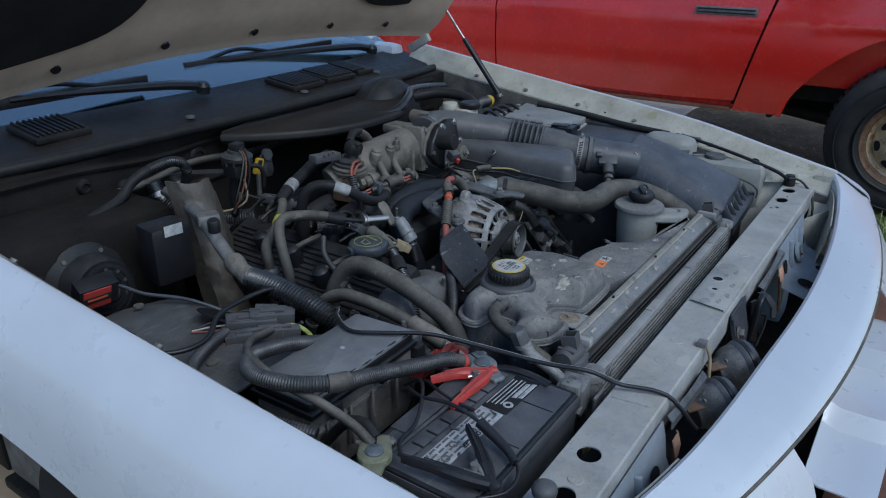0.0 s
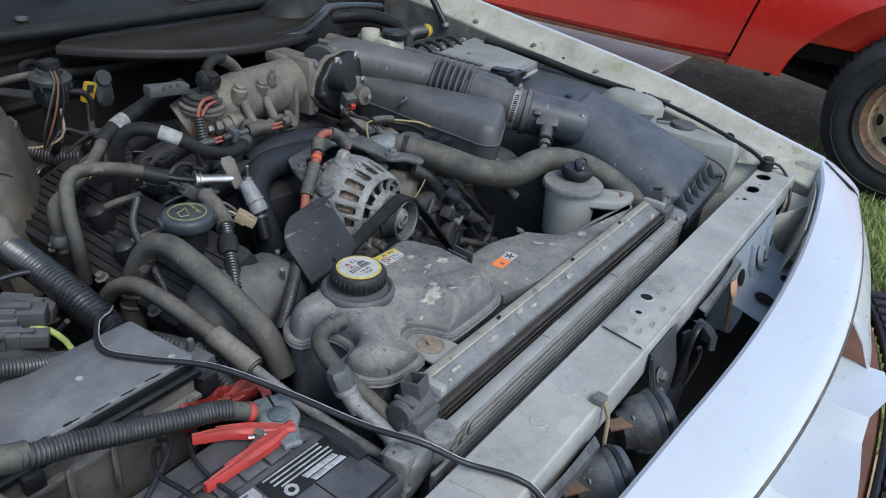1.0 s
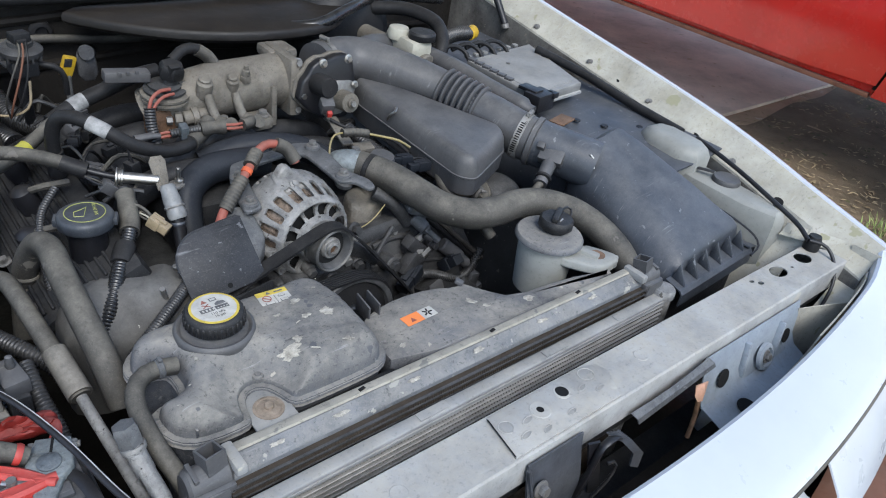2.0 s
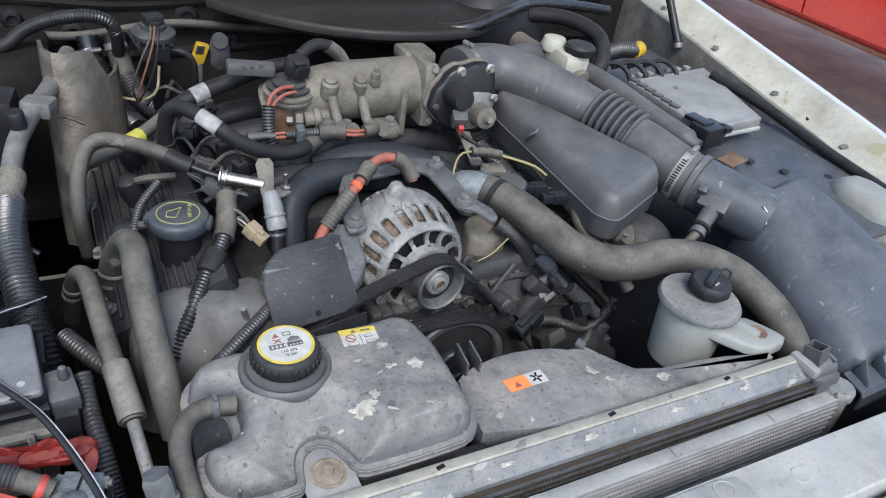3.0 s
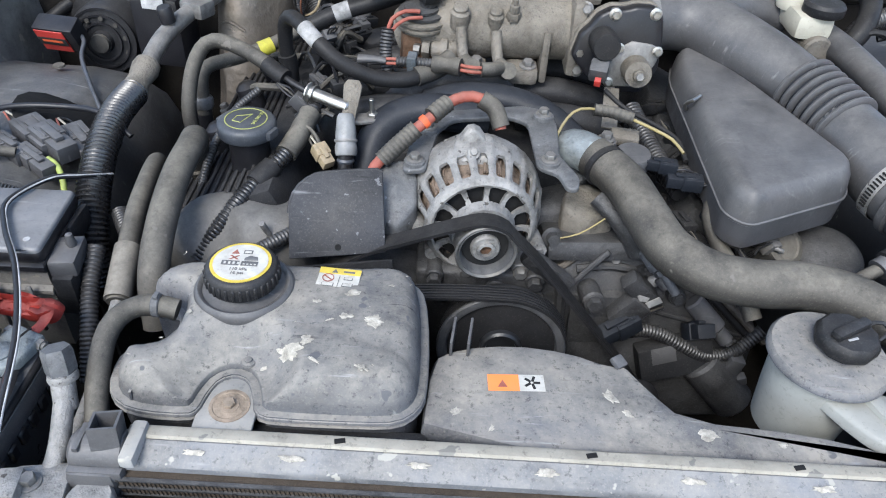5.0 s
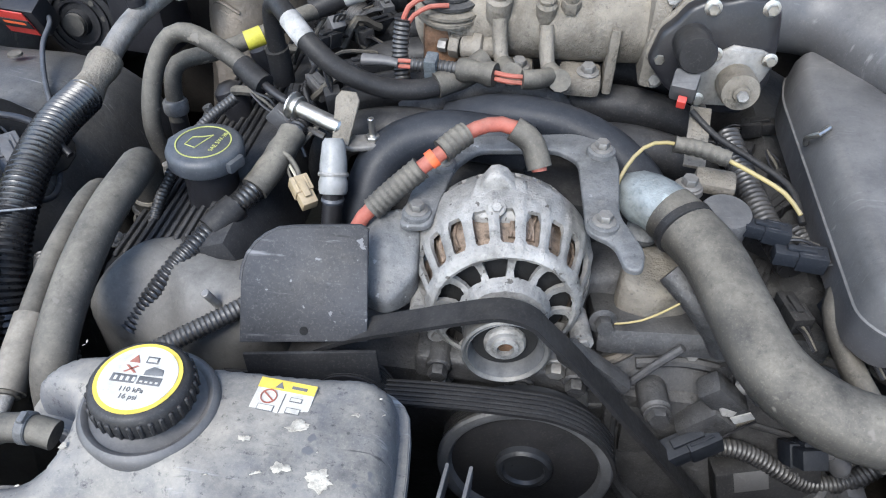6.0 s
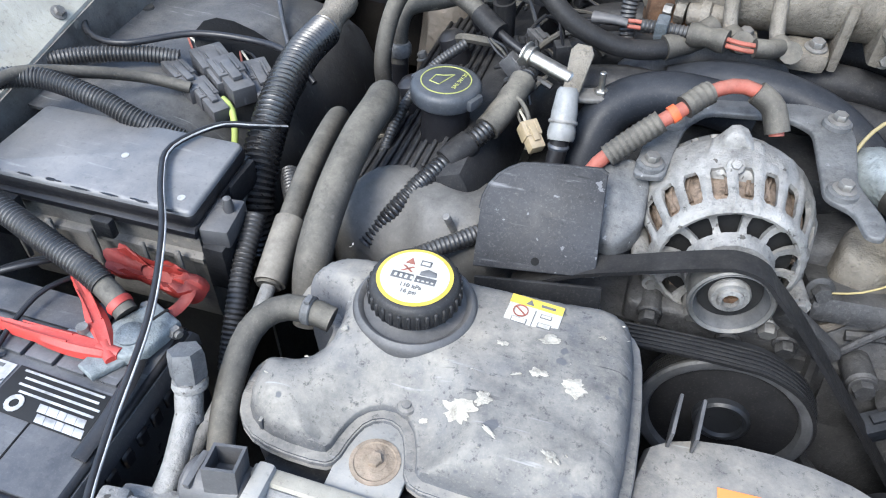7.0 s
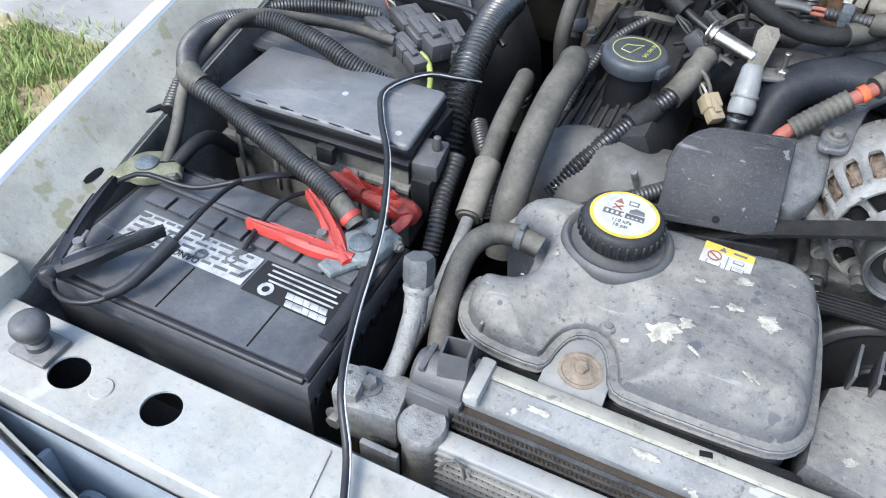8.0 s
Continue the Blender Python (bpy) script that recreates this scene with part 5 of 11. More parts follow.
    part("hold_down", box((x1 + 0.012, 0.16, 0.70), (0.02, 0.12, 0.03), 0.004), M_BLACK, t, "black hold-down foot")
    for x, y, ml in ((-0.366, 0.222, M_LEAD_PALE), (-0.631, 0.225, M_LEAD_GREEN)):
        part("post", lathe([(0.010, 0), (0.0093, 0.017), (0.008, 0.0185), (0, 0.0185)], (x, y, 0.838), (0, 0, 1), 20), ml, t, "lead battery post")


build_battery()


def build_terminal(name, label, x, y, mat_, ang):
    t = thing(name, label, "battery terminal", (x, y, 0.842))
    r = turn(0, 0, ang)
    place = Matrix.Translation((x, y, 0.0)) @ r.to_4x4()
    o = [(0.0235 * math.cos(a), 0.0235 * math.sin(a)) for a in (math.pi / 2 + math.pi * k / 14 for k in range(15))] + [(0.018, -0.0215), (0.036, -0.0175), (0.036, 0.0175), (0.018, 0.0215)]
    part("ring", slab(o, 0.841, 0.8545, 0.0025, place), mat_, t)
    part("post_top", lathe([(0.0125, 0), (0.0125, 0.0030), (0.0110, 0.0042), (0.0, 0.0046)], (x, y, 0.8535), (0, 0, 1), 26), M_LEAD, t, "dull post top")
    part("clamp_split", box(V(x, y, 0.8540) + r @ V(0.025, 0, 0), (0.024, 0.0030, 0.0016), 0.0003, r), M_PAD_SHADE, t, "dark split")
    part("clamp_bolt", rod(V(x, y, 0.848) + r @ V(0.028, -0.027, 0), V(x, y, 0.848) + r @ V(0.028, 0.027, 0), 0.0038, 12), M_STEEL_DULL, t)
    for s in (-1, 1):
        part("clamp_nut", hexnut(V(x, y, 0.848) + r @ V(0.028, s * 0.018, 0), r @ V(0, s, 0), 0.0065, 0.006), M_STEEL_DULL, t)
    part("lug", slab([(-0.016, -0.016), (-0.045, -0.010), (-0.045, 0.010), (-0.016, 0.016)], 0.8425, 0.8500, 0.002, place), mat_, t)
    return t


build_terminal("positive_terminal", "corroded bluish lead clamp on the battery's positive post", -0.366, 0.222, M_LEAD_PALE, 68)
build_terminal("negative_terminal", "greenish brass clamp on the battery's negative post", -0.631, 0.225, M_LEAD_GREEN, 35)


def build_terminal_cover():
    t = thing("terminal_cover", "folded red rubber terminal cover flipped off its post", "terminal cover", (-0.39, 0.300, 0.842))
    r = turn(24, 0, -6)
    o = V(-0.392, 0.300, 0.838)
    rows = []
    for k in range(41):
        a = 2 * math.pi * k / 40
        j = 0.0030 * noise.noise(V(2.6 * math.cos(a), 2.6 * math.sin(a), 5))
        ex, ey = (0.052 + j) * math.cos(a), (0.0170 + 2 * j) * math.sin(a) * (1.0 + 0.35 * math.cos(2 * a))
        top = 0.015 + 0.006 * math.cos(2 * a + 0.6) + 2.2 * j
        rows.append([o + r @ V(ex * s, ey * s, z) for s, z in ((0.90, 0.0), (1.06, 0.004), (1.03, top * 0.6), (0.97, top + 2 * j), (0.80, top + 0.003 - 3 * j), (0.58, top * 0.62 + 5 * j), (0.36, top * 0.42 - 2 * j))])
    rows[-1] = [p.copy() for p in rows[0]]
    fl = part("cover_flap", sheet(rows, 0.0012), M_TERMINAL_RED, t)
    part("cover_floor", slab([(0.043 * math.cos(a), 0.0105 * math.sin(a)) for a in (2 * math.pi * k / 24 for k in range(24))], 0.001, 0.004, 0.0005, Matrix.Translation(o) @ r.to_4x4()), M_TERMINAL_RED, fl, "shaded inside of the cover")
    part("cover_strap", tube([(-0.352, 0.290, 0.850), (-0.345, 0.276, 0.853), (-0.348, 0.262, 0.850), (-0.356, 0.250, 0.847)], 0.006, 8, flat=0.35), M_TERMINAL_RED, t, "rubber hinge strap")


build_terminal_cover()


def build_jumper_clamp(name, label, mat_, jaw, tips, lift):
    t = thing(name, label, "jumper clamp", jaw)
    j = Vector(jaw)
    ends = [Vector(p) for p in tips]
    red = mat_ == M_RED_PLASTIC
    for k, tp in enumerate(ends):
        along_ = (tp - j).normalized()
        length = (tp - j).length
        across = V(0, 0, 1).cross(along_).normalized()
        if (ends[1 - k] - tp).dot(across) > 0:
            across = -across
        n = 17
        rows = []
        for i in range(n):
            f = i / (n - 1)
            w = 0.0072 + 0.0030 * math.sin(min(1.0, f * 1.6) * math.pi) - 0.0030 * f
            if f > 0.93:
                w *= 0.75
            c = j + along_ * (length * f) + across * (0.0025 * math.sin(f * math.pi)) + V(0, 0, lift * math.sin(f * math.pi) + 0.0006 * noise.noise(V(f * 9, k, 3)))
            rows.append([c + across * (w * s) + V(0, 0, h) for s, h in ((-1.0, -0.008), (-0.98, 0.0005), (-0.55, 0.0040), (0.0, 0.0030), (0.55, 0.0042), (0.98, 0.0005), (1.0, -0.008))])
        hd = part("handle", sheet(rows, 0.0022), mat_, t)
        for s in (-0.5, 0.5):
            part("handle_ridge", tube([j + along_ * (length * f) + across * (0.0025 * math.sin(f * math.pi) + s * 0.008) + V(0, 0, 0.0045 + lift * math.sin(f * math.pi)) for f in (0.30, 0.45, 0.60, 0.75)], 0.0009, 6), mat_, hd)
        part("steel_leaf", tube([j.lerp(tp, 0.02) - across * 0.001, j.lerp(tp, 0.2) - across * 0.006 + V(0, 0, 0.002), j.lerp(tp, 0.40) - across * 0.006], 0.0045, 8, flat=0.5), M_STEEL if red else M_STEEL_DULL, t, "pressed steel leaf")
        part("jaw", tube([j.lerp(tp, 0.08), j, j - along_ * 0.012], lambda f: 0.0065 - 0.001 * f, 10, flat=0.8), mat_, t)
    part("pivot_spring", lathe([(0.005, 0), (0.005, 0.014), (0.0035, 0.014)], j.lerp((ends[0] + ends[1]) / 2, 0.30) + V(0, 0, -0.004), (0, 0, 1), 14), M_STEEL_DULL, t, "pivot spring")


build_jumper_clamp("jumper_clamp", "red jumper cable clamp biting the battery's positive terminal", M_RED_PLASTIC, (-0.376, 0.203, 0.852), ((-0.484, 0.201, 0.852), (-0.452, 0.262, 0.856)), 0.003)
build_jumper_clamp("jumper_clamp", "black jumper cable clamp lying on the battery's lid", M_BLACK_CLEAN, (-0.598, 0.066, 0.856), ((-0.630, 0.181, 0.866), (-0.533, 0.143, 0.870)), 0.003)


def build_cable(name, label, pts, r, mat_, category="cable", seg=10, ridge=0.0, pitch=0.008, extra=()):
    t = thing(name, label, category, pts[0])
    part("sheath" if not ridge else "loom", tube(pts, r, seg, ridge=ridge, pitch=pitch), mat_, t)
    for nm, bm, mm, lb in extra:
        part(nm, bm, mm, t, lb)
    return t


build_cable("jumper_lead", "thin black lead with a moulded sleeve across the battery", [(-0.618, 0.075, 0.842), (-0.585, 0.05, 0.842), (-0.548, 0.055, 0.846), (-0.527, 0.085, 0.853), (-0.515, 0.135, 0.868), (-0.512, 0.185, 0.876), (-0.512, 0.235, 0.868), (-0.49, 0.275, 0.855), (-0.47, 0.30, 0.83)], 0.0028, M_BLACK_CLEAN,
            extra=[("sleeve", tube([(-0.541, 0.065, 0.849), (-0.527, 0.085, 0.853), (-0.515, 0.135, 0.868)], lambda f: 0.0055 + 0.0025 * f, 10), M_BLACK_CLEAN, "moulded black sleeve")])
build_cable("jumper_lead", "thin black lead looping over the battery's back", [(-0.630, 0.178, 0.862), (-0.61, 0.20, 0.866), (-0.56, 0.212, 0.858), (-0.515, 0.232, 0.868), (-0.478, 0.262, 0.868), (-0.468, 0.300, 0.84)], 0.0028, M_BLACK_CLEAN)
build_cable("jumper_lead", "thin black lead crossing the battery's vents", [(-0.468, 0.172, 0.845), (-0.472, 0.205, 0.850), (-0.468, 0.24, 0.855), (-0.452, 0.27, 0.850), (-0.44, 0.29, 0.83)], 0.0025, M_BLACK_CLEAN)
CORD = [(-0.225, -0.085, 0.77), (-0.236, -0.048, 0.815), (-0.246, -0.020, 0.8285), (-0.27, 0.03, 0.835), (-0.297, 0.07, 0.858), (-0.322, 0.135, 0.862), (-0.349, 0.23, 0.872), (-0.384, 0.31, 0.886), (-0.427, 0.375, 0.8875), (-0.449, 0.425, 0.8865), (-0.425, 0.475, 0.886), (-0.398, 0.497, 0.878), (-0.375, 0.53, 0.86)]
build_cable("charger_cord", "black twin charger cord with a pale stripe over fuse box", CORD, 0.0036, M_BLACK_CLEAN, "cord",
            extra=[("stripe", tube([(x + 0.0032, y, z + 0.0014) for x, y, z in CORD], 0.0011, 6), M_LABEL_GREY, "pale stripe")])
CORD2 = [(-0.765, 0.66, 0.93), (-0.715, 0.64, 0.905), (-0.665, 0.588, 0.895), (-0.61, 0.580, 0.895), (-0.545, 0.628, 0.895), (-0.473, 0.642, 0.892), (-0.418, 0.63, 0.892), (-0.375, 0.61, 0.87)]
build_cable("charger_cord", "black twin cord lying over the dusty apron", CORD2, 0.0042, M_BLACK_CLEAN, "cord")
HARN = [(-0.408, 0.251, 0.872), (-0.43, 0.258, 0.879), (-0.48, 0.270, 0.89), (-0.555, 0.288, 0.908), (-0.612, 0.300, 0.922), (-0.655, 0.35, 0.925), (-0.663, 0.415, 0.922), (-0.625, 0.456, 0.915), (-0.56, 0.462, 0.90), (-0.515, 0.462, 0.882), (-0.47, 0.47, 0.86)]
build_cable("battery_cable_loom", "thick corrugated black battery cable loom curling round fuse box", HARN, 0.0122, M_CORR_GREY, "cable loom", 16, 0.0015, 0.0039,
            extra=[("tape_wrap", tube([(-0.598, 0.297, 0.919), (-0.612, 0.300, 0.922), (-0.624, 0.308, 0.9235)], 0.0136, 14), M_RUBBER, "grey tape wrap"),
                   ("end_boot", tube([(-0.412, 0.252, 0.873), (-0.398, 0.247, 0.866), (-0.382, 0.240, 0.856)], 0.0105, 12), M_RUBBER, "rubber end boot"),
                   ("red_band", lathe([(0.0110, 0), (0.0120, 0.003), (0.0110, 0.007)], (-0.3925, 0.2445, 0.8625), (0.8, -0.3, -0.4), 16), M_RED_PLASTIC, "red band")])
build_cable("wiring_loom", "corrugated dusty loom branching towards the apron", [(-0.66, 0.30, 0.865), (-0.70, 0.40, 0.885), (-0.705, 0.49, 0.885), (-0.665, 0.545, 0.885), (-0.60, 0.585, 0.880), (-0.555, 0.605, 0.872)], 0.0105, M_CORR_GREY, "cable loom", 14, 0.0013, 0.0045)
build_cable("wiring_loom", "smooth taped loom running beside fuse box", [(-0.618, 0.240, 0.850), (-0.622, 0.268, 0.872), (-0.640, 0.318, 0.903), (-0.648, 0.38, 0.915), (-0.64, 0.44, 0.925), (-0.60, 0.495, 0.905), (-0.555, 0.535, 0.885), (-0.505, 0.55, 0.872)], 0.007, M_RUBBER, "cable loom")
build_cable("negative_cable", "black negative cable dropping beside the battery", [(-0.606, 0.243, 0.852), (-0.60, 0.268, 0.862), (-0.602, 0.30, 0.85), (-0.61, 0.34, 0.80)], 0.008, M_RUBBER_DARK)
build_cable("flange_wire", "thin black wire along the fender's flange", [(-0.648, 0.075, 0.815), (-0.655, 0.13, 0.832), (-0.672, 0.20, 0.850), (-0.682, 0.26, 0.868), (-0.67, 0.30, 0.87)], 0.0035, M_BLACK_CLEAN, "wire")


def build_fuse_box():
    t = thing("fuse_box", "dusty black under-hood fuse box with a flat lid", "fuse box", (-0.505, 0.41, 0.72))
    out = [(-0.626, 0.344), (-0.628, 0.458), (-0.388, 0.464), (-0.380, 0.348)]
    lid = part("lid", slab([(q[0], q[1]) for q in fillet(out, 0.008)], 0.858, 0.8805, 0.0035), M_DUSTY_LID, t, "flat dusty lid")
    part("lid_skirt", stack(out, [(-0.004, 0.850), (-0.006, 0.853), (-0.006, 0.859), (-0.002, 0.861)]), M_BLACK_CLEAN, lid)
    part("lid_edge", stack(fillet(out, 0.008), [(-0.0006, 0.862), (-0.0016, 0.864), (-0.0016, 0.872), (-0.0006, 0.8745)]), M_BLACK_CLEAN, lid, "black worn edge")
    for k in range(7):
        part("lid_scuff", slab(blotch(-0.60 + 0.033 * k, 0.3455 + 0.0015 * (k % 3), 0.0045, 3.7 * k + 1, 2.6, 0.0), 0.8803, 0.8809, 0.0001), M_BLACK_CLEAN, lid, "rubbed dark patch")
    part("lid_dimple", lathe([(0.004, 0), (0.004, 0.001), (0.002, 0.0012), (0, 0.0006)], (-0.49, 0.405, 0.8803), (0, 0, 1), 14), M_LABEL_GREY, lid)
    part("lid_dimple", lathe([(0.004, 0), (0.004, 0.001), (0.002, 0.0012), (0, 0.0006)], (-0.40, 0.365, 0.8803), (0, 0, 1), 14), M_LABEL_GREY, lid)
    part("body", stack(out, [(0.012, 0.72), (0.006, 0.74), (0.005, 0.851)]), M_DUSTY_WALL, t, "mud-splashed wall")
    part("body_lip", stack(out, [(-0.002, 0.815), (-0.004, 0.817), (-0.004, 0.822), (0, 0.824)]), M_DUSTY_WALL, t)
    for x in (-0.60, -0.55, -0.50, -0.44, -0.40):
        part("side_rib", box((x, 0.337, 0.80), (0.007, 0.006, 0.07), 0.002, None, 1), M_DUSTY_WALL, t)
    for x in (-0.585, -0.475):
        part("lid_catch", box((x, 0.334, 0.848), (0.022, 0.010, 0.022), 0.003), M_BLACK, t)
    b = part("side_bracket", box((-0.366, 0.375, 0.850), (0.030, 0.05, 0.022), 0.004, turn(0, 0, 8)), M_GREY_PLASTIC, t, "grey clip bracket")
    part("bracket_stud", lathe([(0.005, 0), (0.006, 0.004), (0.004, 0.016), (0, 0.018)], (-0.362, 0.382, 0.861), (0, 0, 1), 12), M_GREY_PLASTIC, b)
    part("bracket_leg", box((-0.364, 0.358, 0.815), (0.024, 0.03, 0.055), 0.004), M_BLACK, b)
    part("end_fin", box((-0.386, 0.44, 0.845), (0.014, 0.05, 0.03), 0.003), M_BLACK, t)


build_fuse_box()


def build_connector(name, label, c, direction, size, mat_, group, wires=None, up=(0, 0, 1)):
    t = thing(name, label, "connector", c, group)
    d = Vector(direction).normalized()
    r = Matrix((d, Vector(up).cross(d).normalized(), d.cross(Vector(up).cross(d)).normalized())).transposed()
    c = Vector(c)
    l, w, h = size
    part("housing", box(c + r @ V(-l * 0.22, 0, 0), (l * 0.56, w, h), 0.002, r), mat_, t)
    part("plug", box(c + r @ V(l * 0.25, 0, 0), (l * 0.48, w * 0.84, h * 0.82), 0.002, r), mat_, t)
    part("latch", box(c + r @ V(0, 0, h * 0.52), (l * 0.55, w * 0.35, h * 0.2), 0.0015, r), mat_, t)
    for s in (-0.28, 0.28):
        part("rib", box(c + r @ V(-l * 0.2, s * w, h * 0.5), (l * 0.42, w * 0.10, h * 0.10), 0.0006, r, 1), mat_, t)
    for k in range(3):
        part("wire", tube([c + r @ V(-l * 0.48, (k - 1) * w * 0.25, 0), c + r @ V(-l * 0.75, (k - 1) * w * 0.22, h * 0.15 * (k - 1)), c + r @ V(-l * 1.15, (k - 1) * w * 0.08, -h * 0.2)], 0.0016, 6), (wires or (M_BLACK_CLEAN, M_RUBBER, M_BLACK_CLEAN))[k], t)
    return t


for c, d, sz in (((-0.500, 0.603, 0.866), (0.75, -0.6, -0.05), (0.085, 0.040, 0.026)), ((-0.470, 0.585, 0.868), (0.75, -0.6, -0.05), (0.075, 0.034, 0.030)),
                 ((-0.530, 0.575, 0.862), (0.8, -0.55, 0), (0.080, 0.026, 0.024)), ((-0.485, 0.552, 0.858), (0.8, -0.55, -0.1), (0.07, 0.024, 0.022)), ((-0.445, 0.605, 0.858), (0.7, -0.7, -0.1), (0.07, 0.034, 0.026))):
    build_connector("wiring_connector", "dusty black multi-pin wiring connector beside the fuse box", c, d, sz, M_GREY_PLASTIC, "connectors beside the fuse box", (M_RED_WIRE, M_CREAM, M_BLACK_CLEAN))
build_cable("lime_wire", "short lime green wire tail beside fuse box", [(-0.468, 0.555, 0.862), (-0.452, 0.545, 0.858), (-0.441, 0.528, 0.843), (-0.438, 0.515, 0.825)], 0.004, M_LIME, "wire")


def build_apron():
    a = thing("wheelhouse_liner", "dusty black plastic wheelhouse liner behind the fuse box", "liner", (-0.6, 0.72, 0.4))
    rows = []
    for k in range(15):
        y = 0.47 + 0.032 * k
        e = 0.045 * max(0, (k - 9) / 5) ** 2
        rows.append([V(-0.795, y, 0.90 - e), V(-0.74, y, 0.872 - e), V(-0.66, y, 0.862 - e), V(-0.56, y, 0.862 - e), V(-0.49, y, 0.850 - e), V(-0.445, y, 0.818 - e), V(-0.415, y, 0.755 - e), V(-0.405, y, 0.65), V(-0.40, y, 0.40)])
    part("liner_shell", sheet(rows, 0.004), M_LINER, a)
    # Black oval sheet laid on the shell in place of a shaded opening.
    part("opening", slab([(p.x, p.y) for p in rounded([(-0.075, -0.048), (0.075, -0.048), (0.075, 0.048), (-0.075, 0.048)], 2)], 0, 0.003, 0.001, frame_of((-0.490, 0.662, 0.850), (0.85, 0.1, -0.52), (0, 1, 0.05))), M_PAD_SHADE, a, "black oval sheet for the opening's shade")
    for x, y in ((-0.62, 0.56), (-0.68, 0.72), (-0.57, 0.82)):
        part("liner_clip", lathe([(0.010, 0), (0.009, 0.003), (0, 0.004)], (x, y, 0.863), (0, 0, 1), 14), M_RUBBER, a)


build_apron()


# ---- cooling: tank, radiator, condenser, shroud ----
TANK = [(-0.207, 0.1675), (-0.234, 0.175), (-0.251, 0.196), (-0.255, 0.228), (-0.248, 0.244), (-0.216, 0.249), (-0.208, 0.260), (-0.209, 0.292), (-0.218, 0.300), (-0.247, 0.302), (-0.254, 0.318), (-0.246, 0.343), (-0.225, 0.361), (-0.19, 0.366), (-0.11, 0.366), (-0.03, 0.368), (0.010, 0.374), (0.036, 0.364), (0.047, 0.345), (0.054, 0.28), (0.055, 0.208), (0.048, 0.187), (0.031, 0.172), (0.0, 0.169), (-0.088, 0.1675), (-0.104, 0.173), (-0.110, 0.195), (-0.119, 0.213), (-0.134, 0.219), (-0.149, 0.212), (-0.156, 0.194), (-0.159, 0.173), (-0.167, 0.167)]


def build_tank():
    t = thing("coolant_tank", "weathered grey plastic coolant tank stained with pale splashes", "coolant tank", (-0.1, 0.27, 0.70))
    o = rounded(TANK, 1)
    o = [(p.x, p.y) for p in o]

    def ease(f):
        f = max(0.0, min(1.0, f))
        return f * f * (3 - 2 * f)

    def top(x, y, d):
        wall = rim_curve(d - 0.0075, 0.019 + 0.012 * ease((0.30 - y) / 0.1), 1.0) if d > 0.0075 else 0.0
        # broad dish scooped round the bolt recess
        scoop = ease((math.hypot(x + 0.133, (y - 0.186) * 0.95) - 0.034) / 0.044)
        scoop = max(scoop, ease((abs(x + 0.133) - 0.040) / 0.03) * 0.85)
        left = ease((-0.168 - x) / 0.03) * ease((0.262 - y) / 0.03)
        full = 0.0395 - 0.010 * left - 0.004 * ease((y - 0.29) / 0.06)
        h = 0.8468 + full * min(wall, 0.16 + 0.84 * scoop)
        # shallow moulded steps: the lobe's shoulder, a disc and a fold
        if math.hypot(x - 0.000, y - 0.268) < 0.0155:
            h += 0.0009
        fold = abs(y - 0.243 + 0.30 * (x + 0.02)) if x > -0.075 else 1
        if fold < 0.012:
            h -= 0.0016 * math.cos(fold / 0.012 * math.pi / 2) * min(1, d / 0.03)
        return h + 0.0009 * noise.noise(V(x * 26, y * 26, 0)) * min(1, d / 0.01)

    shell = relief(o, top, 0.8435, 0.0042, (0.0015, 0.0045, 0.0070, 0.0078, 0.0088, 0.0105, 0.013, 0.0165))
    soft = [v for v in shell.verts if v.co.z > 0.866]
    for _ in range(2):
        bmesh.ops.smooth_vert(shell, verts=soft, factor=0.5, use_axis_x=False, use_axis_y=False, use_axis_z=True)
    body = part("tank_top", shell, M_TANK, t, "", 48)
    part("tank_bottom", stack(o, [(0.03, 0.70), (0.012, 0.71), (0.006, 0.80), (0.005, 0.842), (0.0, 0.8428), (0.0, 0.844)]), M_TANK, t)
    part("seam_bead", stack(o, [(0.004, 0.8350), (-0.0012, 0.8358), (-0.0020, 0.8378), (0.0005, 0.8398), (0.0005, 0.8412), (-0.0020, 0.8425), (-0.0012, 0.8450), (0.003, 0.8465)]), M_TANK, t, "double moulded seam lip")
    # raised shoulder and lower lobes of the top
    part("bolt_tab", slab([(-0.160, 0.150), (-0.104, 0.150), (-0.104, 0.188), (-0.115, 0.211), (-0.133, 0.218), (-0.150, 0.211), (-0.160, 0.188)], 0.8385, 0.8425, 0.001), M_BAR, t, "bolt-down tab")
    part("bolt_dish", lathe([(0.0195, 0.0), (0.0195, 0.0012), (0.0165, 0.0016), (0.0155, 0.0008), (0.0110, 0.0008), (0.0100, 0.0014), (0.0, 0.0014)], (-0.131, 0.182, 0.8422), (0, 0, 1), 28), M_RUSTY_TAB, t, "rust-stained washer")
    part("tank_bolt", bolt((-0.131, 0.182, 0.8432), (0, 0, 1), 0.0062, 0.0045), M_RUSTY_TAB, t, "rusty bolt")
    part("tank_stud", lathe([(0.008, 0), (0.007, 0.002), (0.004, 0.003), (0.0035, 0.0045), (0, 0.0045)], (-0.122, 0.2275, top(-0.122, 0.2275, 0.03) - 0.001), (0, 0, 1), 14), M_TANK, body)
    part("tank_nub", box((-0.222, 0.181, 0.853), (0.003, 0.006, 0.012), 0.001), M_TANK, body)
    part("tank_nub", box((0.004, 0.186, 0.853), (0.003, 0.006, 0.013), 0.001), M_TANK, body)
    c = (-0.1415, 0.305)
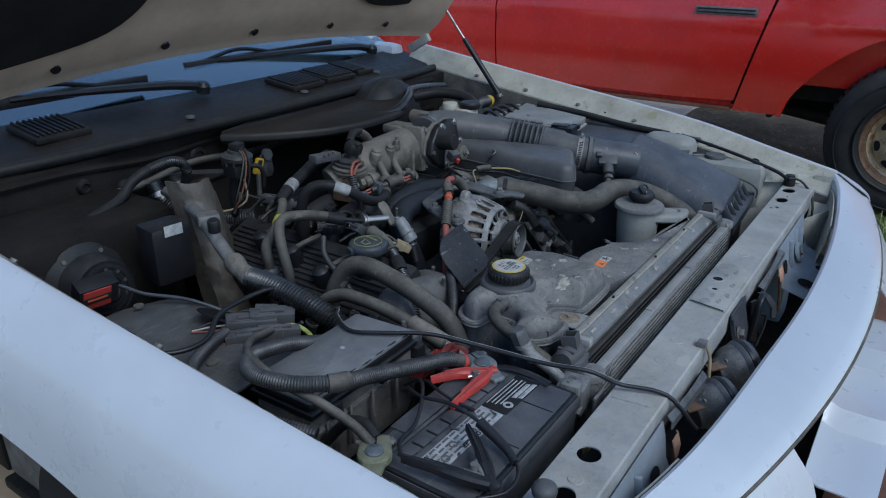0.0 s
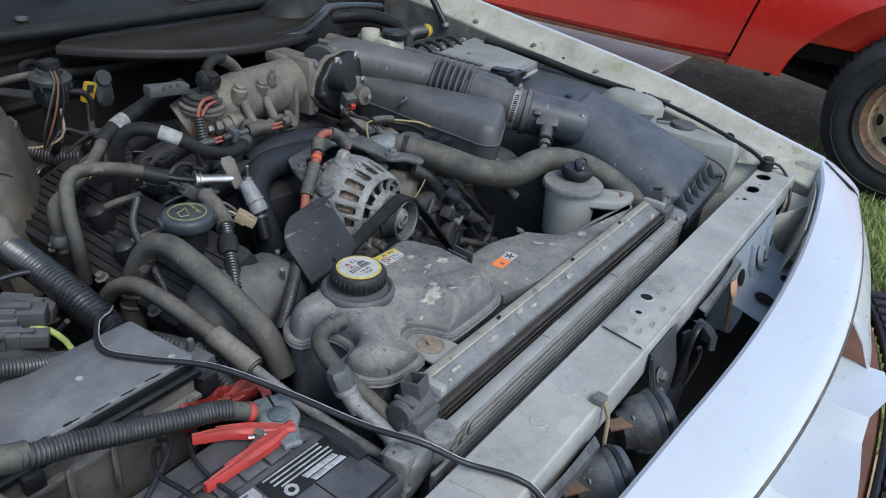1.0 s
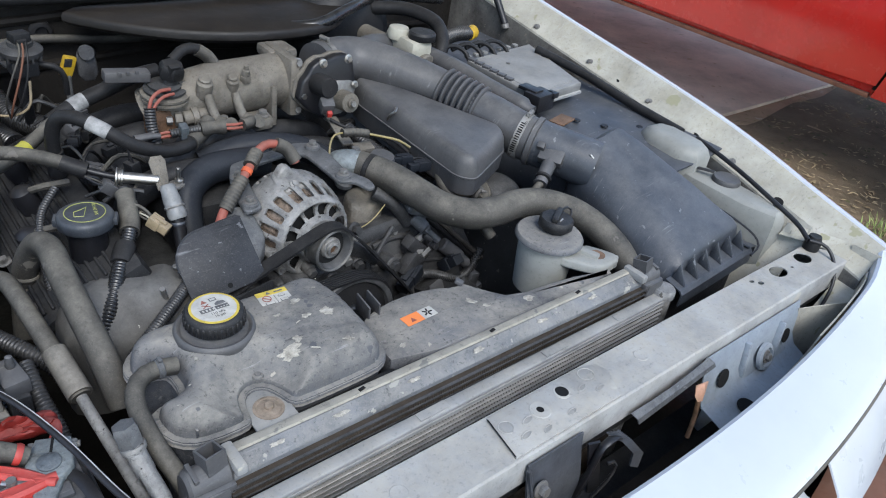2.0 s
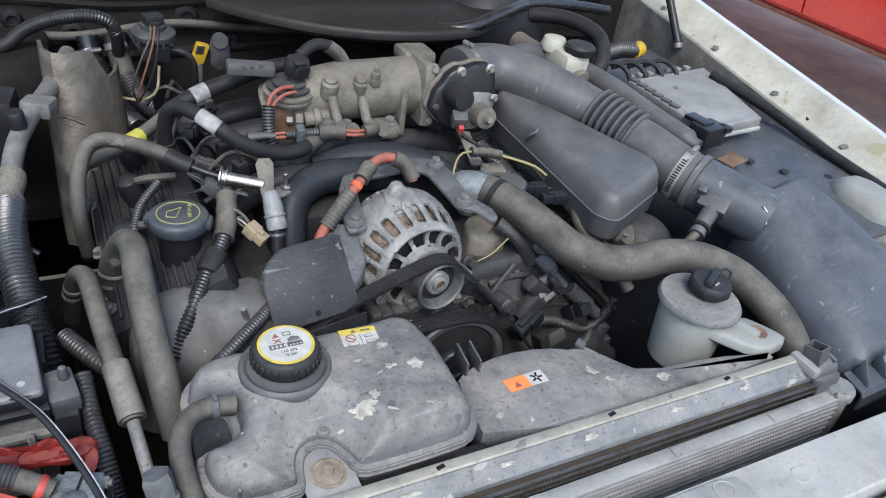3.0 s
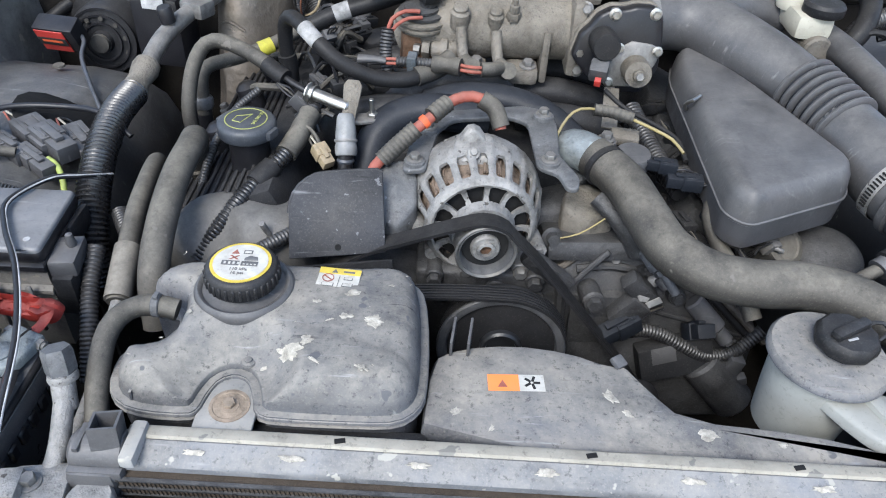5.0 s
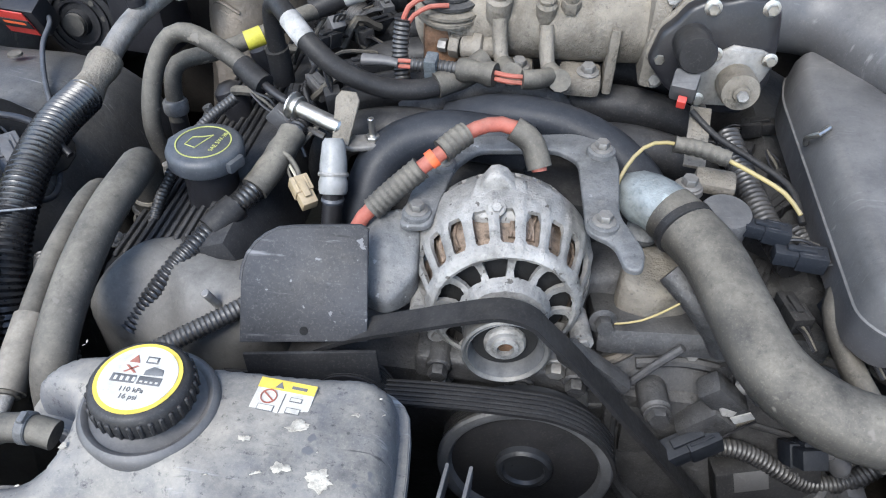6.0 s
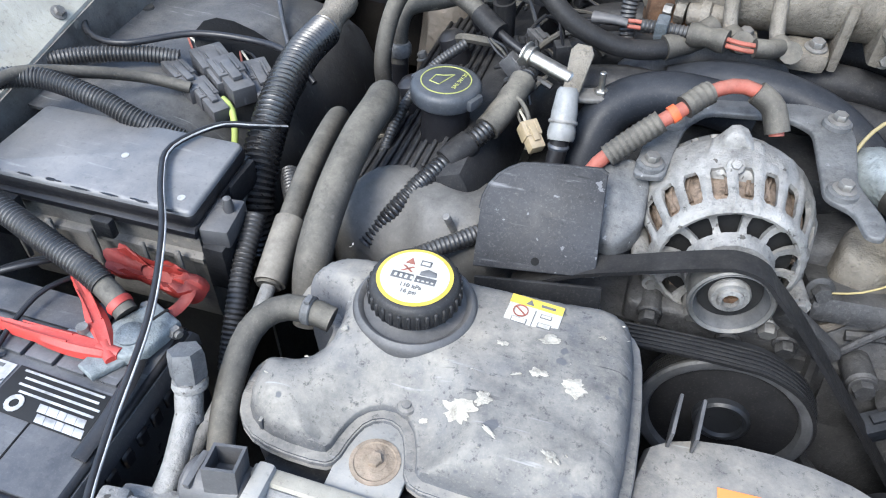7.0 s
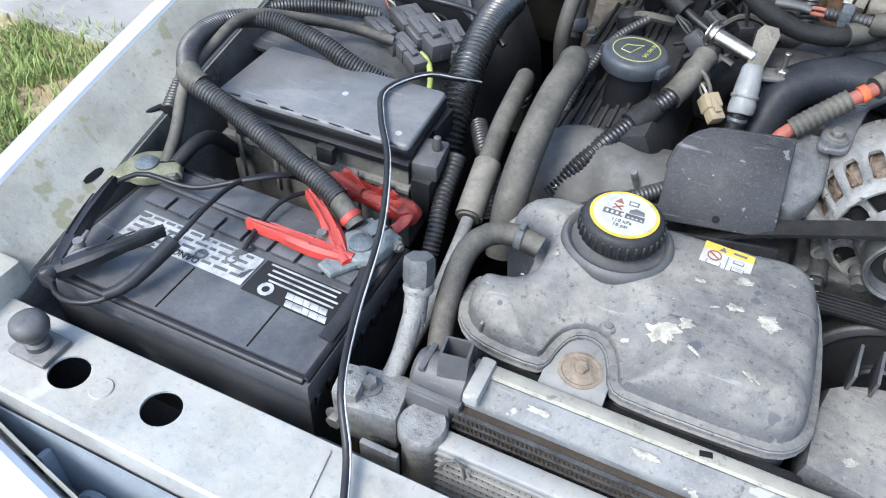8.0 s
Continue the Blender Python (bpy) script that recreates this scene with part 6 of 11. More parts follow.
    part("filler_neck", lathe([(0.0520, 0.850), (0.0520, 0.8800), (0.0515, 0.8855), (0.0495, 0.8890), (0.0470, 0.8905), (0.0445, 0.8895), (0.0425, 0.8870), (0.036, 0.8870), (0.030, 0.890), (0.030, 0.905)], (*c, 0), (0, 0, 1), 48), M_GREY_PLASTIC, t)
    cap = part("cap", lathe([(0.033, 0.8935), (0.0365, 0.895), (0.0375, 0.901), (0.0375, 0.909), (0.036, 0.9145), (0.033, 0.9168), (0.0, 0.9172)], (*c, 0), (0, 0, 1), 48), M_BLACK, t, "black ribbed screw cap")
    for k in range(32):
        a = 2 * math.pi * k / 32
        part("grip_rib", box((c[0] + 0.0375 * math.cos(a), c[1] + 0.0375 * math.sin(a), 0.904), (0.003, 0.0035, 0.014), 0.001, turn(0, 0, math.degrees(a)), 1), M_BLACK, cap)
    z = 0.9172
    part("label_ring", lathe([(0.031, 0), (0.031, 0.0006), (0.0, 0.0006)], (*c, z), (0, 0, 1), 40), M_LABEL_YELLOW, cap, "yellow label ring")
    lb = part("label", lathe([(0.0278, 0), (0.0278, 0.0005), (0.0, 0.0005)], (*c, z + 0.0006), (0, 0, 1), 40), M_LABEL, cap, "round white warning label")
    zz = z + 0.0012

    def mark(nm, pts, m):
        part(nm, slab([(c[0] + x, c[1] + y) for x, y in pts], zz, zz + 0.0004, 0.0001), m, lb)

    mark("print_triangle", [(-0.012, 0.012), (-0.004, 0.012), (-0.008, 0.019)], M_RED_WIRE)
    mark("print_book", rect(0.000, 0.0125, 0.009, 0.0185), M_INK_FADED)
    part("print_book_gap", slab([(c[0] + x, c[1] + y) for x, y in rect(0.0012, 0.0138, 0.0078, 0.0172)], zz + 0.0004, zz + 0.0007, 0.0001), M_LABEL, lb)
    mark("print_block", rect(-0.019, -0.006, -0.001, 0.001), M_INK_FADED)
    mark("print_block", rect(0.001, -0.006, 0.018, 0.001), M_INK_FADED)
    mark("print_hand_shape", [(0.003, 0.002), (0.017, 0.003), (0.016, 0.008), (0.008, 0.010), (0.003, 0.006)], M_INK_FADED)
    mark("print_cross", [(-0.013, 0.003), (-0.011, 0.003), (-0.003, 0.009), (-0.005, 0.0095)], M_RED_WIRE)
    mark("print_cross", [(-0.005, 0.003), (-0.003, 0.0035), (-0.011, 0.0095), (-0.013, 0.009)], M_RED_WIRE)
    for k in range(4):
        part("print_gap", slab([(c[0] + x, c[1] + y) for x, y in rect(-0.0165 + 0.0045 * k, -0.0045, -0.0142 + 0.0045 * k, -0.001)], zz + 0.0004, zz + 0.0007, 0.0001), M_LABEL, lb)
        part("print_gap", slab([(c[0] + x, c[1] + y) for x, y in rect(0.003 + 0.0038 * k, -0.0045, 0.005 + 0.0038 * k, -0.003)], zz + 0.0004, zz + 0.0007, 0.0001), M_LABEL, lb)
    lettering("pressure_print", "110 kPa", 0.0058, Matrix.Translation((c[0], c[1] - 0.0115, zz + 0.0003)), M_INK_FADED, lb)
    lettering("pressure_print", "16 psi", 0.0058, Matrix.Translation((c[0], c[1] - 0.0175, zz + 0.0003)), M_INK_FADED, lb)
    wl = part("warning_label", box((-0.048, 0.327, 0.8885), (0.052, 0.036, 0.0010), 0.0003, turn(0, 0, -4)), M_LABEL, t, "white and yellow warning label")
    wl.scale = (0.86, 0.86, 1.0)
    wl.location = (-0.0045, 0.044, -0.0040)
    part("label_band", box((-0.0473, 0.340, 0.8893), (0.052, 0.0105, 0.0007), 0, turn(0, 0, -4)), M_LABEL_YELLOW, wl)
    part("print_ban", lathe([(0.0075, 0), (0.0075, 0.0007), (0.0064, 0.0007), (0.0064, 0.0)], (-0.061, 0.3275, 0.8892), (0, 0, 1), 20, True), M_RED_WIRE, wl)
    part("print_ban_bar", box((-0.061, 0.3275, 0.8895), (0.013, 0.0014, 0.0006), 0, turn(0, 0, -40)), M_RED_WIRE, wl)
    for px, py, w, hh in ((-0.0605, 0.3155, 0.015, 0.0065), (-0.036, 0.3150, 0.013, 0.0060), (-0.0475, 0.322, 0.0007, 0.020), (-0.036, 0.3265, 0.011, 0.0045)):
        part("print_book", box((px, py, 0.8893), (w, hh, 0.0006), 0, turn(0, 0, -4)), M_INK_FADED, wl)
        if w > 0.002:
            part("print_page", box((px, py, 0.8897), (w - 0.0016, hh - 0.0016, 0.0006), 0, turn(0, 0, -4)), M_LABEL, wl)
    part("print_triangle", slab([(-0.058, 0.337), (-0.050, 0.3365), (-0.0535, 0.3435)], 0.8896, 0.890, 0.0001), M_INK_FADED, wl)
    part("print_bar", box((-0.036, 0.3385, 0.8897), (0.014, 0.0030, 0.0005), 0, turn(0, 0, -4)), M_INK_FADED, wl)
    # dried splashes and scuffs, each with its own ragged outline
    rng = random.Random(11)
    marks = [(-0.078, 0.221, 0.015, 1.5, -0.5), (-0.064, 0.232, 0.010, 1.2, 1.2), (-0.052, 0.207, 0.005, 2.2, -0.6), (-0.03, 0.268, 0.008, 1.3, 0.2), (-0.062, 0.287, 0.0055, 1.1, 0), (-0.006, 0.201, 0.0075, 1.5, -0.5), (-0.028, 0.302, 0.009, 1.4, 0.3),
             (-0.186, 0.262, 0.0042, 1.1, 0), (-0.002, 0.262, 0.012, 1.1, 0), (-0.105, 0.219, 0.004, 1.3, 0), (0.012, 0.32, 0.0035, 1.2, 0), (-0.045, 0.262, 0.003, 2.0, 0.3), (-0.012, 0.175, 0.005, 1.4, 0.8)]
    marks += [(rng.uniform(-0.23, 0.04), rng.uniform(0.17, 0.36), rng.uniform(0.0008, 0.0018), rng.uniform(1, 2), rng.uniform(0, 3)) for _ in range(26)]
    for k, (x, y, r, st, an) in enumerate(marks):
        if math.hypot(x - c[0], y - c[1]) < 0.06 or (-0.20 < x < -0.07 and y < 0.225 and r < 0.004) or y < 0.19:
            continue
        bm = slab(blotch(x, y, r * 0.85, k * 3.1, st, an), 0, 0.0005, 0.0002)
        for v in bm.verts:
            v.co.z += top(v.co.x, v.co.y, 0.05) + 0.0003
        part("pale_splash", bm, M_BIRD, body, "dried pale splash")


build_tank()


def build_hose(name, label, pts, r, mat_=None, bands=(), seg=18, extra=()):
    t = thing(name, label, "hose", pts[0])
    part("hose_wall", tube(pts, r, seg), mat_ or M_RUBBER, t)
    for p, ax, rr in bands:
        part("hose_clamp", clamp_band(p, ax, rr), M_STEEL_DULL, t, "steel hose clamp")
    for nm, bm, mm, lb in extra:
        part(nm, bm, mm, t, lb)
    return t


build_hose("vent_hose", "dusty rubber vent hose bending from the coolant tank", [(-0.205, 0.277, 0.872), (-0.228, 0.277, 0.877), (-0.252, 0.270, 0.876), (-0.266, 0.245, 0.868), (-0.264, 0.20, 0.845), (-0.252, 0.155, 0.815), (-0.245, 0.138, 0.79)], 0.0112,
           extra=[("spring_clip", lathe([(0.0115, 0), (0.0125, 0.001), (0.0125, 0.007), (0.0115, 0.008)], (-0.229, 0.277, 0.877), (1, 0, 0), 20), M_BRACKET, "steel spring clip"), ("clip_ear", box((-0.224, 0.277, 0.8905), (0.005, 0.009, 0.004), 0.001), M_BRACKET, "clip ear")])


def build_radiator():
    t = thing("radiator", "radiator with plastic end tanks behind the condenser", "radiator", (0.16, 0.13, 0.40))
    xs = [-0.212 + 0.019 * k for k in range(41)]
    wave = {x: 0.0007 * noise.noise(V(x * 11, 0, 7)) for x in xs}
    bar = part("top_bar", sheet([[V(x, 0.152, 0.838), V(x, 0.1515, 0.8475), V(x, 0.149, 0.8492 + wave[x]), V(x, 0.1395, 0.8490 + wave[x]), V(x, 0.1375, 0.8465)] for x in xs], 0.0015), M_BAR_TOP, t, "dust-caked narrow top edge")
    part("bar_slope", sheet([[V(x, 0.1385, 0.8455), V(x, 0.1365, 0.8462 + wave[x]), V(x, 0.1185, 0.8375 + wave[x]), V(x, 0.1160, 0.8345), V(x, 0.1158, 0.828)] for x in xs], 0.0015), M_BAR_FRONT, bar, "slate sloping front of the bar")
    part("core", box((0.165, 0.123, 0.61), (0.76, 0.030, 0.43), 0.002), M_CORE, t, "dark finned core")
    for r in range(6):
        part("core_tube", box((0.165, 0.1075, 0.826 - 0.011 * r), (0.76, 0.004, 0.0020), 0, None), M_DARK_CAST, t, "flat radiator tube")
    folds = bmesh.new()
    for r in range(6):
        for k in range(190):
            x, z = -0.21 + 0.004 * k, 0.8205 - 0.011 * r
            q = [folds.verts.new(p) for p in ((x, 0.1065, z + 0.0045), (x + 0.0018, 0.1065, z - 0.0045), (x + 0.0018, 0.110, z - 0.0045), (x, 0.110, z + 0.0045))]
            folds.faces.new(q)
    tagged(part("core_fin", folds, M_CORE, t), "grimy dark folded core fins", kind="stuff")
    for x in (-0.02, 0.21, 0.40):
        # Small black block paints the notch's shade on the bar.
        part("bar_notch", box((x, 0.1445, 0.8496), (0.010, 0.005, 0.0012), 0.0004, turn(0, 0, 12)), M_PAD_SHADE, bar, "small black block for a notch's shade")
    rng = random.Random(5)
    for x in (-0.15, -0.06, 0.05, 0.17, 0.30, 0.42):
        pts = blotch(0.0, 0.0, 0.005 + 0.003 * rng.random(), x * 31, 1.9, 0.0)
        part("pale_splash", slab(pts, 0.0006, 0.0012, 0.0002, frame_of((x, 0.128, 0.8425), (1, 0, 0), (0, 0.90, 0.435))), M_BIRD, bar, "dried pale splash")
    for x, s in ((-0.238, -1), (0.570, 1)):
        e = part("end_tank", box((x, 0.130, 0.62), (0.045, 0.055, 0.43), 0.010), M_GREY_PLASTIC, t, "grey plastic end tank")
        part("tank_cap", merged(rod((x - s * 0.030, 0.132, 0.833), (x + s * 0.022, 0.132, 0.833), 0.0195, 28, 0.2), box((x - s * 0.004, 0.112, 0.828), (0.050, 0.012, 0.014), 0.004)), M_GREY_PLASTIC, e, "rounded tank shoulder")
        part("port_socket", stack(rounded(rect(-0.0125, -0.0125, 0.0125, 0.0125), 0), [(0, 0), (0, 0.024), (0.0035, 0.024), (0.0035, 0.006)], Matrix.Translation((x - s * 0.012, 0.133, 0.846)) @ turn(-12, 0, 10).to_4x4()), M_GREY_PLASTIC, e, "square mounting socket")
        part("tank_rib", box((x + s * 0.012, 0.132, 0.8505), (0.006, 0.030, 0.006), 0.002), M_GREY_PLASTIC, e)
        part("side_clip", box((x + s * 0.036 * -1, 0.13, 0.848), (0.014, 0.044, 0.014), 0.004), M_BAR, e)
    return t


build_radiator()


def build_condenser():
    t = thing("ac_condenser", "dusty finned aluminium condenser behind the radiator support", "condenser", (0.17, 0.08, 0.40))
    top = part("top_rail", slab([(-0.232, 0.0795), (0.585, 0.084), (0.585, 0.104), (-0.232, 0.0985)], 0.805, 0.8125, 0.002), M_BAR, t, "flat top rail")
    part("rail_edge", box((0.176, 0.0815, 0.8035), (0.80, 0.003, 0.005), 0.001, turn(0, 0, 0.3)), M_BAR, top)
    for x in (0.06, 0.30, 0.47):
        part("rail_tag", box((x, 0.0915, 0.8135), (0.05, 0.014, 0.002), 0.0008, turn(0, 0, 1)), M_BAR, top)
    part("fin_block", box((0.176, 0.0955, 0.590), (0.80, 0.010, 0.43), 0.001), M_CORE, t)
    for k in range(24):
        z = 0.7985 - 0.0100 * k
        part("flat_pipe", box((0.176, 0.0865, z), (0.80, 0.012, 0.0024), 0.0008, None, 1), M_FIN, t)
    n = 150
    fins = bmesh.new()
    for r in range(6):
        z = 0.7935 - 0.0100 * r
        for k in range(n):
            x = -0.22 + 0.80 * k / n
            a0 = fins.verts.new((x, 0.083, z + 0.004))
            a1 = fins.verts.new((x + 0.0026, 0.083, z - 0.004))
            a2 = fins.verts.new((x + 0.0026, 0.090, z - 0.004))
            a3 = fins.verts.new((x, 0.090, z + 0.004))
            fins.faces.new((a0, a1, a2, a3))
    tagged(part("folded_fin", fins, M_FIN_DARK, t), "grimy fine folded condenser fins", kind="stuff")
    for x in (-0.234, 0.588):
        y = 0.090 if x < 0 else 0.098
        hd = part("header_pipe", lathe([(0.0185, 0), (0.0185, 0.39), (0.017, 0.405), (0.0215, 0.4060), (0.0215, 0.418), (0.019, 0.4215), (0, 0.4225)], (x, y, 0.40), (0, 0, 1), 28), M_ALU, t, "round header pipe with a pressed cap")
    blk = part("fitting_block", box((-0.283, 0.100, 0.797), (0.052, 0.046, 0.05), 0.006, turn(0, 0, 8)), M_ALU, t, "cast fitting block")
    part("block_step", box((-0.305, 0.094, 0.806), (0.024, 0.032, 0.055), 0.005, turn(0, 0, 8)), M_ALU, blk)
    part("block_bolt", bolt((-0.312, 0.080, 0.79), (0, -1, 0), 0.008, 0.007), M_STEEL_DULL, blk)
    part("block_bolt", bolt((-0.29, 0.101, 0.822), (0, 0, 1), 0.007, 0.008), M_STEEL_DULL, blk)
    part("side_bracket", box((-0.262, 0.064, 0.770), (0.036, 0.006, 0.06), 0.002), M_ALU, t)
    part("side_bracket", box((-0.300, 0.062, 0.745), (0.05, 0.008, 0.05), 0.002), M_ALU, t)
    part("wire_hoop", tube([(-0.21, 0.074, 0.79), (-0.203, 0.070, 0.815), (-0.192, 0.072, 0.818), (-0.188, 0.076, 0.79)], 0.0016, 6), M_STEEL_DULL, t)
    return t


build_condenser()


def build_shroud():
    t = thing("fan_shroud", "grey plastic radiator fan shroud with an orange sticker", "fan shroud", (0.28, 0.2, 0.45))
    o = rounded([(0.052, 0.150), (0.055, 0.262), (0.085, 0.284), (0.145, 0.294), (0.205, 0.288), (0.248, 0.270), (0.262, 0.276), (0.285, 0.240), (0.312, 0.206), (0.43, 0.198), (0.505, 0.180), (0.522, 0.155)], 1)
    o = [(p.x, p.y) for p in o]
    top = part("shroud_top", stack(o, [(0.004, 0.795), (0.0, 0.80), (0.0, 0.826), (0.004, 0.8345), (0.012, 0.8372)]), M_TANK, t)
    part("shroud_wall", stack(o, [(0.012, 0.45), (0.003, 0.46), (0.003, 0.80)]), M_BLACK, t)
    part("shroud_left", box((-0.08, 0.165, 0.70), (0.28, 0.03, 0.25), 0.01), M_BLACK, t)
    st = part("sticker", box((0.133, 0.235, 0.8378), (0.032, 0.021, 0.0008), 0, turn(0, 0, 3)), M_LABEL_ORANGE, top, "orange warning sticker")
    part("sticker_white", box((0.162, 0.2365, 0.8378), (0.026, 0.021, 0.0008), 0, turn(0, 0, 3)), M_LABEL, top, "white warning sticker")
    for k in range(5):
        a = k * 1.257
        part("fan_print", box((0.162 + 0.005 * math.cos(a), 0.2365 + 0.005 * math.sin(a), 0.8384), (0.007, 0.0028, 0.0004), 0, turn(0, 0, math.degrees(a))), M_INK, st)
    part("print_triangle", slab([(0.127, 0.2285), (0.137, 0.229), (0.132, 0.238)], 0.8382, 0.8386, 0.0001), M_RED_WIRE, st)
    for x in (0.080, 0.098):
        part("guide_tab", box((x, 0.288, 0.842), (0.003, 0.04, 0.028), 0.001, turn(0, 0, -6)), M_GREY_PLASTIC, top)
    part("torn_edge", box((0.256, 0.272, 0.838), (0.016, 0.014, 0.006), 0.002, turn(20, 10, 40)), M_GREY_PLASTIC, top)
    rng = random.Random(9)
    for x, y, r in ((0.24, 0.225, 0.011), (0.255, 0.205, 0.006), (0.085, 0.195, 0.008), (0.12, 0.178, 0.005), (0.40, 0.178, 0.006), (0.33, 0.185, 0.012)):
        pts = blotch(x, y, r * 0.8, x * 57, 1.3, x * 9)
        part("pale_splash", slab(pts, 0.8366, 0.8376, 0.0002), M_BIRD, top, "dried pale splash")


build_shroud()


def build_ps_reservoir():
    c = (0.473, 0.281)
    t = thing("power_steering_reservoir", "milky plastic fluid reservoir with a grey lid and cap", "fluid reservoir", (*c, 0.76))
    part("bottle", lathe([(0.038, 0.745), (0.046, 0.752), (0.050, 0.80), (0.053, 0.852), (0.053, 0.857)], (*c, 0), (0, 0, 1), 40), M_TRANSLUCENT, t, "milky bluish bottle")
    part("lid", lathe([(0.057, 0.853), (0.0615, 0.855), (0.0615, 0.860), (0.058, 0.8645), (0.03, 0.868), (0.0, 0.868)], (*c, 0), (0, 0, 1), 48), M_TANK, t, "dusty grey disc lid")
    cap = part("cap", lathe([(0.022, 0.866), (0.022, 0.873), (0.030, 0.875), (0.032, 0.879), (0.032, 0.888), (0.028, 0.893), (0.0, 0.894)], (c[0] + 0.010, c[1], 0), (0, 0, 1), 10), M_BLACK, t, "black lobed cap")
    part("cap_ridge", box((c[0] + 0.010, c[1], 0.897), (0.05, 0.012, 0.010), 0.004, turn(0, 0, 30)), M_BLACK, cap)
    part("cap_print", box((c[0] + 0.008, c[1] - 0.012, 0.8945), (0.012, 0.0025, 0.0006), 0, turn(0, 0, 20)), M_LABEL_GREY, cap)
    part("cap_loop", tube([(c[0] + 0.02, c[1] + 0.004, 0.897), (c[0] + 0.042, c[1] + 0.010, 0.90), (c[0] + 0.05, c[1] + 0.002, 0.895), (c[0] + 0.038, c[1] - 0.006, 0.889)], 0.0022, 6), M_BLACK, cap)
    part("foot", slab([(p.x, p.y) for p in rounded([(0.45, 0.245), (0.478, 0.196), (0.505, 0.172), (0.56, 0.178), (0.555, 0.205), (0.525, 0.250)], 1)], 0.825, 0.846, 0.005), M_TRANSLUCENT, t, "moulded mounting foot")
    part("foot_web", box((0.505, 0.225, 0.838), (0.016, 0.06, 0.03), 0.004, turn(0, 0, 20)), M_TRANSLUCENT, t)
    part("foot_recess", lathe([(0.014, 0), (0.014, 0.001), (0.010, 0.001), (0.009, 0.0004), (0, 0.0004)], (0.523, 0.206, 0.8458), (0, 0, 1), 20), M_RUST, t, "rusty bolt recess")


build_ps_reservoir()

UPPER = [(0.254, 0.569, 0.9065), (0.266, 0.554, 0.905), (0.290, 0.515, 0.901), (0.308, 0.460, 0.893), (0.328, 0.410, 0.884), (0.368, 0.376, 0.879), (0.42, 0.367, 0.877), (0.475, 0.368, 0.876), (0.53, 0.354, 0.871), (0.578, 0.318, 0.858), (0.605, 0.270, 0.838), (0.616, 0.22, 0.812), (0.606, 0.175, 0.785)]
build_hose("radiator_hose", "thick dusty upper radiator hose with an S bend", UPPER, 0.0275, seg=24,
           extra=[("neck", tube([(0.218, 0.600, 0.892), (0.228, 0.594, 0.902), (0.242, 0.582, 0.907), (0.258, 0.565, 0.9062)], lambda f: 0.0262 - 0.012 * (1 - min(1, f * 4)) ** 2, 24), M_LEAD_PALE, "corroded pale aluminium neck"),
                  ("hose_cuff", lathe([(0.0278, 0), (0.0292, 0.001), (0.0292, 0.009), (0.0278, 0.010)], (0.2645, 0.556, 0.905), (0.45, -0.85, -0.1), 28), M_RUBBER_DARK, "black hose cuff")])


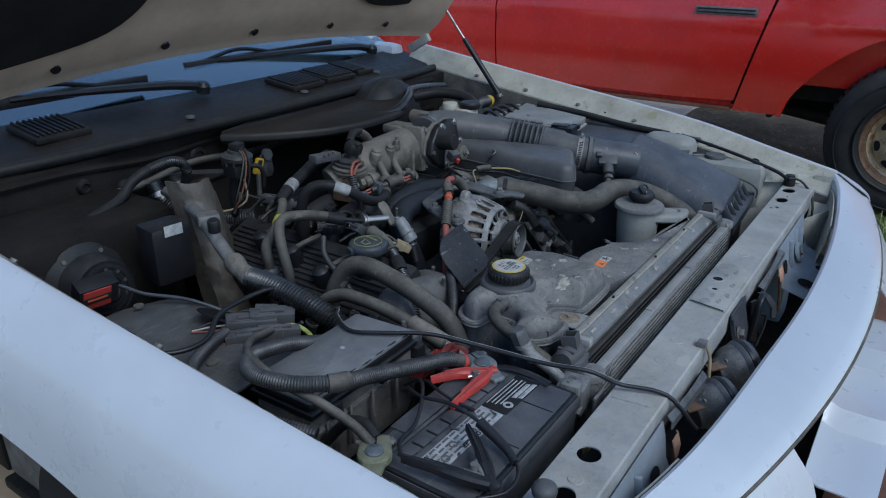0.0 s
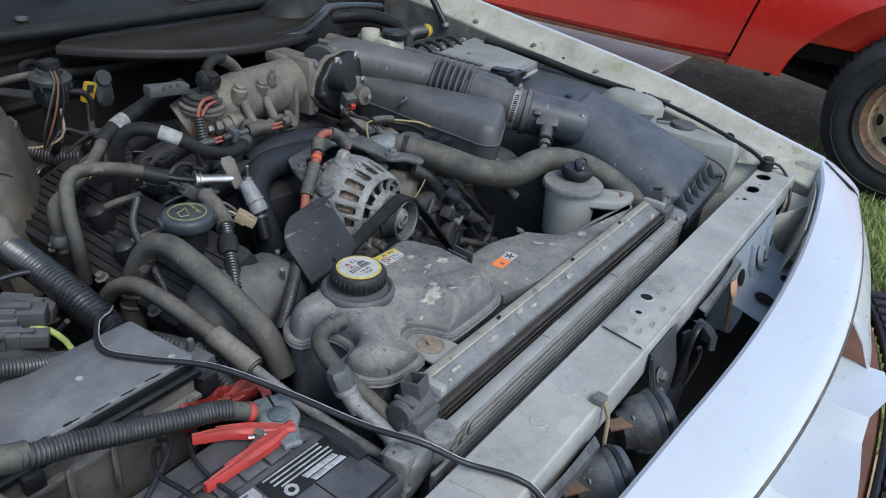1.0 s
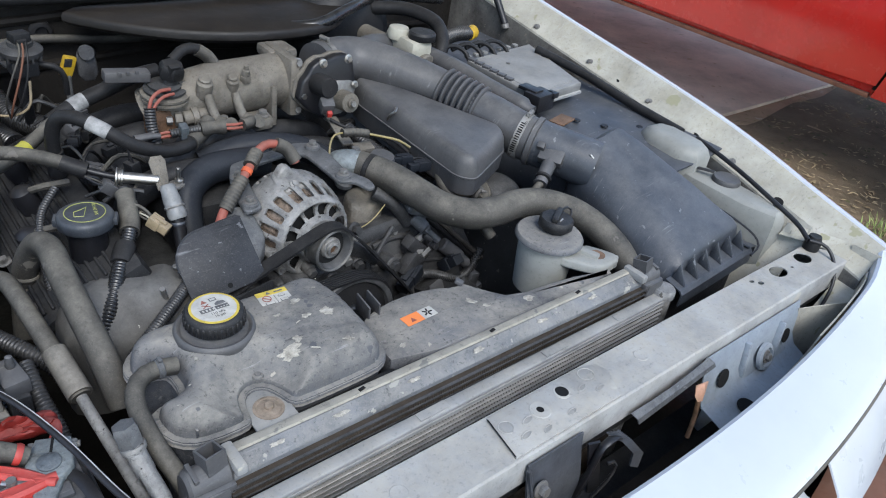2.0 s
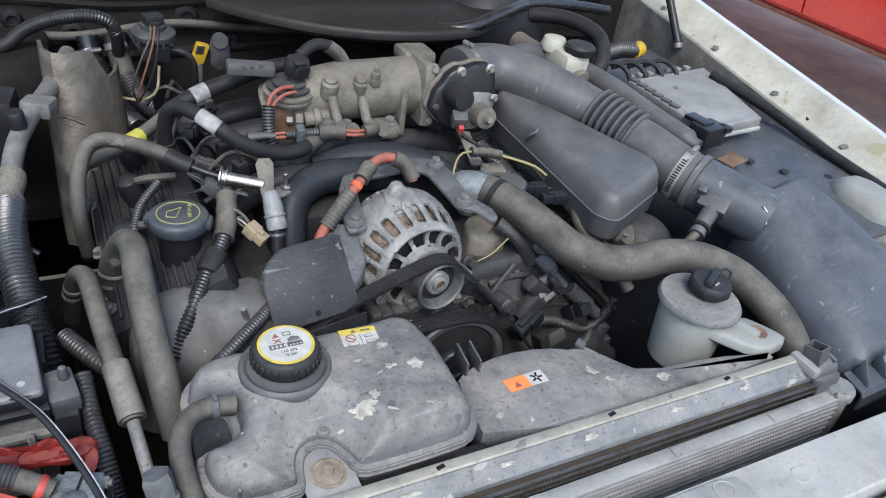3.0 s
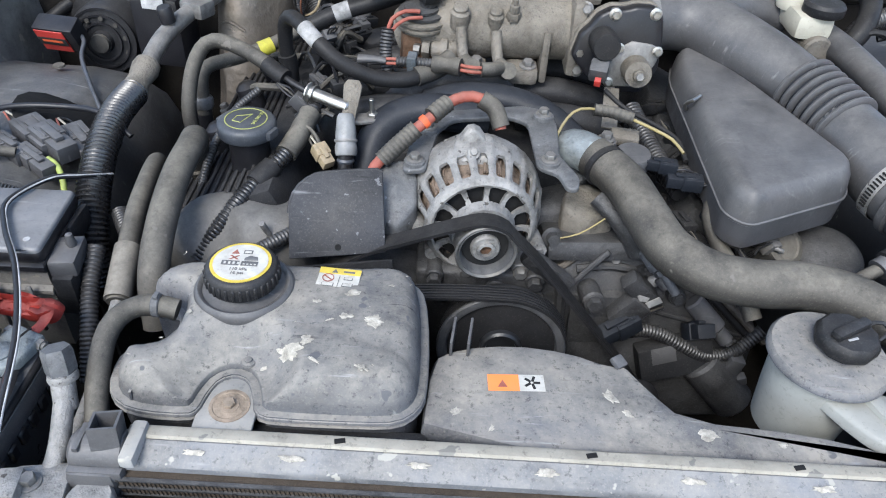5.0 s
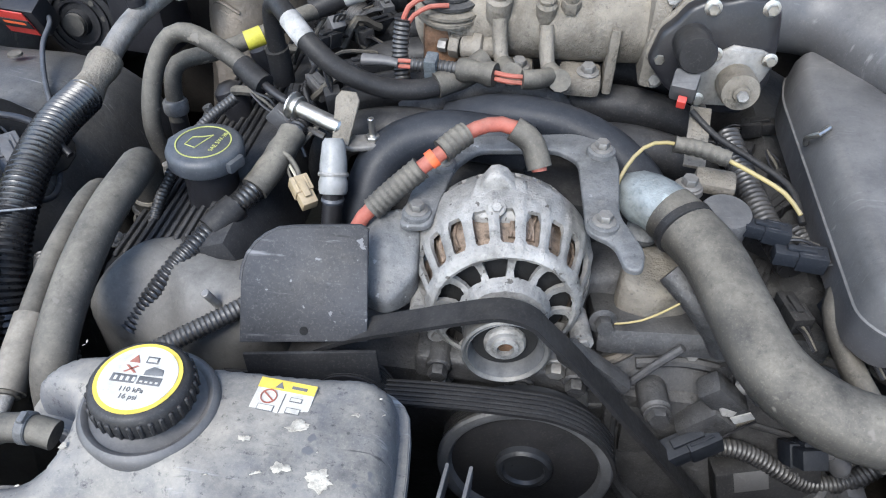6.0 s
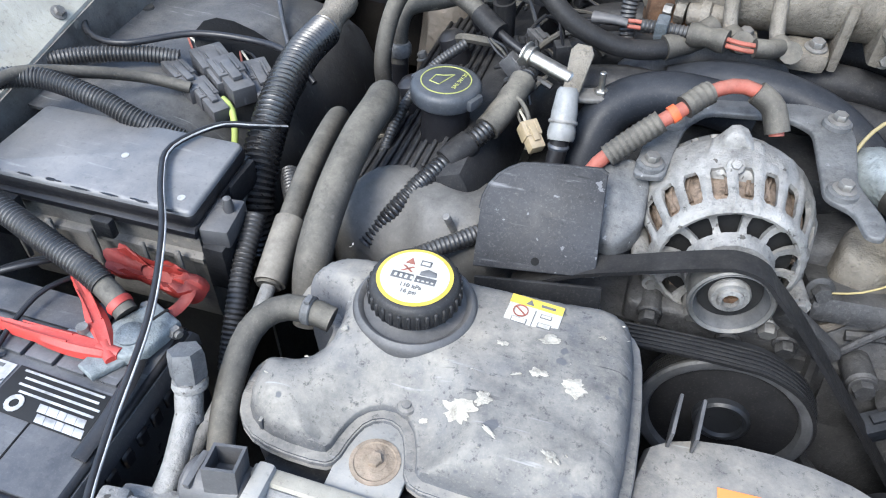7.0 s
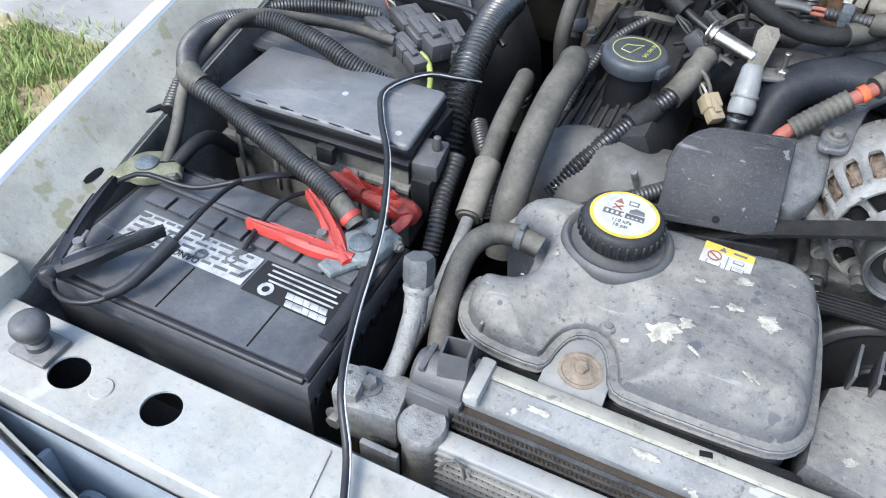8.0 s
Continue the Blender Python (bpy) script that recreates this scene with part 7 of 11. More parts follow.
# ---- engine ----
def build_engine():
    t = thing("engine", "dusty V8 engine with dark cast covers", "engine", (0.1, 0.8, 0.35))
    part("block", box((0.10, 0.86, 0.55), (0.46, 0.78, 0.40), 0.03), M_DARK_CAST, t, "grimy engine block")
    fc = part("front_cover", slab([(p.x, p.y) for p in rounded([(-0.16, 0.40), (0.42, 0.40), (0.47, 0.62), (0.44, 0.80), (0.30, 0.86), (0.12, 0.80), (-0.14, 0.78), (-0.19, 0.60)], 1)], 0, 0.075, 0.012, frame_of((0, 0.50, 0), (1, 0, 0), (0, 0.16, 1))), M_DARK_CAST, t, "grimy cast timing cover")
    # dusty timing cover face on the right bank, leaning back a little
    up = V(0.08, -0.96, 0.27).normalized()
    ey = (V(0, 0, 1) - up * up.z).normalized()
    ex = ey.cross(up)
    hr = Matrix((ex, ey, up)).transposed()
    hm = Matrix.Translation((0.30, 0.485, 0.735)) @ hr.to_4x4()

    def on_head(x, y, h=0.0):
        return hm @ V(x, y, h)

    outline = fillet([(-0.17, -0.20), (0.20, -0.20), (0.22, -0.06), (0.17, 0.05), (0.10, 0.07), (0.06, 0.085), (-0.03, 0.085), (-0.08, 0.05), (-0.17, 0.03)], 0.012)
    hd = part("cylinder_head", slab([(q[0], q[1]) for q in outline], -0.10, 0.0, 0.008, hm), M_DARK_CAST, t, "grimy cast cover face")
    part("head_ridge", box(on_head(0.01, 0.075, -0.03), (0.22, 0.03, 0.09), 0.010, hr), M_DARK_CAST, hd, "dusty ridge")
    part("head_flange", tube([on_head(-0.075, 0.03, 0.004), on_head(-0.072, -0.04, 0.006), on_head(-0.06, -0.10, 0.006), on_head(-0.02, -0.15, 0.004)], 0.008, 8), M_DARK_CAST, hd, "raised gasket flange")
    part("head_rib", tube([on_head(-0.055, 0.045, 0.002), on_head(-0.01, 0.050, 0.003), on_head(0.04, 0.040, 0.002)], 0.006, 8), M_DARK_CAST, hd)
    part("head_rib", tube([on_head(0.03, 0.05, 0.002), on_head(0.045, 0.0, 0.003), on_head(0.05, -0.05, 0.002)], 0.007, 8), M_DARK_CAST, hd)
    part("head_pad", box(on_head(-0.015, -0.035, 0.002), (0.09, 0.06, 0.012), 0.005, hr), M_DARK_CAST, hd)
    for hx, hy, r, hh in ((-0.036, 0.016, 0.015, 0.042), (-0.120, 0.0, 0.013, 0.030), (-0.110, -0.055, 0.011, 0.02), (0.025, 0.020, 0.012, 0.02), (0.085, 0.01, 0.012, 0.02), (0.115, -0.045, 0.011, 0.02), (-0.145, -0.05, 0.010, 0.02)):
        q = on_head(hx, hy, -0.006)
        tilt = (up + V(0, 0, -0.12)).normalized()
        part("bolt_boss", rod(q, q + tilt * hh, r, 18, 0.25), M_DARK_CAST, hd, "cast bolt boss")
        part("boss_bolt", merged(hexnut(q + tilt * hh, tilt, r * 0.72, r * 0.7), rod(q + tilt * hh, q + tilt * (hh + r * 0.2), r * 0.9, 16)), M_DARK_CAST, hd)
    mr = hr @ turn(0, 0, 14)
    part("coil_module", box(on_head(0.095, -0.085, 0.010), (0.105, 0.055, 0.034), 0.005, mr), M_BLACK, hd, "dark coil module")
    part("module_sticker", box(on_head(0.075, -0.075, 0.0272), (0.034, 0.026, 0.001), 0.0003, mr), M_GREY_PLASTIC, hd, "worn grey sticker")
    for k in range(6):
        part("module_print", box(on_head(0.104 + 0.003 * k, -0.0676 + 0.0007 * k, 0.0272), (0.0013, 0.008, 0.001), 0, mr), M_GREY_PLASTIC, hd)
    for hx, hy in ((-0.15, 0.015), (-0.135, -0.11), (-0.10, -0.165), (0.135, 0.03), (0.165, -0.01), (0.185, -0.075), (0.055, 0.068), (-0.005, 0.062)):
        q = on_head(hx, hy, -0.002)
        part("rim_boss", rod(q - up * 0.004, q + up * 0.007, 0.0105, 16, 0.3), M_DARK_CAST, hd, "cast rim boss")
        part("rim_bolt", hexnut(q + up * 0.006, up, 0.0068, 0.007), M_STEEL_DULL, hd)
    part("cover_edge", tube([on_head(x, y, 0.001) for x, y in ((-0.168, 0.026), (-0.08, 0.046), (-0.03, 0.081), (0.06, 0.081), (0.10, 0.066), (0.168, 0.047))], 0.005, 8), M_BROWN_CAST, hd, "dusty cover edge")
    part("cover_edge", tube([on_head(x, y, 0.002) for x, y in ((-0.155, -0.02), (-0.04, -0.005), (0.06, -0.02), (0.20, -0.06))], 0.0035, 8), M_DARK_CAST, hd)
    part("sensor_stud", merged(rod((0.326, 0.486, 0.826), (0.346, 0.470, 0.804), 0.013, 18, 0.2), hexnut((0.345, 0.471, 0.805), (0.62, -0.42, -0.66), 0.0105, 0.010), rod((0.350, 0.467, 0.800), (0.371, 0.453, 0.777), 0.0062, 14)), M_BRACKET, hd, "grey threaded sensor body")
    part("sensor_foot", box((0.333, 0.488, 0.836), (0.046, 0.030, 0.014), 0.004, turn(0, 28, 0)), M_BRACKET, hd, "grey sensor foot")
    part("cam_sensor", merged(box((0.327, 0.470, 0.769), (0.050, 0.026, 0.026), 0.006, turn(0, 42, 0)), rod((0.350, 0.472, 0.788), (0.362, 0.462, 0.778), 0.009, 14), box((0.318, 0.464, 0.735), (0.034, 0.026, 0.050), 0.006, turn(0, 38, 0))), M_DARK_CAST, hd, "dusty cam sensor with its plug")
    part("sensor_sticker", box((0.347, 0.4565, 0.757), (0.020, 0.0012, 0.011), 0.0003, turn(0, -38, 0)), M_GREY_METAL, hd, "small pale sticker")
    part("solenoid", merged(rod((0.408, 0.482, 0.742), (0.446, 0.464, 0.708), 0.0145, 22, 0.2), rod((0.446, 0.464, 0.708), (0.462, 0.456, 0.693), 0.0105, 18), hexnut((0.461, 0.456, 0.694), (0.66, -0.35, -0.66), 0.0070, 0.006)), M_GREY_PLASTIC, hd, "grey solenoid body")
    # Black tube stands for the shaded gap between cover and head.
    part("cover_gap_strip", tube([(0.333, 0.497, 0.842), (0.40, 0.490, 0.778), (0.46, 0.484, 0.721), (0.512, 0.478, 0.672)], 0.0060, 8), M_RUBBER_DARK, hd, "black strip drawn for the dark gap beside the cover")
    part("cover_edge", tube([(0.346, 0.494, 0.845), (0.412, 0.487, 0.782), (0.472, 0.481, 0.725), (0.524, 0.475, 0.676)], 0.0050, 8), M_BROWN_CAST, hd, "dusty cover edge")
    part("water_elbow", tube([(0.258, 0.520, 0.876), (0.282, 0.502, 0.860), (0.302, 0.494, 0.838), (0.318, 0.490, 0.812)], 0.0120, 16), M_DARK_CAST, hd, "dusty water elbow")
    part("head_rib", tube([(0.240, 0.474, 0.768), (0.258, 0.478, 0.792), (0.280, 0.482, 0.818)], 0.0042, 8), M_DARK_CAST, hd)
    part("harness_clip", merged(box((0.481, 0.452, 0.650), (0.022, 0.018, 0.034), 0.003, turn(0, 12, 0)), box((0.490, 0.446, 0.628), (0.030, 0.014, 0.014), 0.003, turn(0, -20, 0))), M_GREY_PLASTIC, hd, "grey harness clip")
    part("lower_pipe", rod((0.436, 0.462, 0.648), (0.500, 0.440, 0.585), 0.030, 24), M_DARK_CAST, t, "dusty lower pipe stub")
    part("pale_valve", merged(rod(on_head(0.028, 0.018), on_head(0.030, 0.022, 0.030), 0.012, 16), hexnut(on_head(0.030, 0.022, 0.030), up, 0.010, 0.008), rod(on_head(0.045, 0.03, 0.012), on_head(0.062, 0.045, 0.026), 0.008, 14)), M_ALU, hd, "pale metal sensor body")
    part("tensioner_arm", box((0.20, 0.460, 0.80), (0.08, 0.02, 0.024), 0.007, turn(0, 38, 0)), M_DARK_CAST, t)
    for x, y, z, r in ((0.133, 0.462, 0.755, 0.011), (0.057, 0.473, 0.756, 0.010), (0.192, 0.455, 0.730, 0.010), (0.095, 0.470, 0.80, 0.009), (0.165, 0.470, 0.80, 0.009)):
        part("cover_bolt", merged(rod((x, y + 0.03, z + 0.008), (x, y - 0.012, z - 0.002), r * 1.25, 16), hexnut((x, y - 0.012, z - 0.002), (0, -1, -0.25), r, r * 1.1)), M_STEEL_DULL, fc, "dusty hex bolt")
    # right valve cover
    vr = part("valve_cover", box((0.455, 0.80, 0.775), (0.17, 0.50, 0.09), 0.022, turn(0, 26, 0)), M_DARK_CAST, t, "dark cast valve cover")
    for k in range(5):
        part("cover_rib", box((0.40 + 0.026 * k, 0.80, 0.838 - 0.013 * k), (0.006, 0.46, 0.008), 0.002, turn(0, 26, 0), 1), M_DARK_CAST, vr)
    # left valve cover with ribs
    rl = turn(0, -24, 0)
    vl = part("valve_cover", box((-0.215, 0.745, 0.800), (0.165, 0.50, 0.095), 0.018, rl), M_BLACK, t, "black ribbed valve cover")
    for k in range(9):
        part("cover_rib", box(V(-0.215, 0.745, 0.800) + rl @ V(-0.064 + 0.0135 * k, 0.0, 0.049), (0.0055, 0.46, 0.007), 0.002, rl, 1), M_BLACK, vl)
    for k in range(4):
        part("cover_bolt", bolt(V(-0.215, 0.745, 0.800) + rl @ V(-0.076, -0.2 + 0.13 * k, 0.047), rl @ V(0, 0, 1), 0.007, 0.008), M_STEEL_DULL, vl)
    nose = [(p.x, p.y) for p in rounded([(-0.285, 0.425), (-0.10, 0.425), (-0.085, 0.50), (-0.12, 0.56), (-0.26, 0.55), (-0.295, 0.49)], 2)]

    def nose_top(x, y, d):
        h = 0.80 + rim_curve(d, 0.05, 0.055)
        return h - 0.022 * bump_at(x, y, -0.225, 0.440, 0.018, 0.030) - 0.012 * bump_at(x, y, -0.155, 0.52, 0.006, 0.03)

    dome = part("cam_cover_nose", relief(nose, nose_top, 0.68, 0.007), M_NOSE, t, "rounded dusty cam cover nose", 60)
    for k, (x, y, z) in enumerate(((-0.145, 0.452, 0.842), (-0.105, 0.505, 0.835))):
        part("stud", rod((x, y, z - 0.02), (x - 0.012, y - 0.012, z + 0.022), 0.004, 10), M_STEEL_DULL, dome)
    # dark plastic lower manifold under the plenum
    part("manifold_base", box((0.105, 0.82, 0.815), (0.34, 0.40, 0.10), 0.03), M_BLACK, t, "black plastic intake manifold")
    for k in range(4):
        y = 0.70 + 0.085 * k
        part("intake_runner", tube([(-0.12, y, 0.80), (-0.10, y, 0.86), (-0.03, y, 0.885), (0.05, y, 0.88)], 0.024, 12), M_BLACK, t, "black intake runner")
        part("intake_runner", tube([(0.33, y + 0.02, 0.79), (0.31, y + 0.02, 0.85), (0.24, y + 0.02, 0.875), (0.16, y + 0.02, 0.875)], 0.024, 12), M_BLACK, t, "black intake runner")
    part("crossover_pipe", tube([(-0.045, 0.585, 0.79), (-0.047, 0.612, 0.845), (-0.03, 0.645, 0.885), (0.015, 0.665, 0.903), (0.07, 0.665, 0.905), (0.12, 0.66, 0.90)], 0.026, 16), M_SLATE_DARK, t, "black moulded crossover pipe")
    part("crossover_pipe", tube([(0.03, 0.722, 0.886), (0.08, 0.712, 0.906), (0.14, 0.698, 0.912), (0.195, 0.675, 0.905), (0.235, 0.64, 0.888), (0.25, 0.61, 0.873)], 0.023, 16), M_SLATE_DARK, t, "black moulded crossover pipe")
    part("crossover_pipe", tube([(-0.02, 0.735, 0.875), (0.02, 0.755, 0.905), (0.07, 0.765, 0.912), (0.125, 0.765, 0.90), (0.15, 0.77, 0.87)], 0.024, 16), M_DARK_CAST, t, "dusty brown crossover pipe")
    cap_c = (-0.205, 0.589)
    tb = part("oil_filler", lathe([(0.030, 0.80), (0.028, 0.84), (0.0265, 0.895), (0.028, 0.902)], (*cap_c, 0), (0, 0, 1), 28), M_BLACK_CLEAN, t, "black oil filler tube")
    cp = part("oil_cap", lathe([(0.032, 0.900), (0.0375, 0.9005), (0.0390, 0.9025), (0.0390, 0.9145), (0.0370, 0.9185), (0.0335, 0.9205), (0.0, 0.921)], (*cap_c, 0), (0, 0, 1), 44), M_SLATE_CAP, tb, "slate oil cap with pale yellow print")
    for a in (2.75, 5.9):
        part("cap_wing", box((cap_c[0] + 0.0385 * math.cos(a), cap_c[1] + 0.0385 * math.sin(a), 0.9085), (0.010, 0.022, 0.013), 0.004, turn(0, 0, math.degrees(a))), M_SLATE_CAP, cp)
    x0, y0 = cap_c
    part("print_ring", lathe([(0.0280, 0), (0.0280, 0.0007), (0.0267, 0.0007), (0.0267, 0.0)], (x0, y0, 0.9207), (0, 0, 1), 40, True), M_LABEL_OIL, cp, "pale yellow ring")
    can = [(-0.0165, -0.007), (-0.0055, -0.012), (-0.0015, -0.001), (0.004, 0.004), (0.006, 0.014), (0.001, 0.013), (-0.004, 0.008), (-0.012, 0.010), (-0.0165, -0.007)]
    part("print_can", tube([(x0 + px, y0 + py, 0.9211) for (qx, qy), (rx, ry) in zip(can, can[1:]) for px, py in ((qx, qy), ((qx + rx) / 2, (qy + ry) / 2))] + [(x0 + can[-1][0], y0 + can[-1][1], 0.9211)], 0.0007, 5), M_LABEL_OIL, cp, "pale oil can outline")
    lettering("grade_print", "SAE 5W-20", 0.0070, Matrix.Translation((x0 + 0.0150, y0 + 0.002, 0.9213)) @ Matrix.Rotation(radians(80), 4, "Z"), M_LABEL_OIL, cp)
    # water pump pulley and the second pulley behind the shield
    ax = (0, -1, 0.10)
    pc = V(0.146, 0.425, 0.713)
    wp = part("pump_pulley", lathe([(0.060, -0.007), (0.0785, -0.006), (0.0785, 0.024), (0.0765, 0.024), (0.0765, -0.0055), (0.0, -0.0055)], pc, ax, 64), M_PULLEY, t, "black pressed pump pulley")
    part("pulley_lip", lathe([(0.0770, 0.022), (0.0815, 0.023), (0.0835, 0.026), (0.0835, 0.029), (0.0815, 0.0315), (0.0770, 0.0320), (0.0725, 0.0305), (0.0700, 0.0260), (0.0690, 0.010)], pc, ax, 72, True), M_RIM_GREY, wp, "worn grey lip")
    part("pulley_dish", lathe([(0.0, -0.0050), (0.0700, -0.0050), (0.0700, 0.0240), (0.0680, 0.0120), (0.0640, 0.0030), (0.0580, -0.0010), (0.0520, 0.0010), (0.0470, 0.0080), (0.0430, 0.0140), (0.0380, 0.0160), (0.0300, 0.0160), (0.0285, 0.0190), (0.0270, 0.0300), (0.0240, 0.0325), (0.0205, 0.0320), (0.0190, 0.0280), (0.0, 0.0275)], pc, ax, 64), M_PULLEY, wp, "oily black dished face")
    for k in range(4):
        q = pc + axis_to(V(*ax)) @ V(0.0395 * math.cos(0.6 + k * 1.571), 0.0395 * math.sin(0.6 + k * 1.571), 0.0150)
        part("dish_dimple", lathe([(0.0075, 0), (0.0060, 0.0016), (0, 0.0020)], q, ax, 16), M_PULLEY, wp)
    for k in range(6):
        part("belt_groove", lathe([(0.0795, 0), (0.0815, 0.0008), (0.0815, 0.002), (0.0795, 0.0028)], V(0.146, 0.417, 0.714) + Vector(ax).normalized() * (0.0034 * k - 0.004), ax, 48), M_RUBBER_DARK, wp, "ribbed belt edge")
    part("idler_pulley", lathe([(0.02, 0), (0.038, 0), (0.038, 0.026), (0.02, 0.027), (0, 0.02)], (-0.02, 0.43, 0.77), ax, 40), M_BLACK_CLEAN, t)
    for k in range(6):
        part("belt_groove", lathe([(0.036, 0), (0.0395, 0.001), (0.0395, 0.002), (0.036, 0.003)], V(-0.02, 0.428, 0.77) + Vector(ax).normalized() * 0.004 * k, ax, 40), M_RUBBER_DARK, t, "ribbed pulley edge")
    part("idler_pulley", lathe([(0.02, 0), (0.035, 0), (0.035, 0.026), (0.02, 0.027), (0, 0.02)], (0.335, 0.40, 0.63), ax, 40), M_BLACK_CLEAN, t)
    return t


ENGINE = build_engine()


def build_belt():
    t = thing("drive_belt", "black ribbed drive belt over alternator and pump pulleys", "belt", (0.113, 0.44, 0.70))
    c, r = V(0.113, 0.434, 0.8505), 0.0425
    arc = [c + V(r * math.cos(a), -0.1 * r * math.sin(a) * 0, r * math.sin(a)) for a in (radians(d) for d in (105, 90, 70, 50, 30))]
    part("outer_run", ribbon([V(-0.085, 0.434, 0.800), V(-0.03, 0.434, 0.838), V(0.04, 0.434, 0.868), V(0.08, 0.434, 0.884)] + arc + [V(0.180, 0.432, 0.8405), V(0.236, 0.427, 0.773), V(0.285, 0.425, 0.712), V(0.333, 0.424, 0.648), V(0.375, 0.423, 0.590)], (0, -1, 0.05), 0.026, 0.004, 110), M_RUBBER_DARK, t)
    c = V(0.146, 0.411, 0.714)
    arc = [c + V(0.084 * math.cos(a), 0, 0.084 * math.sin(a)) for a in (radians(d) for d in (95, 75, 50, 25, 0, -30))]
    run = part("inner_run", ribbon([V(-0.15, 0.411, 0.775), V(0.0, 0.411, 0.790), V(0.08, 0.411, 0.7965)] + arc, (0, -1, 0.05), 0.028, 0.0035, 90), M_RUBBER_DARK, t)
    for k in range(5):
        part("belt_rib", ribbon([p + V(0, 0.010 - 0.005 * k, 0.0025) for p in (V(-0.15, 0.411, 0.775), V(0.0, 0.411, 0.790), V(0.08, 0.411, 0.7965))] + [p + V(0, 0.010 - 0.005 * k, 0) + (p - c).normalized() * 0.0025 for p in arc[:4]], (0, -1, 0.05), 0.0018, 0.0022, 60), M_BLACK, run)


build_belt()


def build_alternator():
    t = thing("alternator", "oxidised silver alternator with slotted housing and copper windings", "alternator", (0.110, 0.53, 0.78))
    ax = V(0.12, -1.0, 0.05).normalized()
    c = V(0.111, 0.474, 0.850)
    rot = axis_to(ax)

    def P(r, a, h):
        return c + rot @ V(1.06 * r * math.cos(a), 1.06 * r * math.sin(a), h)

    # Stator core; its black front disc paints shade behind the face windows.
    part("stator", lathe([(0.050, -0.105), (0.058, -0.100), (0.060, -0.030), (0.060, -0.014), (0.045, -0.012), (0.02, -0.010)], c, ax, 40), M_PAD_SHADE, t, "stator core, front disc blackened as shade")
    part("winding", lathe([(0.0560, -0.062), (0.0725, -0.058), (0.0715, -0.044), (0.0665, -0.028), (0.0600, -0.019)], c, ax, 48), M_COPPER, t, "varnished copper windings")
    for k in range(48):
        a = 2 * math.pi * k / 48
        part("coil_strand", tube([P(0.0690, a, -0.054), P(0.0675, a + (0.06 if k % 2 else -0.05), -0.040), P(0.0620, a + (0.10 if k % 2 else -0.09), -0.024)], 0.0019, 6), M_COPPER, t)
    # cast shell: rear slots, smooth shoulder, deep front slots between rounded bars, bead and spoked face
    prof = [(0.068, -0.112), (0.0745, -0.107), (0.0775, -0.100), (0.0790, -0.093), (0.0810, -0.090), (0.0835, -0.082), (0.0840, -0.072), (0.0832, -0.064), (0.0824, -0.058), (0.0816, -0.054), (0.0805, -0.049), (0.0790, -0.043), (0.0772, -0.037), (0.0752, -0.031), (0.0731, -0.025), (0.0710, -0.019), (0.0690, -0.013), (0.0680, -0.009), (0.0666, -0.004), (0.0640, 0.0), (0.0608, 0.002), (0.0582, 0.001), (0.0550, -0.002), (0.0500, -0.003), (0.0440, -0.002), (0.0400, 0.002), (0.0385, 0.008), (0.036, 0.016), (0.024, 0.018)]
    n = 252
    bm = bmesh.new()
    rings = []
    for h, (r, z) in enumerate(prof):
        rings.append([])
        for i in range(n):
            bar = 0.0013 * math.cos((i % 12 - 9.5) / 2.6 * math.pi / 2) if 8 <= h <= 18 and i % 12 >= 7 else 0.0
            rings[-1].append(bm.verts.new(P(r + bar + 0.0010 * noise.noise(V(i * 0.27, h * 0.8, 4)), 2 * math.pi * i / n, z)))

    def window(h, i):
        for lo, hi, every, wide in ((1, 2, 9, 5), (11, 16, 12, 7), (21, 24, 21, 16)):
            if lo <= h <= hi and i % every < wide:
                left, right = i % every == 0, i % every == wide - 1
                low_, top_ = h == lo, h == hi
                return 1 if (left or right) and (low_ or top_) else 2, left, low_
        return 0, False, False

    for h in range(len(prof) - 1):
        for i in range(n):
            q = (rings[h][i], rings[h][(i + 1) % n], rings[h + 1][(i + 1) % n], rings[h + 1][i])
            kind, left, low_ = window(h, i)
            if kind == 0:
                bm.faces.new(q)
            elif kind == 1:
                keep = {(True, True): (0, 1, 3), (False, True): (0, 1, 2), (False, False): (1, 2, 3), (True, False): (0, 2, 3)}[(left, low_)]
                bm.faces.new([q[j] for j in keep])
    bmesh.ops.recalc_face_normals(bm, faces=bm.faces)
    bmesh.ops.solidify(bm, geom=bm.faces[:], thickness=0.0048)
    part("slotted_housing", bm, M_ALU, t, "cast housing with cooling slots", 34)
    part("bearing_hub", lathe([(0.034, -0.006), (0.036, 0.010), (0.030, 0.018), (0.018, 0.02)], c, ax, 32), M_ALU, t)
    for q, r in (((0.034, 0.470, 0.838), 0.010), ((0.186, 0.470, 0.822), 0.011), ((0.178, 0.472, 0.800), 0.009), ((0.050, 0.472, 0.806), 0.009)):
        lug = part("case_lug", tube([V(*q) - ax * 0.040, V(*q) - ax * 0.02, V(*q)], lambda f: r * (0.8 + 0.2 * f), 12), M_ALU, t, "cast case lug")
        part("case_bolt", hexnut(V(*q), ax, r * 0.62, 0.004), M_STEEL_DULL, lug)
    # rear arch rising to a pointed boss, with a round column in front
    arch = [(-0.078, 0.878), (-0.060, 0.905), (-0.036, 0.921), (-0.022, 0.925), (-0.014, 0.938), (-0.007, 0.949), (0.0, 0.951), (0.008, 0.948), (0.018, 0.934), (0.034, 0.926), (0.062, 0.912), (0.084, 0.885), (0.080, 0.868), (-0.070, 0.868)]
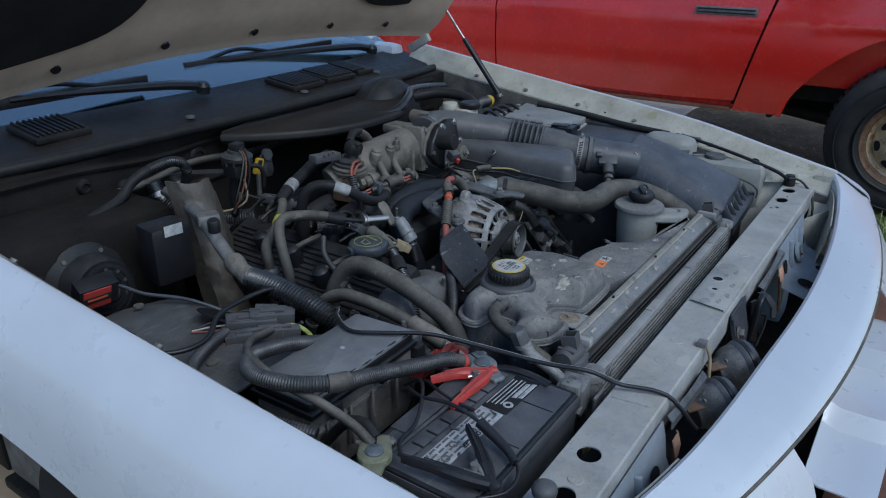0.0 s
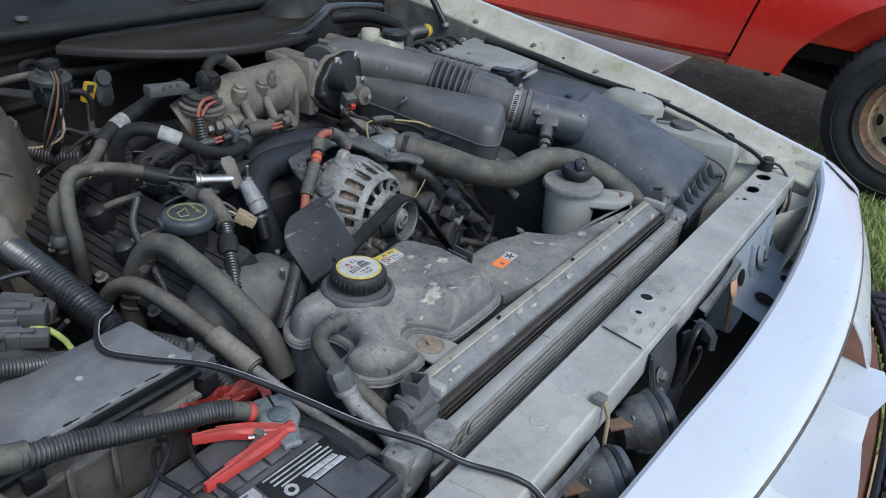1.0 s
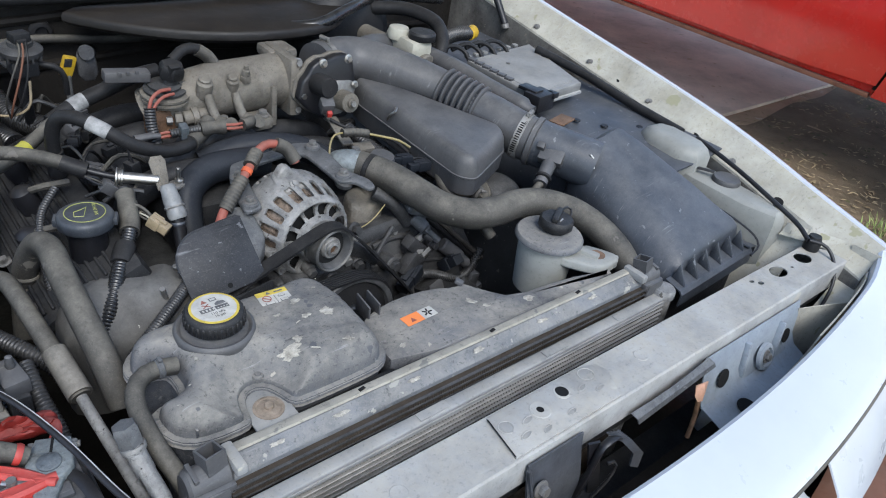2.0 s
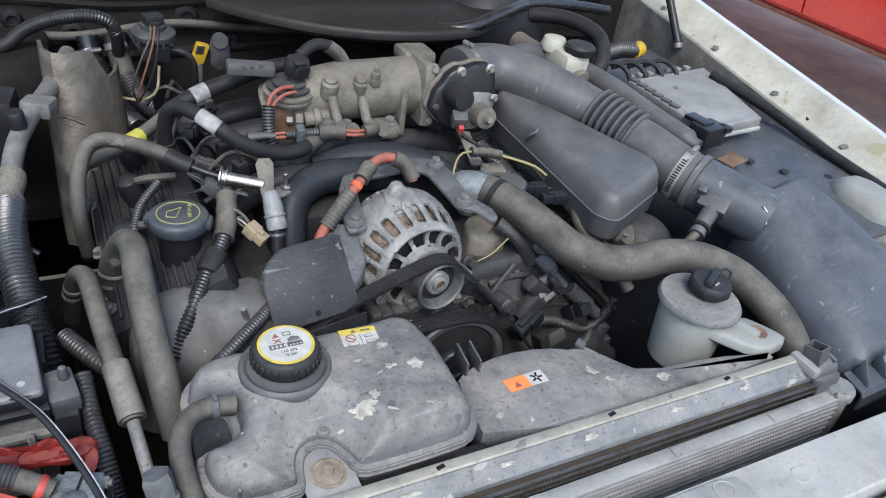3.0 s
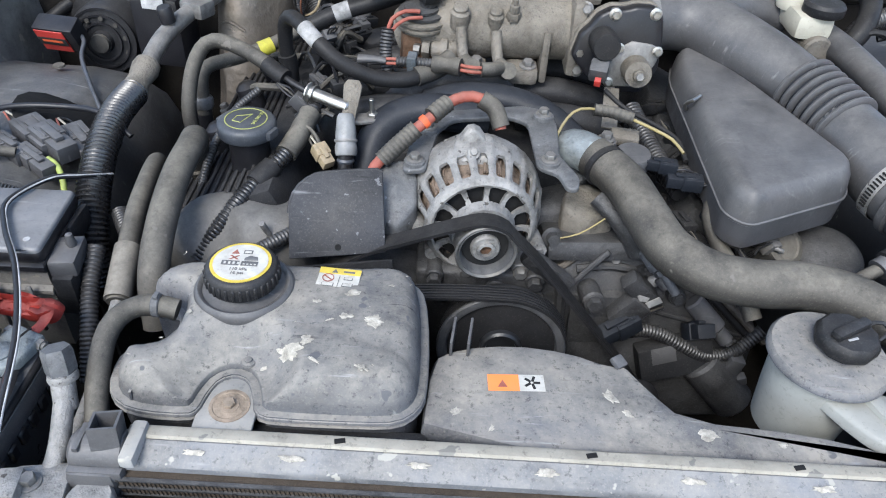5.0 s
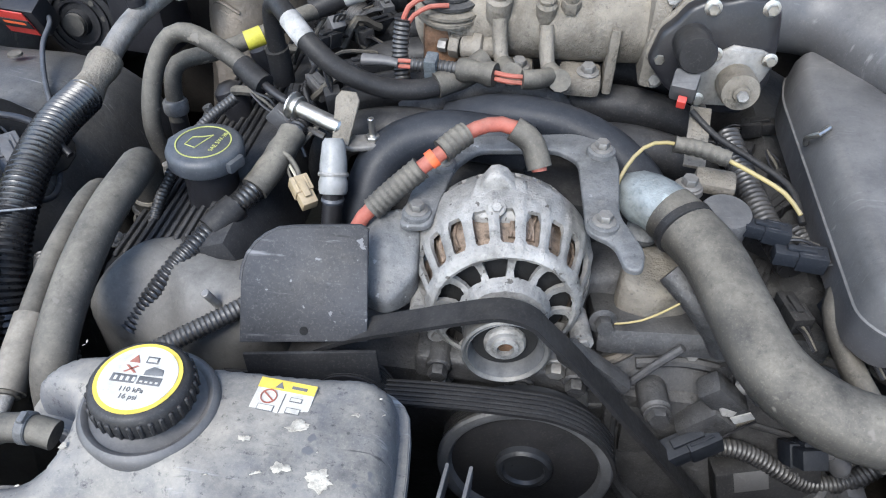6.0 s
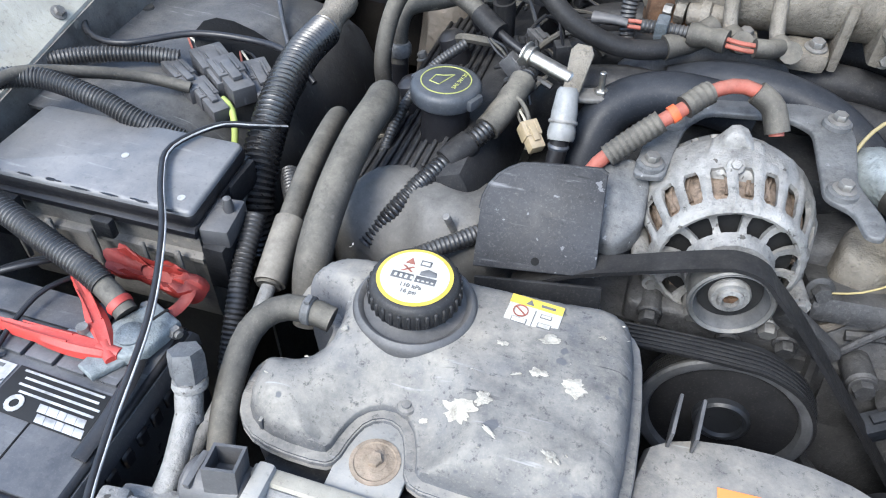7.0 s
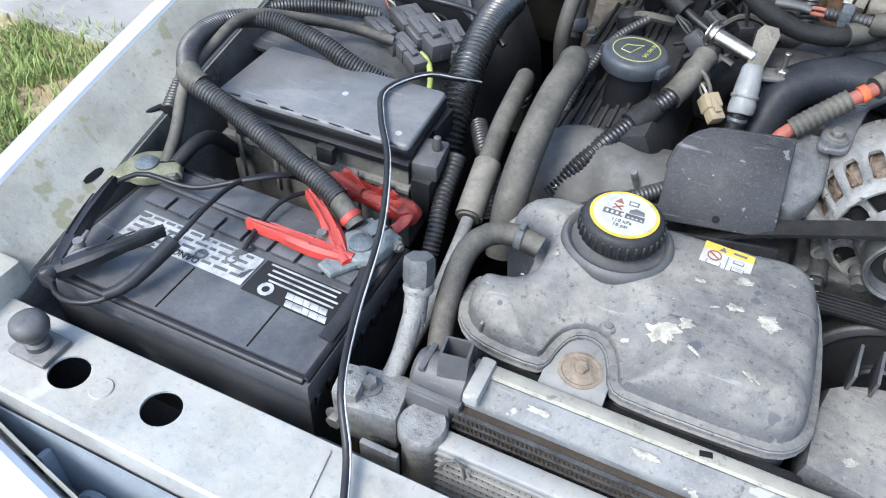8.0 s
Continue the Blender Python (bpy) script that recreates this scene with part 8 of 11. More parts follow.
    part("top_boss", slab(arch, 0.0, 0.020, 0.004, frame_of((0.093, 0.562, 0.0), (1, 0, 0), (0, 0, 1))), M_ALU, t, "pointed cast rear bracket")
    part("boss_web", relief(fillet([(0.066, 0.524), (0.074, 0.562), (0.120, 0.562), (0.128, 0.524), (0.112, 0.516), (0.082, 0.516)], 0.01), lambda x, y, d: 0.917 + 0.30 * (y - 0.505) + rim_curve(d, 0.014, 0.006), 0.90, 0.006), M_ALU, t, "cast web below the boss", 60)
    # Black block set in the boss paints the slot's shade.
    part("boss_slot", box((0.0965, 0.5575, 0.941), (0.0050, 0.010, 0.014), 0.0015, turn(-35, 0, 0)), M_PAD_SHADE, t, "black patch for the slot's shade")
    part("boss_pin", rod((0.0965, 0.556, 0.934), (0.0965, 0.552, 0.949), 0.0032, 10), M_ALU, t)
    part("boss_bolt", merged(lathe([(0.0085, 0), (0.0080, 0.002), (0.0055, 0.003)], (0.0955, 0.520, 0.9305), (0, -0.6, 0.8), 18), hexnut((0.0955, 0.519, 0.932), (0, -0.6, 0.8), 0.0050, 0.004)), M_ALU, t)
    part("rear_casting", relief(fillet([(-0.034, 0.492), (-0.034, 0.525), (0.005, 0.545), (0.026, 0.530), (0.029, 0.490), (0.018, 0.474), (0.002, 0.462), (-0.018, 0.470)], 0.012), lambda x, y, d: 0.848 + 0.62 * (y - 0.46) + rim_curve(d, 0.012, 0.006) + 0.006 * bump_at(x, y, -0.005, 0.505, 0.004, 0.02), 0.838, 0.005), M_BRACKET, t, "dusty grey cast ear", 60)
    pc = (0.113, 0.452, 0.851)
    p = part("pulley", lathe([(0.020, 0), (0.0365, 0.0), (0.0375, 0.002), (0.0360, 0.004), (0.0355, 0.005), (0.0355, 0.025), (0.0385, 0.027), (0.0385, 0.030), (0.0365, 0.0315), (0.0330, 0.0285), (0.0300, 0.020), (0.0300, 0.010)], pc, ax, 48), M_DULL_RIM, t, "dull steel dished pulley")
    # Dish inside is coloured darker than the rim, as recess shade.
    part("pulley_dish", lathe([(0.0338, 0.0288), (0.0306, 0.0200), (0.0300, 0.0125), (0.0292, 0.0125), (0.0298, 0.0205), (0.0328, 0.0296)], pc, ax, 48, True), M_RIM_GREY, p, "dish inside darkened for its shade")
    # Black disc puts the deep recess's shade into colour.
    part("pulley_recess", lathe([(0.0286, 0.016), (0.0200, 0.012), (0.0, 0.012)], pc, ax, 40), M_PAD_SHADE, p, "black disc for the recess's shade")
    part("pulley_collar", lathe([(0.0185, 0.010), (0.0185, 0.020), (0.0165, 0.023), (0.0120, 0.023), (0.0115, 0.026), (0.0075, 0.027), (0.0075, 0.020)], pc, ax, 28), M_ALU, p, "pale hub collar")
    part("pulley_bore", lathe([(0.0078, 0.022), (0.0, 0.022)], pc, ax, 6), M_RUST, p, "rusty hex recess")
    # bracket arching over the back
    u = fillet([(0.006, 0.512), (0.012, 0.560), (0.024, 0.604), (0.044, 0.640), (0.165, 0.648), (0.200, 0.632), (0.207, 0.600), (0.205, 0.535), (0.226, 0.490), (0.222, 0.468), (0.208, 0.470), (0.200, 0.498), (0.176, 0.512), (0.172, 0.560), (0.168, 0.606), (0.146, 0.622), (0.070, 0.620), (0.050, 0.596), (0.036, 0.512)], 0.010)
    b = part("mount_bracket", slab([(q[0] - 0.02, q[1] - 0.53) for q in u], -0.006, 0.002, 0.002, frame_of((0.02, 0.53, 0.906), (1, 0, 0.1), (0, 1, 0.1))), M_BRACKET, t, "corroded aluminium mounting bracket")
    for x, y in ((0.022, 0.528), (0.036, 0.596), (0.190, 0.520), (0.188, 0.618)):
        part("bracket_boss", lathe([(0.0145, 0), (0.0135, 0.004), (0.0105, 0.0055)], (x, y, 0.909 + 0.10 * (x - 0.02) + 0.10 * (y - 0.53) - 0.002), (0, 0, 1), 20), M_BRACKET, b)
        part("bracket_bolt", bolt((x, y, 0.912 + 0.10 * (x - 0.02) + 0.10 * (y - 0.53)), (0, 0, 1), 0.0070, 0.007), M_STEEL_DULL, b)
    part("lower_frame", relief(fillet([(0.03, 0.455), (0.03, 0.52), (0.20, 0.52), (0.20, 0.455)], 0.01), lambda x, y, d: 0.785 + rim_curve(d, 0.01, 0.008), 0.765, 0.01), M_DARK_CAST, t, "grimy lower frame")
    part("side_casting", relief(fillet([(0.218, 0.526), (0.222, 0.565), (0.25, 0.582), (0.292, 0.560), (0.290, 0.528), (0.25, 0.512)], 0.012), lambda x, y, d: 0.832 + 0.22 * (y - 0.5) + 0.003 * noise.noise(V(x * 60, y * 60, 1)) + rim_curve(d, 0.010, 0.012), 0.78, 0.006), M_CAST, t, "dusty grey side casting", 50)
    part("side_cap", lathe([(0.017, 0), (0.017, 0.008), (0.013, 0.011), (0, 0.011)], (0.240, 0.590, 0.862), (0, -0.3, 1), 22), M_BRACKET, t, "grey casting boss")
    part("side_bolt", bolt((0.205, 0.498, 0.825), (0.1, -1, 0.3), 0.009, 0.012), M_DARK_CAST, t)
    for x, z in ((0.055, 0.788), (0.135, 0.775), (0.185, 0.79)):
        part("lower_bolt", merged(rod((x, 0.50, z), (x, 0.450, z - 0.004), 0.0125, 16), hexnut((x, 0.450, z - 0.004), (0, -1, -0.1), 0.0095, 0.010)), M_DARK_CAST, t)


build_alternator()


def build_shield():
    t = thing("belt_shield", "dark plastic guard plate beside the alternator", "shield", (-0.06, 0.46, 0.84))
    o, u, v = V(-0.121, 0.414, 0.832), V(0.117, 0.008, 0.013), V(-0.006, 0.072, 0.078)
    m = frame_of(o, u, v)
    pts = [(0, 0)] + [(0.117, 0.0), (0.120, 0.098), (0.116, 0.102)] + [(0.050 - 0.048 * math.sin(a), 0.056 + 0.047 * math.cos(a)) for a in (radians(d) for d in (0, 18, 36, 54, 72, 90))]
    pl = part("plate", slab(pts, -0.003, 0.0, 0.001, m), M_SCUFFED, t)
    part("plate_edge", tube([m @ V(x, y, -0.001) for x, y in pts[2:]], 0.0018, 6), M_SCUFFED, pl, "rolled edge")
    part("plate_skirt", box(V(-0.055, 0.412, 0.812), (0.122, 0.004, 0.036), 0.001, turn(-10, -6, 5)), M_BLACK, pl)
    # Black disc on the plate instead of a shaded rivet hole.
    part("rivet_hole", lathe([(0.004, 0), (0.004, 0.001), (0, 0.001)], m @ V(0.06, 0.01, -0.0005), m.to_3x3() @ V(0, 0, 1), 14), M_PAD_SHADE, pl, "black disc for the rivet hole's shade")


build_shield()


def build_plenum():
    t = thing("intake_plenum", "dusty cast aluminium intake plenum with bolted flange", "intake plenum", (0.15, 0.82, 0.90))
    body = part("plenum_body", tube([(-0.01, 0.86, 0.935), (0.03, 0.845, 0.955), (0.09, 0.835, 0.968), (0.16, 0.832, 0.972), (0.235, 0.832, 0.975)], lambda f: 0.040 + 0.010 * min(1, f * 2), 28), M_CAST, t)
    part("flange", box((0.243, 0.832, 0.975), (0.022, 0.115, 0.115), 0.012), M_CAST, t, "square bolted flange")
    part("flange_cap", box((0.252, 0.865, 1.018), (0.06, 0.06, 0.022), 0.008), M_CAST, t)
    for y, z in ((0.785, 1.022), (0.88, 1.02), (0.785, 0.928)):
        part("flange_bolt", bolt((0.250, y - 0.003, z), (0, -1, 0.3), 0.007, 0.008), M_STEEL_DULL, t)
    for x in (0.09, 0.168):
        part("foot", box((x, 0.785, 0.918), (0.05, 0.045, 0.026), 0.010), M_CAST, t, "cast bolted foot")
        part("foot_bolt", bolt((x + 0.008, 0.778, 0.931), (0, -0.1, 1), 0.0085, 0.008), M_STEEL_DULL, t)
    part("side_rib", box((0.20, 0.80, 0.945), (0.012, 0.05, 0.08), 0.005), M_CAST, t)
    for x, z, r in ((0.070, 0.998, 0.0145), (0.122, 0.995, 0.0120)):
        n = part("vacuum_fitting", merged(rod((x, 0.798, z - 0.022), (x, 0.788, z + 0.010), r, 16, 0.25), rod((x, 0.790, z + 0.008), (x, 0.787, z + 0.016), r * 0.8, 12, 0.4)), M_CAST, t, "cast vacuum fitting")
        part("fitting_pipe", tube([(x + 0.002, 0.785, z - 0.015), (x + 0.006, 0.770, z - 0.045), (x + 0.012, 0.755, z - 0.062), (x + 0.018, 0.740, z - 0.058)], 0.0085, 12), M_CAST, n, "dusty elbow pipe")
        part("elbow_boot", tube([(x + 0.010, 0.760, z - 0.058), (x + 0.020, 0.742, z - 0.058), (x + 0.022, 0.732, z - 0.052)], 0.0125, 12), M_RUBBER, n, "grey rubber elbow")
    part("sensor_nipple", merged(hexnut((0.148, 0.792, 0.996), (0, -0.2, 1), 0.011, 0.012), rod((0.148, 0.790, 1.006), (0.148, 0.788, 1.020), 0.0075, 12), rod((0.148, 0.788, 1.020), (0.148, 0.787, 1.028), 0.0045, 10)), M_CAST, t, "hexagonal vacuum sensor")
    # throttle gear cover with its sensor and motor
    fr = frame_of((0.304, 0.772, 0.985), (1, 0, 0), (0, 0.06, 1))
    o = fillet([(-0.070, -0.022), (-0.062, 0.012), (-0.050, 0.024), (-0.040, 0.040), (-0.022, 0.050), (-0.006, 0.049), (0.012, 0.055), (0.038, 0.054), (0.050, 0.042), (0.056, 0.010), (0.058, -0.035), (0.040, -0.072), (0.0, -0.075), (-0.045, -0.050)], 0.006)
    g = part("throttle_cover", slab([(q[0], q[1]) for q in o], 0.004, 0.026, 0.005, fr), M_BLACK_CLEAN, t, "black throttle gear cover")
    part("cover_rim", slab([(q[0] * 1.03, q[1] * 1.03) for q in o], -0.006, 0.004, 0.002, fr), M_CAST, g, "bright cover flange")
    for x, y, z in ((0.286, 0.749, 1.029), (0.342, 0.750, 1.032), (0.245, 0.750, 0.970), (0.300, 0.744, 0.920)):
        part("cover_bolt", merged(bolt((x, y, z), (0, -1, 0.06), 0.0058, 0.006), rod((x, y + 0.008, z), (x, y, z), 0.0085, 14)), M_STEEL, g)
    part("throttle_sensor", lathe([(0.0195, 0.0), (0.0195, 0.040), (0.0175, 0.044), (0, 0.0445)], (0.273, 0.745, 0.993), (0, -1, 0.15), 32), M_RUBBER_DARK, g, "round black sensor")
    mt = part("idle_motor", lathe([(0.0200, -0.01), (0.0200, 0.026), (0.0188, 0.033), (0.009, 0.035), (0.008, 0.039), (0, 0.040)], (0.326, 0.741, 0.955), (0, -1, 0.15), 32), M_CAST, g, "round metal motor")
    part("motor_plate", slab([(p.x, p.y) for p in rounded([(-0.042, -0.020), (-0.024, 0.036), (0.034, 0.030), (0.034, 0.012), (0.012, -0.032), (-0.036, -0.034)], 1)], 0, 0.004, 0.001, frame_of((0.325, 0.744, 0.959), (1, 0, 0), (0, 0.08, 1))), M_STEEL_DULL, mt)
    part("motor_bolt", hexnut((0.326, 0.7005, 0.961), (0, -1, 0.15), 0.006, 0.005), M_ALU, mt)
    for x, z in ((0.353, 0.983), (0.298, 0.985), (0.292, 0.932)):
        part("plate_bolt", bolt((x, 0.738, z), (0, -1, 0.08), 0.005, 0.005), M_STEEL, mt)
    part("sensor_plug", box((0.268, 0.702, 0.966), (0.026, 0.024, 0.024), 0.004, turn(25, 0, -15)), M_GREY_PLASTIC, g, "grey plug")
    part("plug_lock", box((0.266, 0.688, 0.955), (0.009, 0.008, 0.011), 0.001, turn(25, 0, -15)), M_RED_PLASTIC, g, "red plug lock")
    part("bracket_strip", box((0.292, 0.690, 0.915), (0.022, 0.085, 0.004), 0.001, turn(14, 0, -8)), M_CAST, t, "steel bracket strip")
    part("bracket_block", box((0.304, 0.626, 0.906), (0.040, 0.028, 0.014), 0.006, turn(8, 0, -8)), M_CAST, t, "cast bracket block")
    part("bracket_bolt", merged(bolt((0.276, 0.610, 0.910), (0, 0, 1), 0.008, 0.008), lathe([(0.015, 0), (0.014, 0.005), (0.009, 0.006)], (0.276, 0.610, 0.904), (0, 0, 1), 18)), M_STEEL_DULL, t)


build_plenum()


def build_egr():
    t = thing("egr_valve", "rusty brown vacuum valve behind the fuel hose", "valve", (0.008, 0.83, 0.90))
    for k, (r, z) in enumerate(((0.034, 0.962), (0.041, 0.969), (0.042, 0.977), (0.036, 0.985), (0.028, 0.992))):
        part("diaphragm_plate", lathe([(r - 0.004, 0), (r, 0.0015), (r, 0.005), (r - 0.005, 0.0065)], (0.012, 0.825, z), (0, -0.1, 1), 32), M_CAST if k < 3 else M_DARK_CAST, t, "dusty stacked diaphragm plate")
    part("valve_body", box((0.006, 0.83, 0.93), (0.052, 0.05, 0.06), 0.008, turn(0, 0, 8)), M_RUST, t, "rusted valve body")
    part("union", merged(rod((0.03, 0.795, 0.94), (0.075, 0.79, 0.945), 0.013, 16), hexnut((0.028, 0.797, 0.94), (-1, 0.2, 0), 0.014, 0.012), lathe([(0.017, 0), (0.017, 0.010), (0.014, 0.012)], (0.045, 0.793, 0.942), (1, -0.1, 0.1), 18)), M_CAST, t, "dusty union nut")
    part("union_plug", hexnut((0.012, 0.800, 0.938), (-1, 0.2, 0), 0.008, 0.010), M_STEEL_DULL, t)
    part("solenoid", merged(lathe([(0.020, 0), (0.022, 0.004), (0.022, 0.020), (0.018, 0.026)], (0.022, 0.822, 1.010), (0.1, -0.3, 1), 6), box((0.022, 0.806, 1.026), (0.020, 0.012, 0.022), 0.003, turn(20, 0, 10))), M_BLACK, t, "dark hexagonal solenoid plug")
    part("solenoid_neck", rod((0.022, 0.824, 0.985), (0.022, 0.820, 1.012), 0.013, 14), M_DARK_CAST, t)
    part("side_connector", box((-0.045, 0.845, 1.012), (0.075, 0.028, 0.018), 0.004, turn(0, 4, -6)), M_GREY_PLASTIC, t, "grey flat connector")
    for k in range(3):
        part("connector_rib", box((-0.06 + 0.014 * k, 0.830, 1.021), (0.006, 0.004, 0.006), 0.001), M_GREY_PLASTIC, t)
    part("red_lead", tube([(0.010, 0.796, 0.998), (-0.012, 0.788, 1.0), (-0.030, 0.780, 0.990), (-0.036, 0.776, 0.97)], 0.0032, 8), M_RED_WIRE, t, "faded red lead")
    part("red_lead", tube([(0.014, 0.791, 0.991), (-0.008, 0.783, 0.991), (-0.026, 0.776, 0.980), (-0.032, 0.773, 0.965)], 0.0028, 8), M_RED_WIRE, t, "faded red lead")
    part("lead_loom", tube([(-0.035, 0.776, 0.978), (-0.037, 0.765, 0.945), (-0.032, 0.752, 0.915)], 0.0100, 14, ridge=0.0014, pitch=0.005), M_CORR_GREY, t, "corrugated loom")
    part("hose_tail", tube([(0.030, 0.835, 1.032), (0.06, 0.85, 1.045), (0.09, 0.853, 1.040), (0.112, 0.845, 1.015)], 0.0095, 12), M_RUBBER_DARK, t, "black hose tail")
    part("tail_boot", tube([(0.085, 0.853, 1.041), (0.103, 0.850, 1.028), (0.115, 0.844, 1.008)], 0.0118, 12), M_RUBBER, t, "grey rubber boot")


build_egr()


# ---- air intake ----
def build_air_intake():
    t = thing("air_intake_tube", "grey black air intake tube with bellows and clamps", "intake tube", (0.6, 0.6, 0.88))
    pts = [(0.330, 0.845, 0.985), (0.395, 0.862, 0.985), (0.445, 0.845, 0.983), (0.500, 0.780, 0.972), (0.545, 0.722, 0.960), (0.568, 0.678, 0.951), (0.597, 0.605, 0.936), (0.624, 0.530, 0.919), (0.645, 0.480, 0.912)]
    part("main_tube", tube(pts, lambda f: 0.047 - 0.0065 * math.exp(-((f - 0.60) / 0.16) ** 2), 26), M_GREY_PLASTIC, t)
    bw = part("bellows", tube([(0.556, 0.703, 0.956), (0.573, 0.666, 0.949), (0.591, 0.622, 0.940)], 0.0425, 28), M_SLATE_DARK, t, "ribbed rubber bellows")
    for k in range(7):
        f = k / 6
        q = V(0.5575, 0.7000, 0.9555).lerp(V(0.5900, 0.6240, 0.9405), f)
        part("bellows_ridge", lathe([(0.0425, -0.0046), (0.0475, -0.0038), (0.0502, -0.0014), (0.0502, 0.0014), (0.0475, 0.0038), (0.0425, 0.0046)], q, (0.388, -0.907, -0.165), 40, True), M_GREY_PLASTIC, bw)
    part("side_tube", tube([(0.455, 0.870, 0.985), (0.53, 0.945, 0.972), (0.61, 0.965, 0.960), (0.665, 0.905, 0.951), (0.687, 0.81, 0.946), (0.697, 0.71, 0.939), (0.714, 0.63, 0.931), (0.726, 0.59, 0.926)], lambda f: 0.027 - 0.006 * f - (0.008 if f > 0.975 else 0), 18), M_GREY_PLASTIC, t, "narrow side tube")
    part("throttle_clamp", clamp_band((0.352, 0.852, 0.985), (1, 0.25, 0), 0.0475), M_STEEL_DULL, t)
    tc = part("tube_clamp", clamp_band((0.626, 0.522, 0.9172), (0.42, -0.89, -0.14), 0.0480, 0.016), M_ALU, t, "dull worm-drive clamp band")
    for k in range(14):
        a = 2.2 + 0.10 * k
        q = V(0.626, 0.522, 0.9172) + axis_to(V(0.42, -0.89, -0.14)) @ V(0.0496 * math.cos(a), 0.0496 * math.sin(a), 0.0)
        part("band_slot", box(q, (0.002, 0.002, 0.009), 0.0004, axis_to(V(0.42, -0.89, -0.14))), M_PAD_SHADE, tc)
    part("cuff", lathe([(0.0475, 0), (0.0515, 0.002), (0.0515, 0.012), (0.0475, 0.014)], (0.634, 0.504, 0.915), (0.45, -0.88, -0.12), 32), M_GREY_PLASTIC, t)
    mf = part("airflow_housing", tube([(0.640, 0.492, 0.914), (0.668, 0.445, 0.906), (0.705, 0.385, 0.896)], lambda f: 0.048 + 0.003 * f, 28), M_BLUE_PLASTIC, t, "slate plastic airflow housing")
    sn = part("airflow_sensor", merged(box((0.622, 0.432, 0.912), (0.030, 0.050, 0.022), 0.004, turn(0, -40, 25)), box((0.612, 0.454, 0.925), (0.014, 0.016, 0.026), 0.003, turn(0, -40, 25))), M_GREY_PLASTIC, mf, "grey sensor plug")
    part("sensor_boot", tube([(0.616, 0.428, 0.902), (0.592, 0.416, 0.888), (0.572, 0.405, 0.876)], lambda f: 0.0150 - 0.002 * f + 0.001 * math.sin(f * 20), 14), M_GREY_PLASTIC, mf, "ribbed plug boot")
    part("plug_collar", lathe([(0.0135, 0), (0.0165, 0.002), (0.0165, 0.007), (0.0135, 0.009)], (0.588, 0.413, 0.885), (-0.8, -0.45, -0.4), 18), M_RUBBER_DARK, sn)
    part("sensor_wire", tube([(0.574, 0.406, 0.877), (0.556, 0.404, 0.862), (0.55, 0.41, 0.83)], 0.008, 10), M_RUBBER, mf, "taped sensor lead")
    part("housing_clip", tube([(0.666, 0.375, 0.935), (0.672, 0.366, 0.925), (0.668, 0.36, 0.91)], 0.002, 6), M_STEEL, mf)
    # resonator wedge
    r = thing("air_resonator", "smooth grey plastic air resonator wedge with a clip", "resonator", (0.46, 0.6, 0.87))
    o = fillet([(0.393, 0.775), (0.405, 0.825), (0.435, 0.832), (0.470, 0.780), (0.502, 0.715), (0.572, 0.535), (0.556, 0.498), (0.418, 0.432), (0.394, 0.455)], 0.018)
    bm = stack([(q[0], q[1]) for q in o], [(0.012, 0.862), (0.002, 0.872), (0.0, 0.905), (-0.0018, 0.9065), (-0.0018, 0.909), (0.0, 0.910), (0.003, 0.932), (0.008, 0.942), (0.013, 0.9465), (0.017, 0.9478)])
    for v in bm.verts:
        v.co.z += 0.035 * (v.co.y - 0.45)
    part("resonator_shell", bm, M_GREY_PLASTIC, r)
    part("spring_clip", tube([(0.392, 0.672, 0.930), (0.386, 0.660, 0.944), (0.392, 0.652, 0.954), (0.404, 0.664, 0.955)], 0.0028, 8), M_STEEL, r, "steel spring clip")


build_air_intake()


def build_filler_neck():
    t = thing("sensor_housing", "dusty round housing with leads under the air resonator", "housing", (0.50, 0.50, 0.80))
    ax = V(0.35, -0.55, 0.75).normalized()
    part("body", lathe([(0.030, -0.05), (0.031, 0.0), (0.029, 0.006), (0.022, 0.008), (0.020, 0.006), (0.0, 0.007)], (0.500, 0.492, 0.838), ax, 32), M_RUBBER, t)
    part("side_dome", lathe([(0.052, -0.06), (0.052, -0.01), (0.044, 0.006), (0.028, 0.014), (0.0, 0.017)], (0.575, 0.505, 0.815), (0.1, -0.3, 1), 32), M_DARK_CAST, t, "grimy rubber dome")
    part("clip", merged(box((0.478, 0.476, 0.846), (0.020, 0.012, 0.020), 0.002, turn(20, 15, 30)), rod((0.468, 0.474, 0.852), (0.492, 0.468, 0.846), 0.003, 8)), M_STEEL_DULL, t, "wire clip")
    part("lead", tube([(0.475, 0.482, 0.842), (0.452, 0.500, 0.852), (0.425, 0.535, 0.862), (0.405, 0.570, 0.868), (0.39, 0.61, 0.868)], 0.0105, 14, ridge=0.0012, pitch=0.006), M_CORR_GREY, t, "taped corrugated lead")
    for k in range(4):
        part("thin_wire", tube([(0.480, 0.478, 0.850), (0.470 - 0.004 * k, 0.468, 0.858 - 0.003 * k), (0.452, 0.47 - 0.004 * k, 0.842), (0.45, 0.48, 0.82)], 0.0016, 6), M_RUBBER_DARK, t)


build_filler_neck()


